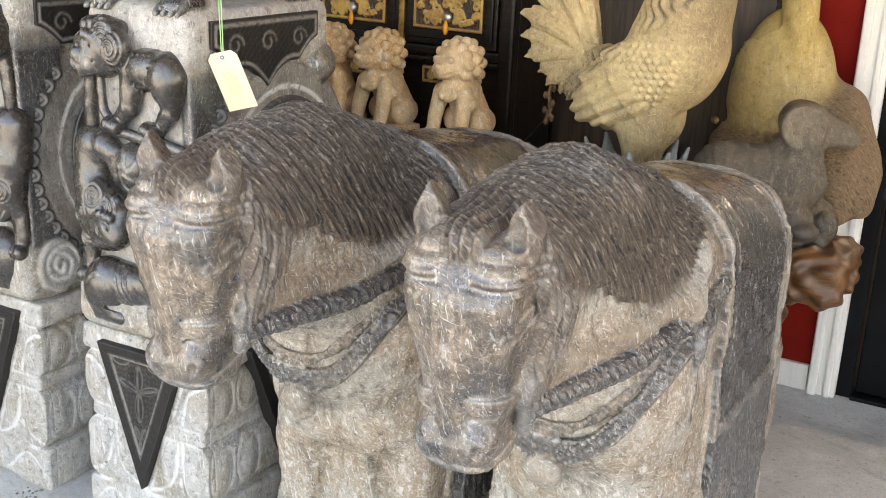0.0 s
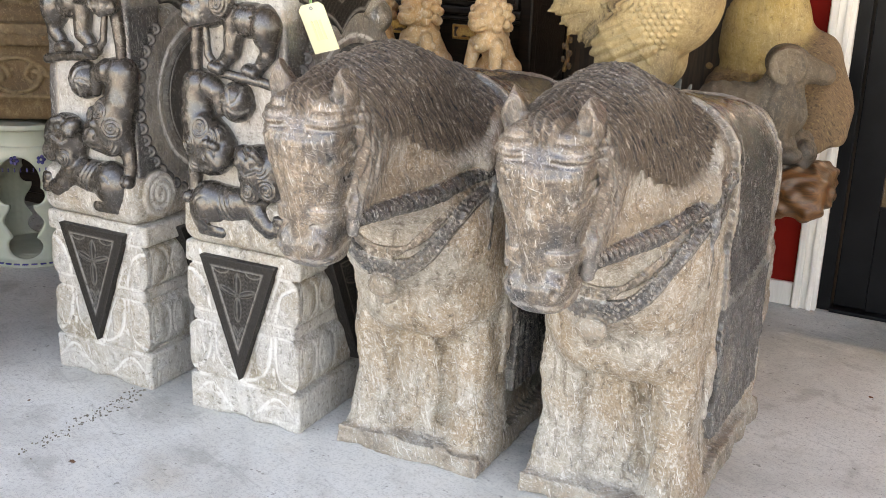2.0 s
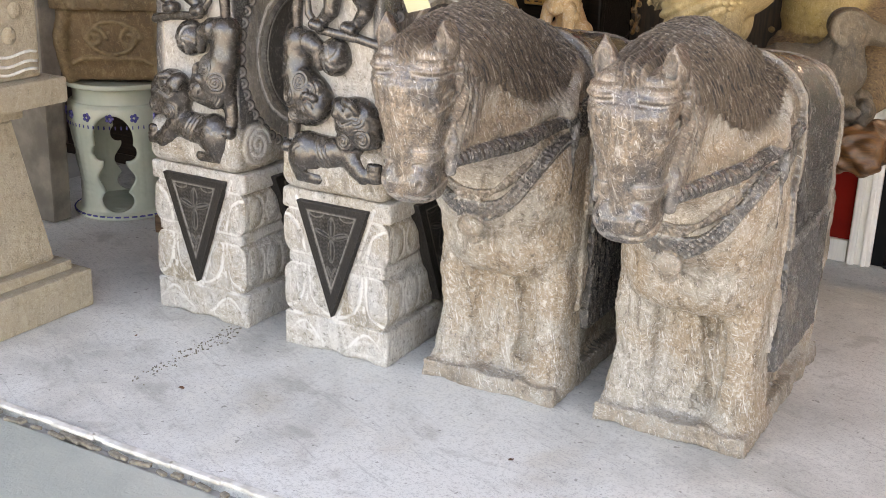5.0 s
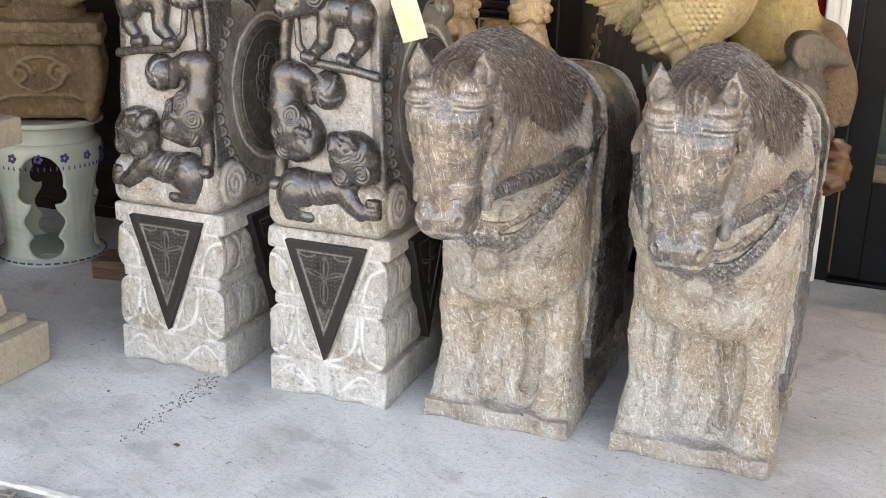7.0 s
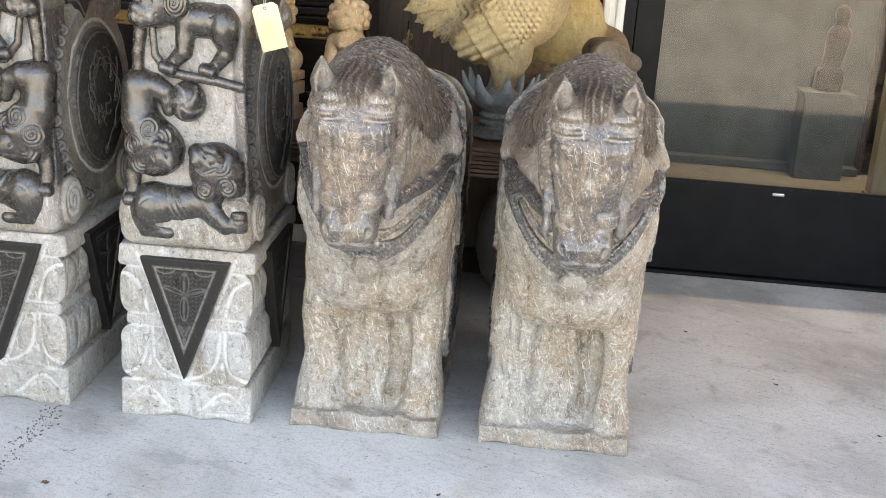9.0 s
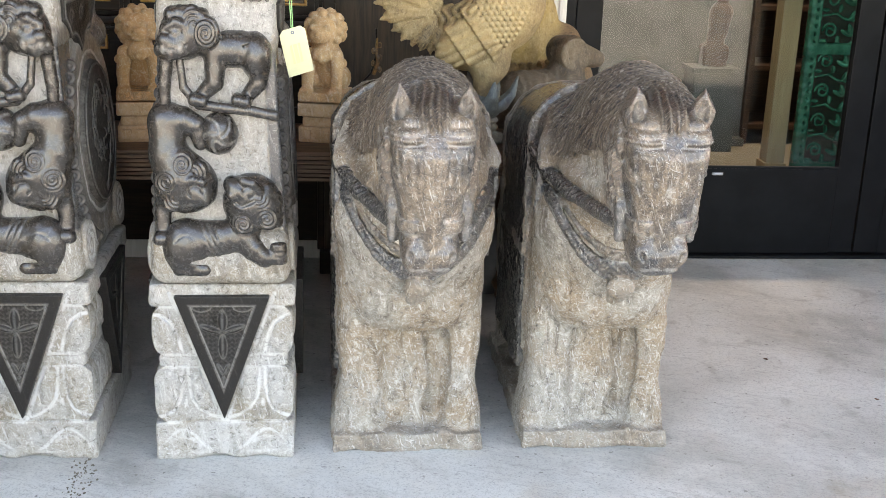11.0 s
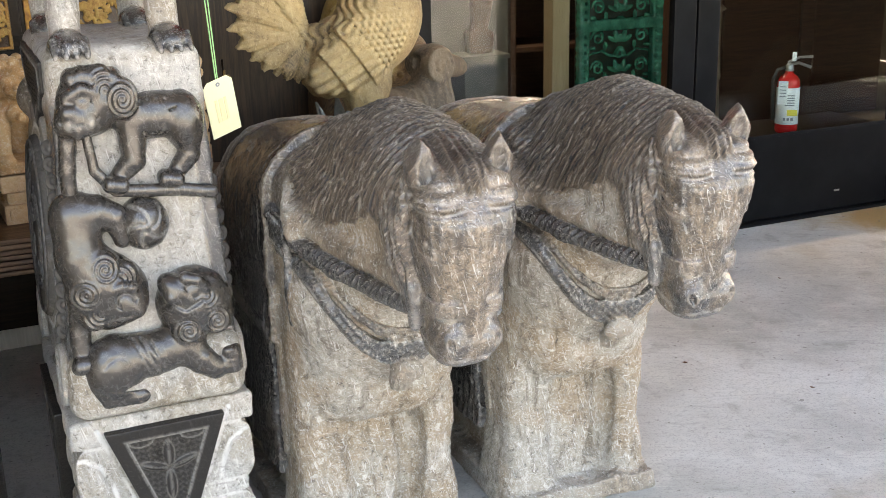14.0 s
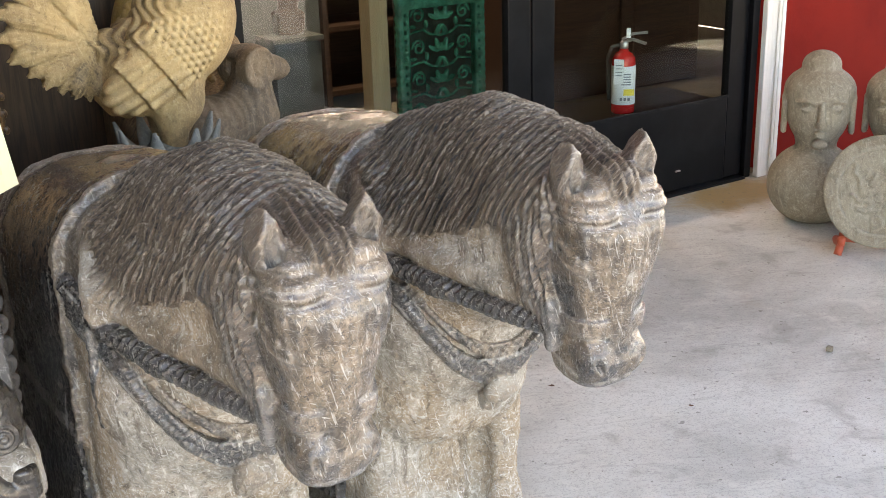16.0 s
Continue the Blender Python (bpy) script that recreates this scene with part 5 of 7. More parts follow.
def gilded_panel(w, h, seed):
    def f(P):
        S = Solid(P)
        x, y, z = P[:, 0], P[:, 1], P[:, 2]
        flat = np.maximum(np.abs(x) - w / 2, np.abs(z) - h / 2)
        S.add(np.maximum(flat, np.abs(y) - 0.004), 0.002, (0.95, 0, 0))
        S.add(np.maximum(np.abs(flat + 0.006) - 0.004, np.abs(y) - 0.010), 0.002, (0.2, 0, 0))
        rg = random.Random(seed)
        for i in range(int(w * h * 1500) + 4):
            cx, cz, r = rg.uniform(-w / 2 + 0.02, w / 2 - 0.02), rg.uniform(-h / 2 + 0.02, h / 2 - 0.02), rg.uniform(0.008, 0.017)
            sg = rg.choice((-1, 1))
            S.add(np.maximum(chain(P, [(cx + r * (1 - t / 9) * math.cos(t * sg), -0.006, cz + r * (1 - t / 9) * math.sin(t)) for t in np.linspace(0, 6, 9)], 0.0042), flat + 0.01), 0.002, (0.1, 0, 0.2))
        return S
    me = solid("gilded_panel", f, (-w / 2 - 0.02, -0.03, -h / 2 - 0.02), (w / 2 + 0.02, 0.02, h / 2 + 0.02), 0.0036)
    me.materials.append(GOLDRED)
    return me


GOLDRED = carved("gilded_carving_on_lacquer", (0.45, 0.26, 0.06), (0.30, 0.13, 0.035), (0.03, 0.012, 0.008), (0.2, 0.1, 0.05), (0.60, 0.42, 0.14), 0.3, 0.5, 0.2)
link("gilt_leaf", solid("gilt_leaf", gilt_leaf, (0.03, -0.04, 0.18), (0.11, 0.02, 0.35), 0.003), GOLDRED, brk, "red and gilded carved leaf")
big_panel, small_panel = gilded_panel(0.245, 0.15, 3), gilded_panel(0.20, 0.055, 8)
bead_profile = [(0, -0.032), (0.005, -0.028), (0.009, -0.018), (0.0095, -0.006), (0.006, 0.004), (0.003, 0.012), (0, 0.014)]
for i in range(3):
    x = 0.345 - 0.345 * i
    dr = part("drawer", box((0.325, 0.025, 0.24), (x, -0.142, 0.50), 0.006), LACQUER, cab)
    part("drawer_frame", box((0.30, 0.012, 0.205), (x, -0.156, 0.50), 0.006), LACQUER, dr)
    g = link("gilded_panel", big_panel, None, dr, "gilded scroll carving")
    g.matrix_basis = pose(x, -0.166, 0.505)
    k = part("pull", lathe([(0, 0.0), (0.016, 0.001), (0.018, 0.004), (0.008, 0.010), (0, 0.012)], 14), STEEL, dr, "grey metal pull plate", True)
    k.matrix_basis = pose(x, -0.170, 0.470, 90, 0, 0)
    b = part("amber_drop", lathe(bead_profile, 10), AMBER, dr, "hanging amber drop", True)
    b.matrix_basis = pose(x, -0.182, 0.448)
    g = link("gilded_panel", small_panel, None, cab, "small gilded panel")
    g.matrix_basis = pose(x, -0.136, 0.285)
    part("stile", box((0.020, 0.02, 0.66), (x - 0.1725, -0.150, 0.66 - 0.02), 0.004), GILDING if i == 0 else LACQUER, cab)


def small_lion(P):
    S, Q = Solid(P), flip(P)
    L = (0, 0, 0)
    S.add(chain(P, ((0, 0.055, 0.055), (0, 0.02, 0.12), (0, -0.01, 0.165)), 0.055, 0.045), 0.02, (0.1, 0, 0))
    S.add(ell(Q, (0.048, 0.045, 0.045), (0.030, 0.050, 0.042)), 0.01, L)
    S.add(chain(Q, ((0.045, -0.03, 0.13), (0.052, -0.045, 0.06), (0.050, -0.055, 0.016)), 0.024, 0.019), 0.012, L)
    S.add(ell(Q, (0.050, -0.070, 0.013), (0.024, 0.026, 0.014)), 0.006, L)
    S.add(ell(P, (0, -0.035, 0.215), (0.052, 0.050, 0.050)), 0.012, L)
    S.add(ell(P, (0, -0.078, 0.198), (0.036, 0.026, 0.026)), 0.008, L)
    S.add(ell(P, (0, -0.102, 0.210), (0.014, 0.010, 0.009)), 0.004, L)
    S.add(ell(Q, (0.024, -0.078, 0.228), (0.013, 0.010, 0.010)), 0.004, L)
    S.cut(chain(Q, ((0, -0.104, 0.186), (0.020, -0.097, 0.184), (0.034, -0.08, 0.192)), 0.004), 0.003)
    S.cut(ell(Q, (0.024, -0.089, 0.227), (0.006, 0.005, 0.005)), 0.002)
    rg = random.Random(5)
    for ring, n, r, yy in ((0, 9, 0.056, -0.035), (1, 9, 0.062, -0.005), (2, 8, 0.056, 0.022)):
        for i in range(n):
            a = -0.5 + (math.pi + 1.0) * (i + 0.5 * (ring % 2)) / (n - 1)
            S.add(ell(P, (r * math.cos(a), yy, 0.213 + r * math.sin(a)), (0.016, 0.017, 0.016)), 0.005, (0.12, 0, 0))
    for i in range(4):
        S.add(ell(Q, (0.018 + 0.012 * (i % 2), 0.045 - 0.01 * i, 0.16 - 0.02 * i), (0.016, 0.016, 0.014)), 0.005, (0.12, 0, 0))
    S.add(ell(P, (0, -0.058, 0.135), (0.034, 0.018, 0.030)), 0.01, L)
    S.add(ell(P, (0, -0.078, 0.125), (0.012, 0.010, 0.012)), 0.004, L)
    S.add(ell(Q, (0.066, -0.02, 0.105), (0.014, 0.016, 0.016)), 0.005, L)
    S.add(rbox(P, (0, 0.0, -0.008), (0.075, 0.09, 0.016), 0.004), 0.004, (0.3, 0, 0))
    return S


lion_me = solid("lion", small_lion, (-0.11, -0.13, -0.03), (0.11, 0.13, 0.30), 0.0040)
first = None
for x, y, turn in ((-1.515, 2.86, -14), (-1.775, 2.86, -16), (-2.14, 2.84, 6), (-1.955, 2.86, 4)):
    if first is None:
        lion_ob = tagged(link("lion_statue", lion_me, MARBLE), "small seated cream marble guardian lion on a stone block", "statue", "row of small lions")
        lion_ob.matrix_world = pose(x, y, 0.882, 0, 0, turn)
        ped = thing("statue_block", (x, y, 0.718), "small carved cream stone block under a lion", "stone block", "small lion blocks", "", turn)
        part("block", box((0.15, 0.17, 0.055), (0, 0, 0.0275), 0.006), MARBLE, ped)
        part("waist", box((0.13, 0.15, 0.036), (0, 0, 0.070), 0.012), MARBLE, ped)
        part("cap", box((0.155, 0.175, 0.046), (0, 0, 0.1125), 0.006), MARBLE, ped)
        bm = bmesh.new()
        for sx in (-1, 0, 1):
            box((0.034, 0.012, 0.032), (sx * 0.046, -0.084, 0.028), 0.008, bm)
        part("front_carving", bm, MARBLE, ped)
        first = ped
    else:
        copy_thing(lion_ob, pose(x, y, 0.882, 0, 0, turn))
        copy_thing(first, pose(x, y, 0.718, 0, 0, turn))


def rooster(P):
    """Slanting body with scaled wing, wavy hackles and a drooping fan of tail feathers; faces +x."""
    S = Solid(P)
    x, y, z = P[:, 0], P[:, 1], P[:, 2]
    Q = P.copy()
    Q[:, 1] = np.abs(y)
    L = (0.12, 0, 0)
    body = ell(about(P, (-0.065, 0, 0.305), 0, -36, 0), (0, 0, 0), (0.205, 0.112, 0.112))
    S.add(body, 0.02, L)
    S.add(cap(P, (0.005, 0, 0.42), (0.065, 0, 0.68), 0.122, 0.085), 0.05, (0.22, 0.25, 0.0))
    S.add(ell(P, (0.020, 0, 0.365), (0.090, 0.104, 0.120)), 0.04, (0.0, 0, 0.1))
    S.add(cap(P, (-0.13, 0, 0.315), (-0.235, 0, 0.345), 0.070, 0.034), 0.03, (0.25, 0.2, 0))
    # wing: scales in front, two rows of long feathers behind
    dx, dz = x + 0.075, z - 0.315
    u, v = 0.81 * dx + 0.59 * dz, -0.59 * dx + 0.81 * dz
    wing = ell(about(Q, (-0.078, 0.088, 0.312), 0, -36, 0), (0, 0, 0), (0.176, 0.046, 0.086))
    row = np.floor(u / 0.017)
    uu = u % 0.017 - 0.004
    vv = (v + (row % 2) * 0.0115) % 0.023 - 0.0115
    scale = np.hypot(uu / 0.0135, vv / 0.0112)
    front = u > 0.0
    quill = np.abs(np.sin(v * 95 + 0.8 * u * 20))
    step = 0.015 * (1 - ((u + 0.2) % 0.080) / 0.080)
    S.add(wing - np.where(front, 0.010 * np.clip(1.15 - scale, 0, 1), 0.008 * quill + step - 0.004), 0.004,
          (np.where(front, np.clip(scale - 0.7, 0.02, 0.45), 0.34 - 0.2 * quill), 0.0, np.where(front, np.clip(1.0 - scale, 0, 0.4), 0.05)))
    # wavy hackle strands on neck and saddle
    g = np.sin(290 * (0.55 * x + 0.20 * z + 0.4 * np.abs(y)) + 2.0 * np.sin(z * 90)) * np.clip((v - 0.055) * 30, 0, 1)
    S.d += 0.0042 * g
    S.c[:, 0] = np.clip(S.c[:, 0] + 0.30 * np.clip(g, -0.2, 1), 0, 1)
    S.d += 0.003 * np.sin(x * 190 + z * 40 + 3 * wave(P, 20)) * np.clip((0.22 - z) * 14, 0, 1)
    # thighs and shanks
    S.add(ell(Q, (-0.055, 0.050, 0.205), (0.075, 0.052, 0.090)), 0.03, (0.2, 0.25, 0))
    S.add(cap(Q, (-0.065, 0.045, 0.16), (-0.07, 0.04, 0.05), 0.045, 0.030), 0.02, (0.4, 0.2, 0))
    # tail feathers in a fan, the lower ones shorter, with drooping tips
    for i in range(12):
        deg = 108 + 14.2 * i
        a = radians(deg)
        ln = float(np.interp(deg, (108, 150, 175, 190, 225, 270), (0.33, 0.25, 0.205, 0.165, 0.125, 0.115)))
        bx, bz = -0.215 + 0.02 * math.cos(a), 0.345
        pts = []
        for j in range(6):
            t = j / 5
            aa = a + 0.34 * (t - 0.5) ** 2 - 0.05
            pts.append((bx + ln * t * math.cos(aa), 0, bz + ln * t * math.sin(aa) - 0.018 * t * t))
        for sd in (-1, 1):
            yy = sd * (0.010 + 0.011 * (i % 2))
            Z = P.copy()
            Z[:, 1] = (Z[:, 1] - yy) * 2.0
            barb = np.sin(np.arctan2(z - bz, -(x - bx) + 0.02) * 80 + 34 * np.hypot(x - bx, z - bz))
            d = np.minimum(chain(Z, pts[:5], 0.012, 0.026 + 0.004 * (i < 7)), cap(Z, pts[4], pts[5], 0.028, 0.007)) / 1.5 + 0.0014 * barb
            S.add(d, 0.003, (0.10 + 0.25 * (i > 8) + 0.12 * barb, 0.0, 0.14))
            S.cut(chain(P, [(p[0], yy + sd * (0.008 + 0.0018 * k), p[2]) for k, p in enumerate(pts)], 0.0032), 0.003)
    return S


def rooster_stump(P):
    """A ringed stem opening into thin pointed leaves."""
    S = Solid(P)
    x, y, z = P[:, 0], P[:, 1], P[:, 2]
    r = 0.062 + 0.005 * np.sin(z * 260)
    S.add(np.maximum(np.hypot(x, y) - r, np.abs(z - 0.08) - 0.08) * 0.8, 0.006, (0.4, 0, 0.1))
    S.add(ell(P, (0, 0, 0.015), (0.105, 0.105, 0.022)), 0.01, (0.4, 0, 0.1))
    for i in range(8):
        A = about(P, (0, 0, 0), 0, 0, i * 45 + 12)
        A[:, 1] *= 0.62
        d = chain(A, ((0.040, 0, 0.120), (0.085, 0, 0.140), (0.120, 0, 0.178), (0.136, 0, 0.228)), 0.030, 0.004)
        S.add(np.maximum(d, -chain(A, ((0.02, 0, 0.165), (0.075, 0, 0.180), (0.110, 0, 0.235)), 0.036, 0.020)) * 0.8, 0.005, (0.2, 0, 0.25))
    S.add(ell(P, (0, 0, 0.15), (0.06, 0.06, 0.04)), 0.01, (0.4, 0, 0))
    return S


rst = link("rooster_statue", solid("rooster", rooster, (-0.55, -0.17, 0.01), (0.20, 0.17, 0.75), 0.0042), GILT)
rst.matrix_world = pose(-0.895, 2.86, 0.81, 0, 0, -5)
tagged(rst, "large carved golden-brown wooden rooster with fanned tail", "statue")
stp = link("lotus_stand", solid("lotus_stand", rooster_stump, (-0.18, -0.18, -0.01), (0.18, 0.18, 0.26), 0.0044), TEAL)
stp.matrix_world = pose(-0.975, 2.845, 0.719)
tagged(stp, "blue-grey carved leaf stand under the rooster", "stand")


def ram(P):
    S, Q = Solid(P), flip(P)
    Q = P.copy()
    Q[:, 1] = np.abs(Q[:, 1])
    D = (0.45, 0, 0)
    S.add(cap(P, (-0.10, 0, 0.27), (0.08, 0, 0.27), 0.092, 0.088), 0.02, (0.2, 0.2, 0))
    S.add(cap(P, (0.075, 0, 0.29), (0.095, 0, 0.40), 0.086, 0.060), 0.03, D)
    S.cut(ell(Q, (0.170, 0.044, 0.415), (0.012, 0.010, 0.006)), 0.003)
    S.add(cap(P, (0.100, 0, 0.428), (0.212, 0, 0.398), 0.058, 0.033), 0.02, (0.3, 0, 0))
    S.add(disc(Q, (0.088, 0.040, 0.425), 0.060, 0.026, 1, 0.008), 0.006, (0.1, 0, 0.0))
    a = np.linspace(0, 10.5, 24)
    S.cut(chain(Q, [(0.088 + (0.045 - 0.0035 * t) * math.cos(t), 0.067, 0.425 + (0.045 - 0.0035 * t) * math.sin(t)) for t in a], 0.0048), 0.003, 0.10)
    S.add(ell(P, (0.09, 0, 0.46), (0.06, 0.05, 0.025)), 0.012, (0.6, 0, 0))
    S.cut(chain(Q, ((0.232, 0.0, 0.375), (0.215, 0.028, 0.378), (0.18, 0.04, 0.385)), 0.003), 0.003)
    S.add(cap(Q, (0.07, 0.05, 0.24), (0.10, 0.06, 0.12), 0.045, 0.030), 0.02, D)
    S.add(cap(Q, (-0.12, 0.05, 0.24), (-0.13, 0.06, 0.10), 0.05, 0.030), 0.02, D)
    rg = random.Random(3)
    for i in range(60):
        S.add(ell(P, (rg.uniform(-0.17, 0.19), rg.uniform(-0.10, 0.10), rg.uniform(0.03, 0.19)), (rg.uniform(0.03, 0.06), rg.uniform(0.03, 0.05), rg.uniform(0.025, 0.05))), 0.008, (0.55, 0, 0))
    S.d += wave(P, 50) * 0.003 + 0.002 * np.sin(P[:, 0] * 210 + 4 * wave(P, 40)) * (P[:, 2] > 0.2) * (P[:, 2] < 0.37)
    return S


rm = link("ram_statue", solid("ram", ram, (-0.27, -0.17, -0.04), (0.27, 0.17, 0.52), 0.0052), RAMWOOD)
rm.matrix_world = pose(-0.700, 3.110, 0.577, 0, 0, 18)
tagged(rm, "dark carved wooden ram with curled horns, on a root stand", "statue")


def root_stand(P):
    S = Solid(P)
    x, y, z = P[:, 0], P[:, 1], P[:, 2]
    S.add(rbox(P, (0, 0, 0.605), (0.21, 0.15, 0.075), 0.045), 0.02, None)
    rg = random.Random(6)
    for i in range(14):
        a = i * 0.449
        S.add(cap(P, (0.17 * math.cos(a), 0.10 * math.sin(a), 0.62 + rg.uniform(-0.02, 0.03)), (0.19 * math.cos(a), 0.13 * math.sin(a), 0.585), 0.042, 0.03), 0.015)
    for i in range(4):
        lx, ly = (-0.17, -0.02)[i % 2], (-0.08, 0.08)[i // 2]
        S.add(cap(P, (lx * 0.9, ly, 0.46), (lx, ly, 0.02), 0.055, 0.032), 0.04)
    S.d += 0.009 * np.sin(x * 90 + 6 * wave(P, 18)) * np.sin(z * 70) + 0.003 * wave(P, 80)
    return S


rs = link("root_stand", solid("root_stand", root_stand, (-0.30, -0.21, -0.03), (0.30, 0.21, 0.72), 0.0065), BURL)
rs.matrix_world = pose(-0.64, 3.14, 0.005)
tagged(rs, "orange-brown carved root wood stand under the ram", "stand")


def seated(P):
    """A large seated figure behind, as plain folds."""
    S = Solid(P)
    x, y, z = P[:, 0], P[:, 1], P[:, 2]
    G, W = (0.0, 0, 0.1), (0.10, 1.0, 0.0)
    robe = ell(P, (-0.09, 0.01, 1.02), (0.15, 0.12, 0.26))
    S.add(robe, 0.03, G)
    S.add(chain(P, ((-0.07, -0.03, 1.34), (-0.045, -0.06, 1.17), (-0.035, -0.07, 1.10)), 0.055, 0.040), 0.012, G)
    # folds of the gold robe sweeping round
    for i in range(7):
        fold = chain(P, ((-0.27, -0.04, 0.93 + 0.05 * i), (-0.16, -0.10, 0.915 + 0.05 * i), (-0.04, -0.10, 0.965 + 0.055 * i), (0.05, -0.05, 1.06 + 0.05 * i)), 0.030, 0.026)
        S.add(np.maximum(fold, robe - 0.014), 0.010, (0.0, 0, 0.30))
    # brown mantle over shoulder and arm, with a rounded sleeve
    S.add(chain(P, ((-0.03, 0.02, 1.02), (0.08, 0.0, 0.99), (0.135, -0.01, 0.86), (0.140, -0.02, 0.79)), 0.088, 0.080), 0.03, W)
    S.add(rbox(P, (0.155, -0.02, 0.775), (0.062, 0.075, 0.075), 0.03), 0.03, W)
    S.add(rbox(P, (-0.05, 0.0, 0.80), (0.22, 0.135, 0.125), 0.05), 0.03, W)
    for i in range(9):
        S.add(ell(P, (-0.26 + 0.034 * i, -0.128 + 0.0016 * (i - 7) ** 2 * 0.6, 0.915 + 0.0025 * (i - 4) ** 2 * 0.5), (0.015, 0.014, 0.014)), 0.003, (0.4, 0.7, 0))
    S.cut(chain(P, ((0.045, -0.10, 1.06), (0.03, -0.125, 0.95), (0.06, -0.12, 0.80)), 0.006), 0.006)
    S.d += 0.003 * wave(P, 40) * (z < 1.0)
    S.add(rbox(P, (-0.16, 0.04, 0.34), (0.13, 0.11, 0.34), 0.02), 0.02, (0.8, 0.3, 0))
    return S


sb = link("seated_statue", solid("seated_statue", seated, (-0.36, -0.20, -0.02), (0.36, 0.22, 1.42), 0.0075), GOLD)
sb.matrix_world = pose(-0.66, 3.46, 0.003)
tagged(sb, "large seated robed figure in worn gold and brown wood", "statue")

JARSTONE = plain("dark_grey_stone", (0.20, 0.19, 0.18), (0.13, 0.125, 0.12), 0.6, 0, 9, 0.4)
jar = thing("stone_jar", (-0.86, 3.36, 0.0), "squat grey stone jar behind the horses", "jar")
part("body", lathe([(0, 0.0), (0.10, 0.0), (0.145, 0.06), (0.175, 0.17), (0.170, 0.27), (0.14, 0.37), (0.10, 0.41), (0.11, 0.43), (0.09, 0.435), (0, 0.40)], 40), JARSTONE, jar, "", True)
part("rim", lathe([(0.085, 0.43), (0.112, 0.432), (0.116, 0.445), (0.108, 0.455), (0.085, 0.45)], 32), JARSTONE, jar, "", True)

# paper price tag on the nearer drum stone
tag = thing("price_tag", (-1.583, 2.13, 1.055), "pale yellow paper price tag on a green string", "price tag")
tag.matrix_world = pose(-1.576, 1.965, 1.076, 17, -16, 14)
bm = bmesh.new()
pts = [(-0.035, 0.0), (0.035, 0.0), (0.035, 0.124), (0.024, 0.136), (-0.024, 0.136), (-0.035, 0.124)]
front = [bm.verts.new((x, 0.0, z)) for x, z in pts]
bm.faces.new(front)
ex = bmesh.ops.extrude_face_region(bm, geom=bm.faces[:])
bmesh.ops.translate(bm, verts=[v for v in ex["geom"] if isinstance(v, bmesh.types.BMVert)], vec=(0, 0.0012, 0))
bmesh.ops.recalc_face_normals(bm, faces=bm.faces[:])
part("card", bm, PAPER, tag)
bm = bmesh.new()
for i in range(3):
    box((0.006 + 0.004 * (i % 2), 0.0006, 0.055), (-0.012 + 0.011 * i, -0.0008, 0.062), 0, bm)
part("faint_print", bm, plain("faint_orange_print", (0.72, 0.62, 0.36), (0.7, 0.6, 0.34), 0.7), tag)
bm = bmesh.new()
up = tag.matrix_world.to_3x3().inverted() @ Vector((-0.05, 0.0, 1.0))
for k in (-1, 1):
    tube([Vector((0.002 * k + 0.008 * k * h, 0.001, 0.124)) + up * h for h in (0.0, 0.05, 0.11, 0.18)], 0.0014, bm, 5)
part("string", bm, STRING, tag)
ey = part("eyelet", lathe([(0.0022, 0.0), (0.0050, 0.0), (0.0050, 0.0012), (0.0022, 0.0012)], 12), INK, tag, "dark punched eyelet")
ey.matrix_basis = pose(0.0, -0.0004, 0.124, 90, 0, 0)


# ---- the corner with stool, urn, post and stone lantern ----
def stool(P):
    S = Solid(P)
    x, y, z = P[:, 0], P[:, 1], P[:, 2]
    r = np.sqrt(x * x + y * y)
    R = np.interp(z, [0, 0.05, 0.12, 0.25, 0.38, 0.44, 0.452], [0.178, 0.172, 0.168, 0.185, 0.205, 0.200, 0.190]).astype(np.float32)
    S.add(np.maximum(np.abs(r - R) - 0.010, np.maximum(-z, z - 0.452)), 0.004, None)
    S.add(np.maximum(r - np.interp(z, [0.0, 0.014, 0.03], [0.206, 0.208, 0.180]).astype(np.float32), np.maximum(-z, z - 0.03)) * 0.8, 0.006)
    S.add(np.maximum(r - 0.188, np.abs(z - 0.485) - 0.035) * 0.9, 0.005)
    S.add(np.maximum(r - 0.222, np.abs(z - 0.524) - 0.010), 0.008)
    a = np.arctan2(y, x)
    step = math.pi / 2
    u = ((a + 1.12 + step / 2) % step - step / 2) * R
    hole = np.minimum(np.sqrt(u ** 2 + ((z - 0.325) * 0.85) ** 2) - 0.078, np.sqrt((np.abs(u) - 0.055) ** 2 + (z - 0.27) ** 2) - 0.034)
    hole = np.minimum(hole, np.maximum(np.abs(u) - 0.058 - 0.016 * np.sin(z * 48), np.abs(z - 0.19) - 0.13))
    hole = np.minimum(hole, np.sqrt((u * 0.7) ** 2 + (z - 0.072) ** 2) - 0.045)
    S.cut(np.maximum(hole, np.abs(r - R) - 0.05), 0.008)
    # low relief scales on the legs
    away = np.abs(u) > 0.09
    S.d -= np.where(away & (np.abs(z - 0.21) < 0.13), 0.0025 * np.abs(np.sin(z * 120) * np.sin(u * 110)), 0)
    return S


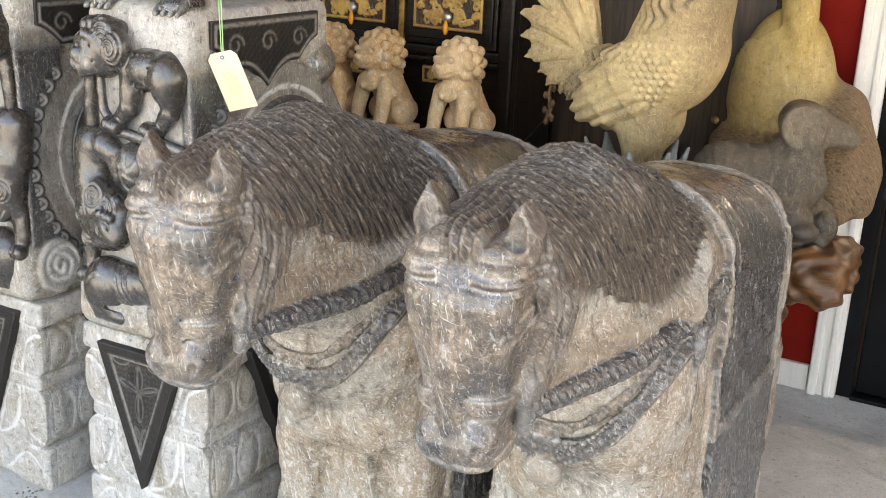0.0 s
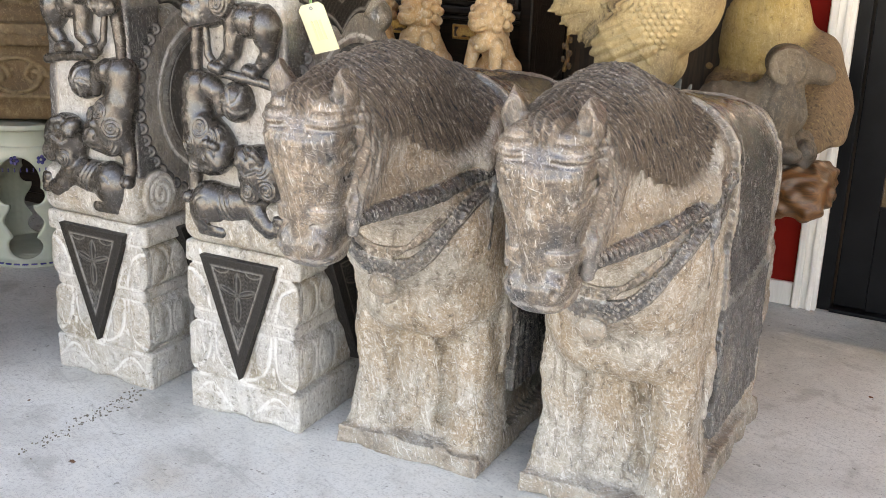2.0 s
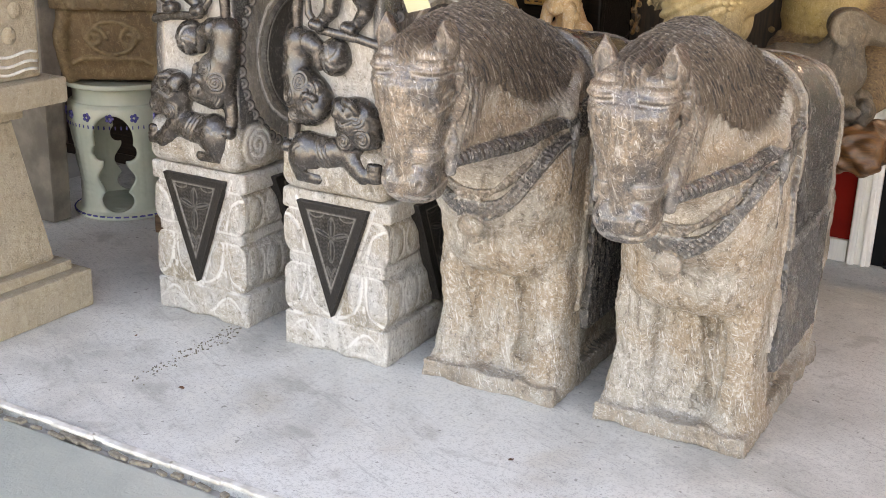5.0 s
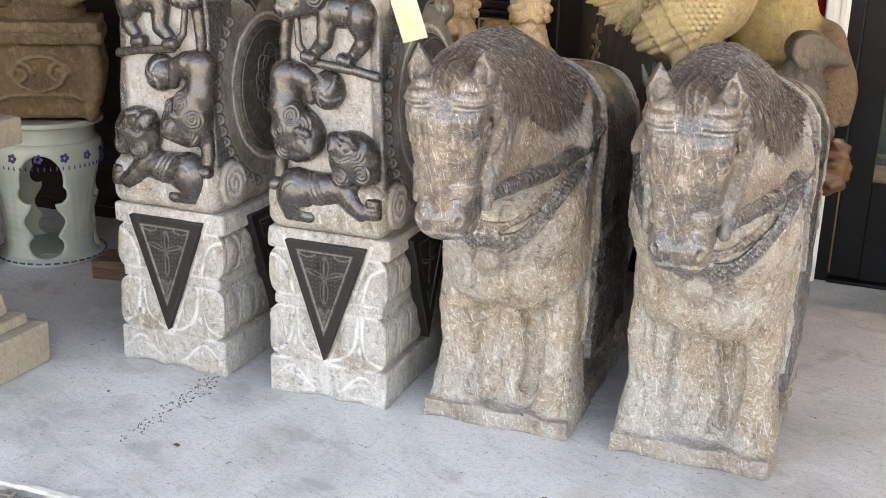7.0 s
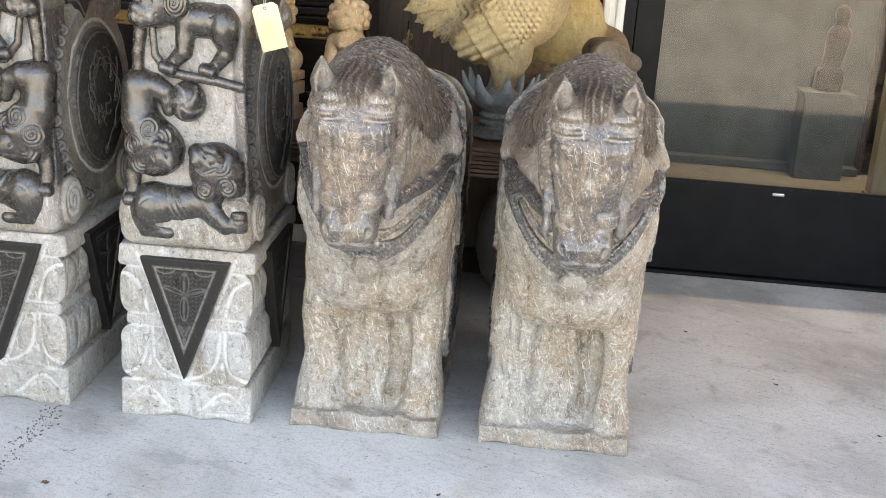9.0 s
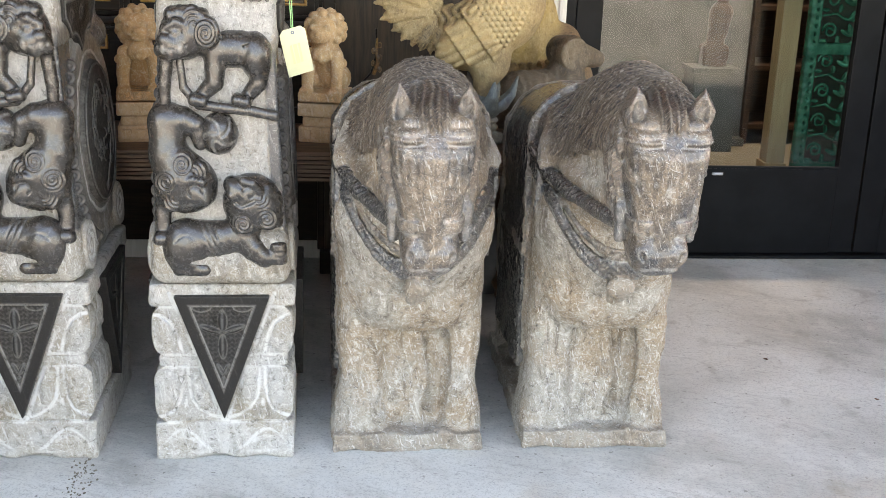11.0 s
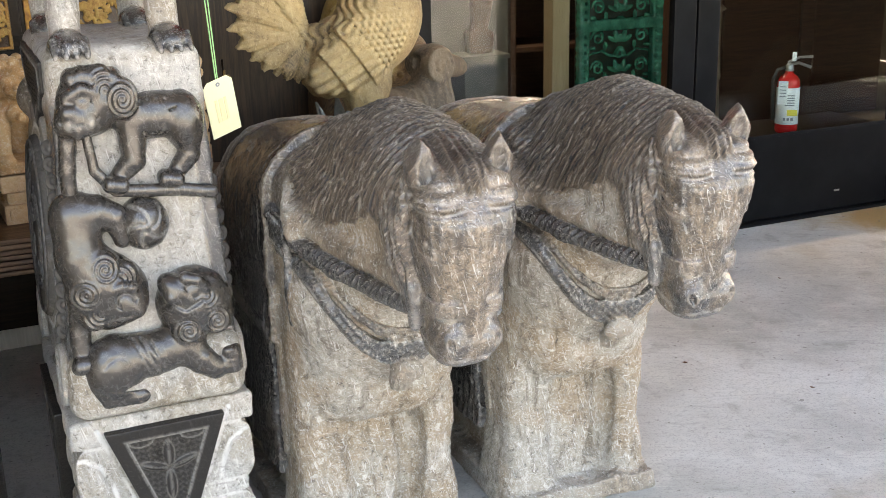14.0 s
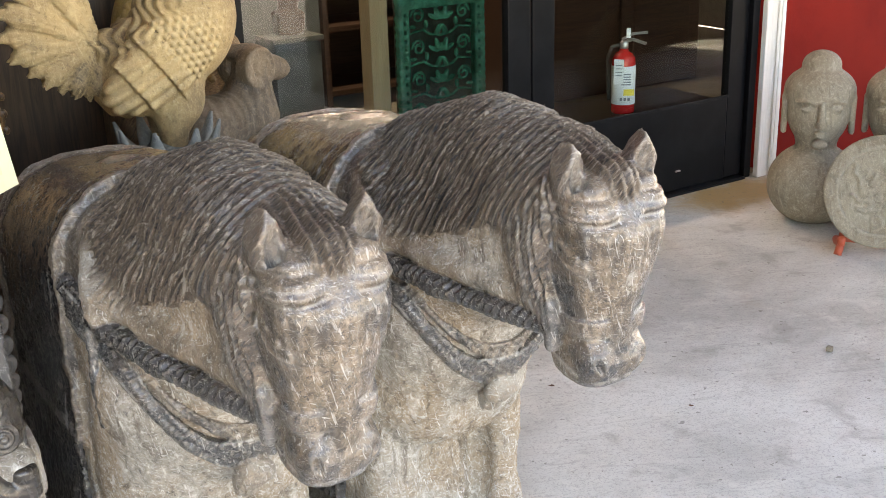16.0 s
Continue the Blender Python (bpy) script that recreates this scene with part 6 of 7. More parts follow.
st = thing("garden_stool", (-3.45, 2.66, 0), "pale green glazed ceramic garden stool with blue flowers", "stool", "", "", 8)
link("barrel", solid("stool_barrel", stool, (-0.25, -0.25, -0.02), (0.25, 0.25, 0.56), 0.0046), CELADON, st)
bm = bmesh.new()
for j in range(5):
    t = j * 2 * math.pi / 5
    bmesh.ops.create_icosphere(bm, subdivisions=1, radius=1, matrix=pose(0, 0.011 * math.cos(t), 0.011 * math.sin(t)) @ Matrix.Diagonal((0.006, 0.008, 0.008, 1)))
flower = part("painted_flower", bm, BLUE, st, "blue painted flower", True)
for k in range(14):
    a = k * 2 * math.pi / 14 + 0.2
    f = flower if k == 0 else link("painted_flower", flower.data, None, st, "blue painted flower")
    f.matrix_basis = pose(0.2135 * math.cos(a), 0.2135 * math.sin(a), 0.408, 0, 0, math.degrees(a))
bm = bmesh.new()
for k in range(60):
    a = k * 2 * math.pi / 60
    box((0.006, 0.004, 0.013), (0.2125 * math.cos(a), 0.2125 * math.sin(a), 0.372), 0, bm, math.degrees(a))
part("shoulder_border", bm, BLUE, st, "blue painted dashes")
bm = bmesh.new()
for k in range(40):
    a = k * 2 * math.pi / 40
    box((0.006, 0.022, 0.005), (0.2063 * math.cos(a), 0.2063 * math.sin(a), 0.015), 0, bm, math.degrees(a))
part("foot_border", bm, BLUE, st, "blue painted dashes")
st.scale = (1.04, 1.04, 1.078)


def urn(P):
    S = Solid(P)
    Q = np.abs(P)
    Q[:, 2] = P[:, 2]
    x, y, z = P[:, 0], P[:, 1], P[:, 2]
    S.add(rbox(P, (0, 0, 0.19), (0.205, 0.17, 0.125), 0.035), 0.01, (0.1, 0, 0))
    S.add(rbox(P, (0, 0, 0.325), (0.235, 0.20, 0.022), 0.008), 0.008, (0.2, 0, 0.1))
    S.add(rbox(P, (0, 0, 0.365), (0.225, 0.19, 0.020), 0.008), 0.006, (0.1, 0, 0.15))
    S.add(rbox(P, (0, 0, 0.045), (0.20, 0.165, 0.030), 0.02), 0.02, (0.1, 0, 0))
    S.add(chain(Q, ((0.185, 0.150, 0.30), (0.205, 0.168, 0.17), (0.18, 0.145, 0.03)), 0.035, 0.030), 0.01, (0.1, 0, 0.2))
    S.add(ell(Q, (0.205, 0.17, 0.20), (0.03, 0.03, 0.035)), 0.01, (0.1, 0, 0.2))
    # panels with raised curls
    for s in (-1, 1):
        for cx in (-0.07, 0.07):
            a = np.linspace(0, 8, 18)
            S.add(chain(P, [(cx + (0.045 - 0.004 * t) * math.cos(t), s * 0.172, 0.19 + (0.045 - 0.004 * t) * math.sin(t)) for t in a], 0.009), 0.006, (0.1, 0, 0.3))
            S.add(chain(P, [(s * 0.207, cx + (0.045 - 0.004 * t) * math.cos(t), 0.19 + (0.045 - 0.004 * t) * math.sin(t)) for t in a], 0.009), 0.006, (0.1, 0, 0.3))
    for k in range(2):
        D = P if k == 0 else P[:, (1, 0, 2)]
        G = np.abs(D)
        G[:, 2] = D[:, 2]
        at = 0.174 if k == 0 else 0.209
        oval = [(0.095 * math.cos(t), at, 0.19 + 0.066 * math.sin(t)) for t in np.linspace(0, math.pi / 2, 9)] + [(0.0, at, 0.256)]
        S.add(chain(G, oval, 0.008), 0.004, (0.1, 0, 0.35))
        S.add(chain(G, [(p[0], p[1], 0.38 - p[2]) for p in oval], 0.008), 0.004, (0.1, 0, 0.35))
        S.add(chain(G, ((0.0, at - 0.004, 0.110), (0.12, at, 0.108), (0.155, at, 0.085)), 0.009, 0.007), 0.006, (0.1, 0, 0.3))
    S.d += 0.004 * np.sin(x * 130 + 2 * wave(P, 40)) * np.sin(y * 130) * (np.abs(z - 0.325) < 0.022) + 0.002 * wave(P, 150, 3.0)
    # lid with a reclining beast
    S.add(ell(P, (0, 0, 0.41), (0.17, 0.14, 0.07)), 0.02, (0.2, 0, 0))
    S.add(ell(P, (0.05, -0.03, 0.49), (0.12, 0.08, 0.075)), 0.02, (0.15, 0, 0))
    S.add(ell(P, (0.10, -0.06, 0.56), (0.07, 0.06, 0.06)), 0.02, (0.15, 0, 0.2))
    for i in range(8):
        S.add(ell(P, (-0.12 + 0.04 * i, -0.10 + 0.02 * (i % 2), 0.46 + 0.02 * (i % 3)), (0.03, 0.03, 0.03)), 0.01, (0.2, 0, 0.2))
    S.d += wave(P, 60) * 0.002
    return S


un = link("incense_urn", solid("incense_urn", urn, (-0.28, -0.24, -0.01), (0.28, 0.24, 0.65), 0.0058), URNCLAY)
un.matrix_world = pose(-3.43, 2.66, 0.574, 0, 0, 34)
tagged(un, "square brown glazed incense urn on the ceramic stool", "urn")

# Added dark mass that keeps the background behind the stool dark.
dc = thing("dark_cabinet", (-3.68, 3.42, 0), "tall dark backdrop added against the red wall, built like a cabinet", "cabinet")
part("body", box((1.40, 0.5, 1.9), (0, 0.03, 0.97), 0.008), LACQUER, dc)
for sx in (-0.34, 0.34):
    part("door", box((0.65, 0.024, 1.7), (sx, -0.232, 1.0), 0.006), LACQUER, dc)
part("plinth", box((1.43, 0.52, 0.05), (0, 0.03, 0.025), 0.004), LACQUER, dc)
structure("post", box((0.22, 0.10, 2.9), (-3.625, 2.36, 1.45), 0.012), GREYPOST, "weathered grey square post", "post")


blk = thing("wood_block", (-3.05, 2.55, 0), "short brown wooden block on the concrete beside the stool", "block", "", "", 12)
part("block", box((0.13, 0.16, 0.075), (0, 0, 0.0375), 0.006), PLANK, blk)


def tapered(a, b, z0, z1, bm=None):
    """A square block whose half width goes from a to b."""
    out = bm or bmesh.new()
    lo = [out.verts.new((sx * a, sy * a, z0)) for sx, sy in ((-1, -1), (1, -1), (1, 1), (-1, 1))]
    hi = [out.verts.new((sx * b, sy * b, z1)) for sx, sy in ((-1, -1), (1, -1), (1, 1), (-1, 1))]
    out.faces.new(lo[::-1])
    out.faces.new(hi)
    for i in range(4):
        out.faces.new((lo[i], lo[(i + 1) % 4], hi[(i + 1) % 4], hi[i]))
    bmesh.ops.bevel(out, geom=out.edges[:], offset=0.01, segments=2, affect="EDGES")
    return out


lan = thing("stone_lantern", (-3.085, 1.372, 0), "pale sandstone garden lantern on a stepped base", "lantern")
part("base_slab", box((0.75, 0.75, 0.135), (0, 0, 0.0675), 0.012), LANTERN, lan)
part("base_step", box((0.66, 0.66, 0.035), (0, 0, 0.1525), 0.008), LANTERN, lan)
part("shaft", tapered(0.295, 0.225, 0.17, 0.655), LANTERN, lan)
part("neck", box((0.50, 0.50, 0.05), (0, 0, 0.68), 0.01), LANTERN, lan)
part("cap_slab", box((0.70, 0.70, 0.085), (0, 0, 0.7475), 0.012), LANTERN, lan)
bx = part("fire_box", box((0.59, 0.59, 0.45), (0, 0, 1.015), 0.012), LANTERN, lan)
bm = bmesh.new()
bmesh.ops.create_uvsphere(bm, u_segments=10, v_segments=6, radius=1, matrix=Matrix.Diagonal((0.012, 0.028, 0.028, 1)))
pebble = part("raised_pebble", bm, LANTERN, bx, "", True)
spots = [(k, i, j) for k in range(4) for i in range(4) for j in range(5)]
for n, (k, i, j) in enumerate(spots):
    p = pebble if n == 0 else link("raised_pebble", pebble.data, None, bx)
    p.matrix_basis = pose(0, 0, 0, 0, 0, 90 * k) @ pose(0.296, -0.21 + 0.13 * i + 0.03 * (j % 2), 0.93 + 0.075 * j)
bm = bmesh.new()
for k in range(4):
    for zz in (0.815, 0.84, 0.87):
        tube([pose(0, 0, 0, 0, 0, 90 * k) @ Vector((0.297, -0.28 + 0.56 * i / 24, zz + 0.006 * math.sin(i * 0.9))) for i in range(25)], 0.005, bm, 5)
part("wavy_border", bm, CHALK, bx, "", True)

# ---- the right-hand corner: heads on jars, plate on a stand ----
def bust(P):
    S, Q = Solid(P), flip(P)
    L = (0.05, 0, 0)
    S.add(ell(P, (0, 0, 0.165), (0.192, 0.192, 0.178)), 0.02, L)
    S.cut(P[:, 2], 0.01)
    S.add(disc(P, (0, 0, 0.335), 0.085, 0.035, 2, 0.01), 0.012, (0.15, 0, 0))
    S.add(ell(P, (0, -0.005, 0.49), (0.128, 0.138, 0.165)), 0.02, L)
    S.add(ell(P, (0, 0.01, 0.57), (0.146, 0.152, 0.105)), 0.012, (0.15, 0, 0))
    S.add(ell(P, (0, 0.015, 0.675), (0.080, 0.080, 0.062)), 0.012, (0.15, 0, 0))
    S.add(chain(P, ((0, -0.150, 0.535), (0, -0.166, 0.475), (0, -0.160, 0.455)), 0.012, 0.020), 0.015, L)
    S.add(ell(Q, (0.016, -0.152, 0.452), (0.012, 0.012, 0.009)), 0.005, L)
    S.add(chain(Q, ((0.022, -0.140, 0.535), (0.06, -0.134, 0.552), (0.098, -0.10, 0.54)), 0.007), 0.008, L)
    S.add(ell(Q, (0.055, -0.124, 0.515), (0.032, 0.016, 0.015)), 0.006, L)
    S.cut(chain(Q, ((0.026, -0.142, 0.509), (0.055, -0.142, 0.504), (0.085, -0.122, 0.509)), 0.0032), 0.003)
    S.add(ell(P, (0, -0.140, 0.418), (0.030, 0.014, 0.008)), 0.004, L)
    S.add(ell(P, (0, -0.137, 0.404), (0.024, 0.014, 0.008)), 0.004, L)
    S.cut(chain(Q, ((0, -0.152, 0.411), (0.03, -0.142, 0.412)), 0.003), 0.003)
    S.add(ell(P, (0, -0.122, 0.365), (0.036, 0.026, 0.020)), 0.012, L)
    S.add(rbox(Q, (0.138, 0.005, 0.47), (0.012, 0.026, 0.085), 0.010), 0.008, L)
    return S


bust_me = solid("head_on_jar", bust, (-0.22, -0.22, -0.03), (0.22, 0.22, 0.76), 0.0065)
b1 = link("head_statue", bust_me, GREYSTONE)
b1.matrix_world = pose(1.965, 3.15, 0.0, 0, 0, -46)
tagged(b1, "grey stone carved head on a round jar body, eyes closed", "statue", "stone heads")
copy_thing(b1, pose(2.195, 2.915, 0.0, 0, 0, -62))

pl = thing("carved_plate", (1.81, 2.69, 0), "round grey stone plate with carved relief, on a red stand", "plate", "", "", -50)


def plate(P):
    S = Solid(P)
    x, y, z = P[:, 0], P[:, 1], P[:, 2]
    r = np.sqrt(x * x + z * z)
    S.add(disc(P, (0, 0, 0), 0.222, 0.016, 1, 0.008), 0.004, (0.3, 0, 0))
    S.cut(disc(P, (0, -0.02, 0), 0.168, 0.012, 1, 0.004), 0.004)
    S.add(np.maximum(np.abs(r - 0.172) - 0.005, np.abs(y + 0.010) - 0.012), 0.003, (0.2, 0, 0.2))
    a = np.arctan2(z, x)
    S.d -= np.where((r > 0.18) & (r < 0.214) & (y < 0), 0.004 * np.abs(np.sin(a * 22) * np.sin(r * 150)), 0)
    rg = random.Random(2)
    for i in range(16):
        t, rr = rg.uniform(0, 6.28), rg.uniform(0.02, 0.12)
        c = (rr * math.cos(t), rr * math.sin(t))
        S.add(chain(P, [(c[0] + 0.035 * (1 - k / 9) * math.cos(k + t), -0.010, c[1] + 0.035 * (1 - k / 9) * math.sin(k + t)) for k in range(7)], 0.009, 0.004), 0.005, (0.25, 0, 0.1))
    return S


pp = link("disc", solid("plate_disc", plate, (-0.25, -0.04, -0.25), (0.25, 0.04, 0.25), 0.0055), GREYSTONE, pl)
pp.matrix_basis = pose(0, 0.0, 0.262, -14, 0, 0)
for sx in (-1, 1):
    bm = tube([(sx * 0.14, -0.085, 0.085), (sx * 0.14, -0.055, 0.055), (sx * 0.145, -0.02, 0.050), (sx * 0.15, 0.05, 0.03), (sx * 0.15, 0.12, 0.018)], 0.016, None, 8)
    tube([(sx * 0.14, -0.055, 0.055), (sx * 0.15, -0.075, 0.016)], 0.016, bm, 8)
    tube([(sx * 0.14, 0.03, 0.035), (sx * 0.10, 0.10, 0.20), (sx * 0.09, 0.115, 0.26)], 0.012, bm, 8)
    part("stand_foot", bm, REDWOOD, pl, "red stained wooden stand", True)
part("stand_bar", box((0.30, 0.022, 0.022), (0, 0.07, 0.035), 0.005), REDWOOD, pl)


# ---- seen through the glass ----
def fret(P):
    """A pierced green panel with scrolls, in the plane y = 0."""
    S = Solid(P)
    x, y, z = P[:, 0], P[:, 1], P[:, 2]
    sl = lambda d, w: np.maximum(d, np.abs(y) - w)
    for xx, w in ((-0.27, 0.020), (-0.232, 0.012), (0.27, 0.020), (0.232, 0.012)):
        S.add(rbox(P, (xx, 0, 0.8), (w, 0.028, 0.8), 0.006), 0.004)
    for zz in (0.03, 0.75, 1.5):
        S.add(rbox(P, (0, 0, zz), (0.28, 0.028, 0.035), 0.006), 0.004)
    Q = flip(P)
    for z0 in (0.10, 0.28, 0.46, 0.64, 0.82, 1.00, 1.18, 1.36):
        R = Q.copy()
        R[:, 2] -= z0
        for k in range(4):
            t = 0.5 + k * 0.75
            L = about(R, (0.045 * math.cos(t) + 0.012, -0.004, 0.045 * math.sin(t)), 0, -math.degrees(t), 0)
            S.add(ell(L, (0, 0, 0), (0.040, 0.018, 0.015)), 0.004)
        L = about(R, (0.022, -0.006, -0.055), 0, 62, 0)
        S.add(ell(L, (0, 0, 0), (0.038, 0.018, 0.015)), 0.004)
        S.add(chain(R, [(0.150 + (0.048 - 0.004 * t) * math.cos(t), 0, 0.035 + (0.048 - 0.004 * t) * math.sin(t)) for t in np.linspace(0, 9, 16)], 0.009), 0.005)
        S.add(chain(R, ((0.0, 0, -0.085), (0.07, 0, -0.075), (0.12, 0, -0.045), (0.205, 0, -0.06)), 0.010, 0.008), 0.005)
        S.add(ell(R, (0.190, -0.004, -0.025), (0.026, 0.016, 0.012)), 0.004)
        S.add(ell(R, (0.100, -0.004, -0.015), (0.014, 0.016, 0.026)), 0.004)
    S.d += 0.003 * np.sin(z * 130) * (np.abs(np.abs(x) - 0.27) < 0.03)
    return S


fret_me = solid("fret_panel", fret, (-0.31, -0.05, -0.02), (0.31, 0.05, 1.6), 0.0085)
f1 = thing("green_panel", (1.60, 5.50, 0.012), "green glazed pierced carved panel standing in the shop", "panel")
link("fretwork", fret_me, JADE, f1)
# Added dark sheet so the openings of the fretwork read dark.
part("backing", box((0.56, 0.012, 1.58), (0, 0.045, 0.79), 0.002), plain("dark_green_backing", (0.008, 0.028, 0.02), (0.012, 0.04, 0.028), 0.4), f1, "dark green sheet added behind the fretwork gaps")
ct = thing("price_tag", (1.66, 5.45, 0.98), "small pale paper tag on the green panel", "price tag", "", "", 0)
part("card", box((0.045, 0.0015, 0.10), (0, 0, 0.0), 0, None, 0), PAPER, ct)
sp = thing("shop_post", (1.235, 5.62, -0.004), "pale raw wooden post inside the shop", "post")
part("upright", box((0.115, 0.115, 2.9), (0, 0, 1.45), 0.006), POSTWOOD, sp)
part("foot_block", box((0.14, 0.14, 0.05), (0, 0, 0.027), 0.005), POSTWOOD, sp)

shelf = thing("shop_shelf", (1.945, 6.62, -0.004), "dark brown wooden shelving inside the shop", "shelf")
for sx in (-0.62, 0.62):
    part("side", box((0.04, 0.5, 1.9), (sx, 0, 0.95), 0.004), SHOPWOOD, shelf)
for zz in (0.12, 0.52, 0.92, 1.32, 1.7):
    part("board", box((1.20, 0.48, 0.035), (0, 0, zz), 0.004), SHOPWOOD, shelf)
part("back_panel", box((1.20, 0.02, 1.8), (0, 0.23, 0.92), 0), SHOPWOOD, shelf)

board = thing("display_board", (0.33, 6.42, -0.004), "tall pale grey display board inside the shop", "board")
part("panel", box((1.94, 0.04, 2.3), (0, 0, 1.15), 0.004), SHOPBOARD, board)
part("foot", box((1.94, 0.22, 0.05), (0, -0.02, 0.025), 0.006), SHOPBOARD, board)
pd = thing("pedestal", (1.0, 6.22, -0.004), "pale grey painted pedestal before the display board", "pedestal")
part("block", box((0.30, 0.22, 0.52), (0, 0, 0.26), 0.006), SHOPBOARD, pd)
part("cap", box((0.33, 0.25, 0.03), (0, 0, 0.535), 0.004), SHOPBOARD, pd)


def small_figure(P):
    S = Solid(P)
    S.add(rbox(P, (0, 0, 0.07), (0.085, 0.06, 0.07), 0.02), 0.02, (0.6, 0, 0))
    S.add(cap(P, (0.0, 0, 0.12), (0.025, 0, 0.34), 0.055, 0.075), 0.03, (0.6, 0, 0))
    S.add(ell(P, (0.03, 0, 0.47), (0.05, 0.05, 0.065)), 0.03, (0.6, 0, 0))
    S.d += wave(P, 45) * 0.006
    return S


fg = link("small_statue", solid("small_statue", small_figure, (-0.12, -0.12, -0.02), (0.14, 0.12, 0.56), 0.012), SHOPWOOD)
fg.matrix_world = pose(1.0, 6.22, 0.549)
tagged(fg, "small dark carved statue on a grey pedestal", "statue")

cabn = thing("shop_cabinet", (3.1, 6.0, -0.004), "dark brown wooden cabinet inside the shop", "cabinet")
part("body", box((1.5, 0.6, 1.5), (0, 0, 0.75), 0.01), SHOPWOOD, cabn)
for sx in (-0.37, 0.37):
    dd = part("door", box((0.70, 0.025, 1.3), (sx, -0.313, 0.75), 0.006), SHOPWOOD, cabn)
    part("panel", box((0.50, 0.012, 1.05), (sx, -0.329, 0.75), 0.006), SHOPWOOD, dd)

pil = thing("stone_column", (2.30, 5.62, -0.004), "pale carved stone column inside the shop", "column")
part("shaft", lathe([(0, 0.0), (0.15, 0.0), (0.15, 0.08), (0.115, 0.10), (0.105, 0.35), (0.115, 0.38), (0.105, 0.41), (0.10, 0.78), (0.13, 0.80), (0.10, 0.83), (0.10, 0.93), (0.17, 0.98), (0.18, 1.03), (0.16, 1.05), (0, 1.05)], 32), GREYSTONE, pil, "", True)
part("ball_finial", lathe([(0, 1.05), (0.07, 1.06), (0.12, 1.12), (0.13, 1.2), (0.09, 1.3), (0, 1.33)], 28), GREYSTONE, pil, "", True)

ext = thing("fire_extinguisher", (1.675, 4.05, -0.004), "red fire extinguisher with white label, standing behind the glass", "extinguisher", "", "", -35)
bk = thing("low_plinth", (1.66, 4.13, -0.004), "low dark wooden plinth behind the glass", "plinth")
part("box", box((0.9, 0.42, 0.345), (0.1, 0, 0.1725), 0.006), LACQUER, bk)
part("top_board", box((0.94, 0.45, 0.02), (0.1, 0, 0.356), 0.004), LACQUER, bk)
ext.location.z = 0.362
part("cylinder", lathe([(0, 0.0), (0.05, 0.0), (0.054, 0.006), (0.055, 0.02), (0.055, 0.235), (0.052, 0.258), (0.040, 0.278), (0.022, 0.290), (0.018, 0.305), (0, 0.305)], 32), REDPAINT, ext, "", True)
wr = lathe([(0.0556, 0.045), (0.0562, 0.046), (0.0562, 0.225), (0.0556, 0.226)], 32)
lb = part("label_wrap", wr, LABEL, ext, "pale printed label wrap", True)
part("yellow_band", box((0.05, 0.004, 0.03), (0.02, -0.0545, 0.105), 0.001), YELLOW, lb)
bm = bmesh.new()
for i in range(5):
    box((0.045, 0.003, 0.005), (0.006, -0.0555, 0.19 - 0.012 * i), 0, bm)
for i in range(3):
    box((0.012, 0.003, 0.014), (-0.016 + 0.018 * i, -0.0555, 0.073), 0, bm)
part("print_bars", bm, INK, lb)
bm = box((0.046, 0.0015, 0.115), (-0.030, -0.062, 0.205), 0, None, -14)
hg = part("inspection_card", bm, LABEL, ext, "white inspection card")
bm = bmesh.new()
for i in range(4):
    box((0.030, 0.001, 0.004), (-0.030, -0.0635, 0.235 - 0.016 * i), 0, bm, -14)
part("print_bars", bm, INK, hg)
part("valve", lathe([(0.016, 0.300), (0.020, 0.305), (0.020, 0.33), (0.012, 0.34), (0, 0.342)], 16), STEEL, ext, "steel valve", True)
part("carry_handle", tube([(0.0, 0, 0.335), (0.04, -0.01, 0.345), (0.10, -0.02, 0.325)], 0.008, None, 6), STEEL, ext, "steel carry handle")
part("squeeze_lever", tube([(-0.01, 0, 0.345), (0.04, -0.01, 0.372), (0.105, -0.02, 0.378)], 0.007, None, 6), STEEL, ext, "steel lever")
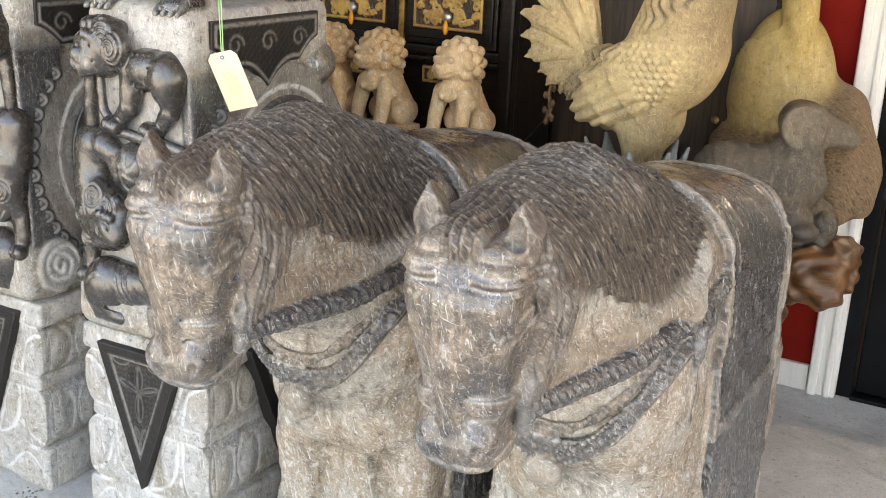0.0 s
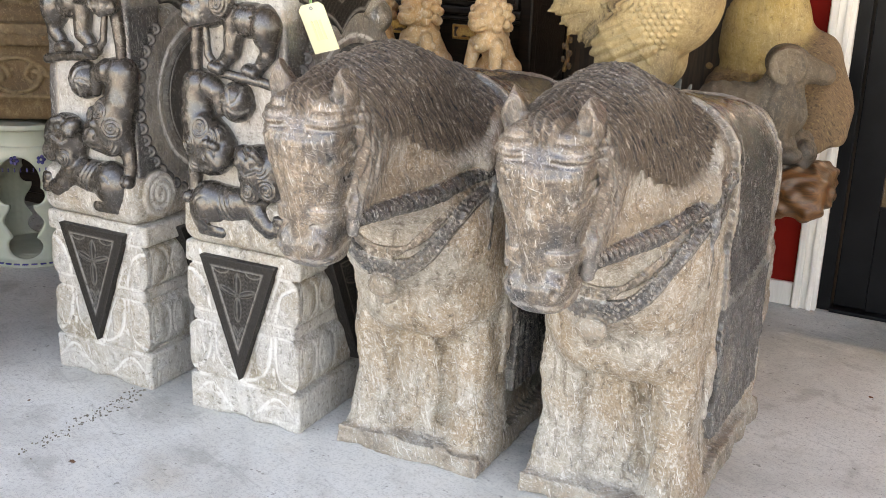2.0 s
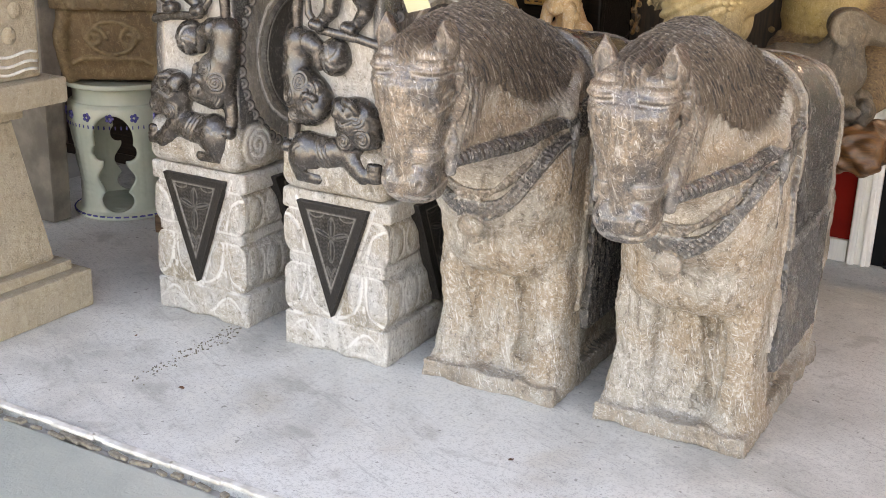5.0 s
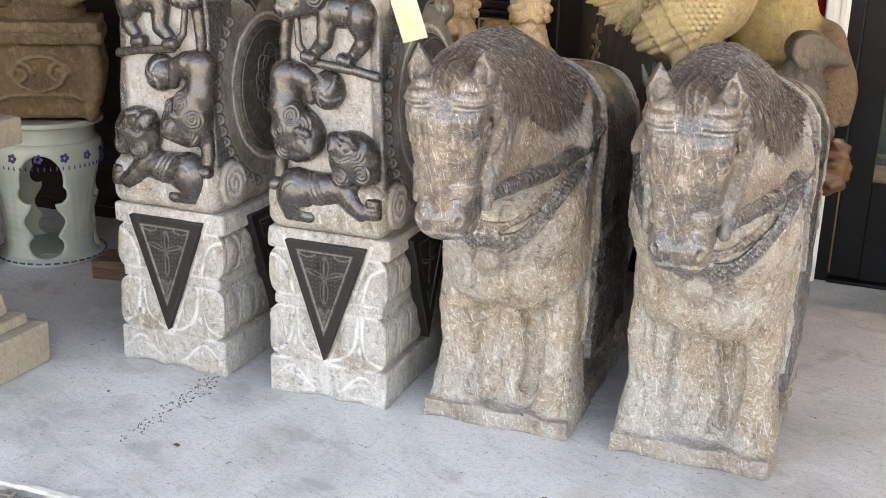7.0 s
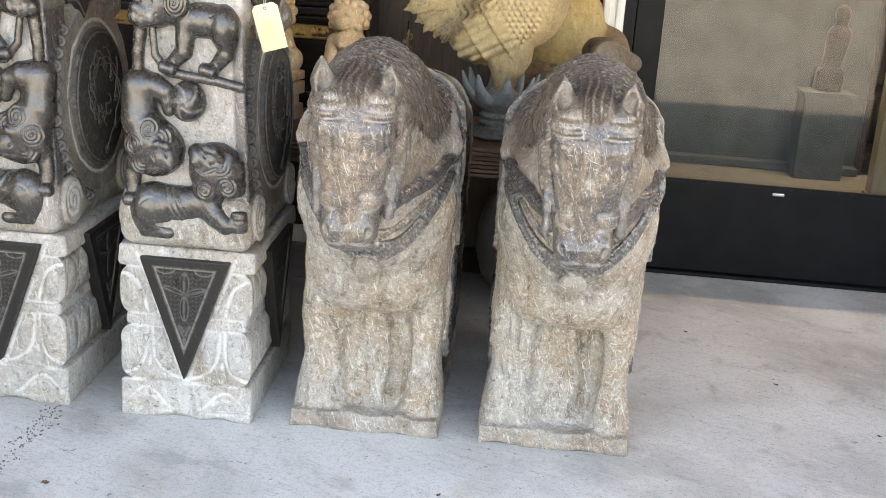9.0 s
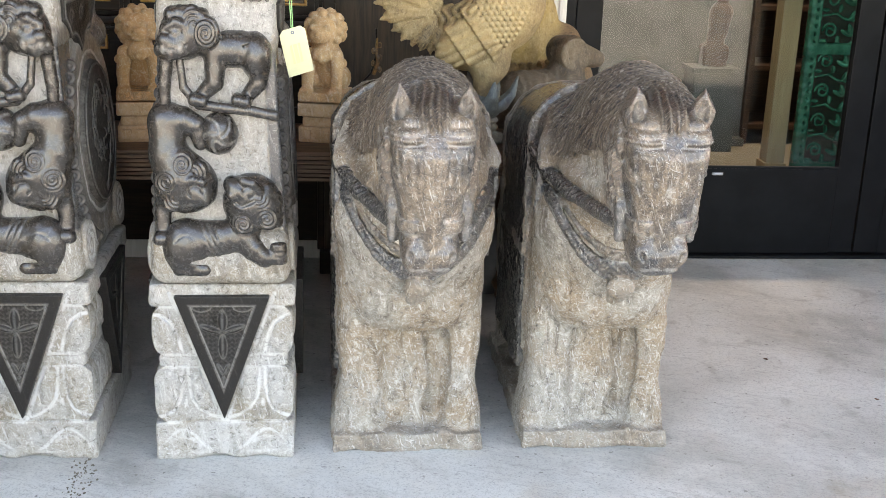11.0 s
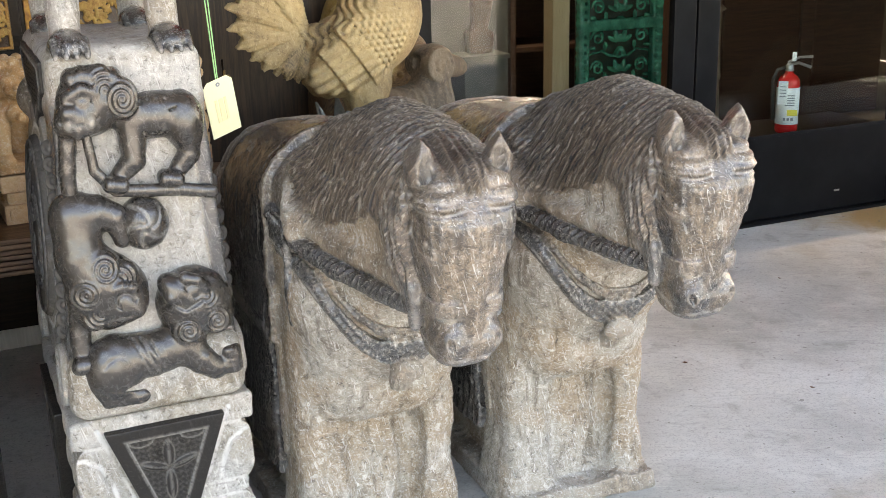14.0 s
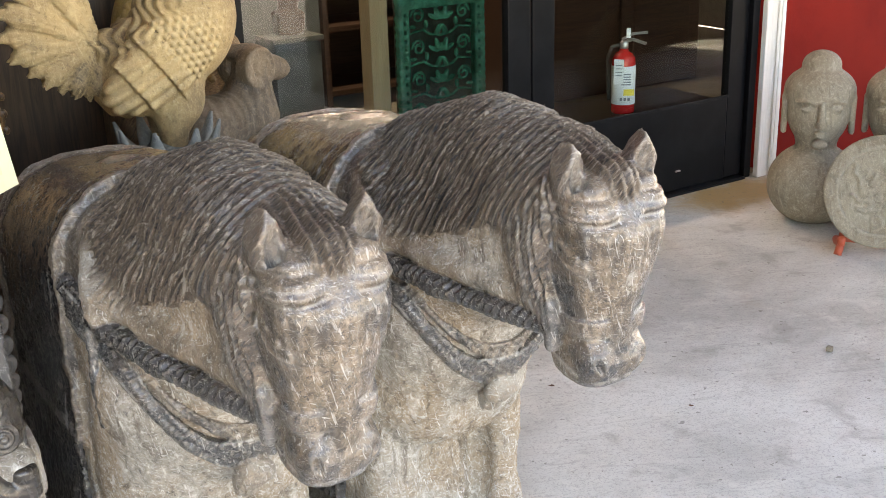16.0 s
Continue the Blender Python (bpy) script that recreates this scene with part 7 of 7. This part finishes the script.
part("pull_tag", box((0.022, 0.003, 0.045), (0.018, -0.014, 0.375), 0.001, None, 20), LABEL, ext, "white seal tag")
part("hose", tube([(-0.018, 0, 0.32), (-0.055, 0, 0.31), (-0.075, 0, 0.26), (-0.072, 0, 0.15), (-0.066, 0, 0.06)], 0.009, None, 8), RUBBER, ext, "black rubber hose", True)

# Assumed fixture for the added shop lamp; it stays out of view.
lamp = thing("ceiling_light", (1.2, 5.7, 2.86), "assumed flat ceiling light inside the shop, out of view", "ceiling light")
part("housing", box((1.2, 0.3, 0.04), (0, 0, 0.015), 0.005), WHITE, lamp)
# Unseen dark mass, invented to darken what the shop glass mirrors.
blocker = thing("display_counter", (5.9, 0.68, 0), "long dark blocker added out of view to darken the door reflections", "counter")
part("top", box((8.8, 0.36, 0.05), (0, 0, 1.225), 0.008), LACQUER, blocker)
part("front", box((8.7, 0.30, 1.2), (0, 0, 0.60), 0.008), LACQUER, blocker)

# ---- litter on the slab ----
rng = random.Random(12)
spots = [(-2.02, 1.41, 0.02), (-2.4, 1.62, 0.014), (-1.02, 1.55, 0.016), (-0.55, 1.47, 0.012), (0.05, 2.55, 0.018), (0.30, 2.2, 0.014), (0.9, 3.1, 0.012), (-0.2, 3.0, 0.02)]
for i, (x, y, r) in enumerate(spots):
    r *= 0.6
    bm = bmesh.new()
    n = 8
    c = bm.verts.new((0, 0, 0.002))
    vs = [bm.verts.new((r * math.cos(2 * math.pi * k / n) * rng.uniform(0.7, 1.2), 0.55 * r * math.sin(2 * math.pi * k / n) * rng.uniform(0.7, 1.2), 0.003 + rng.uniform(0, 0.004))) for k in range(n)]
    for k in range(n):
        bm.faces.new((c, vs[k], vs[(k + 1) % n]))
    lf = part("dry_leaf", bm, LEAF)
    lf.matrix_world = pose(x, y, 0.0, 0, 0, rng.uniform(0, 180))
    tagged(lf, "small dry brown leaf on the concrete", "leaf", "litter on the slab")
bm = box((0.022, 0.02, 0.018), (0, 0, 0.009), 0.005)
pb = tagged(part("pebble", bm, SOIL), "small dark pebble on the concrete", "pebble")
pb.matrix_world = pose(0.935, 2.211, 0, 0, 0, 20)
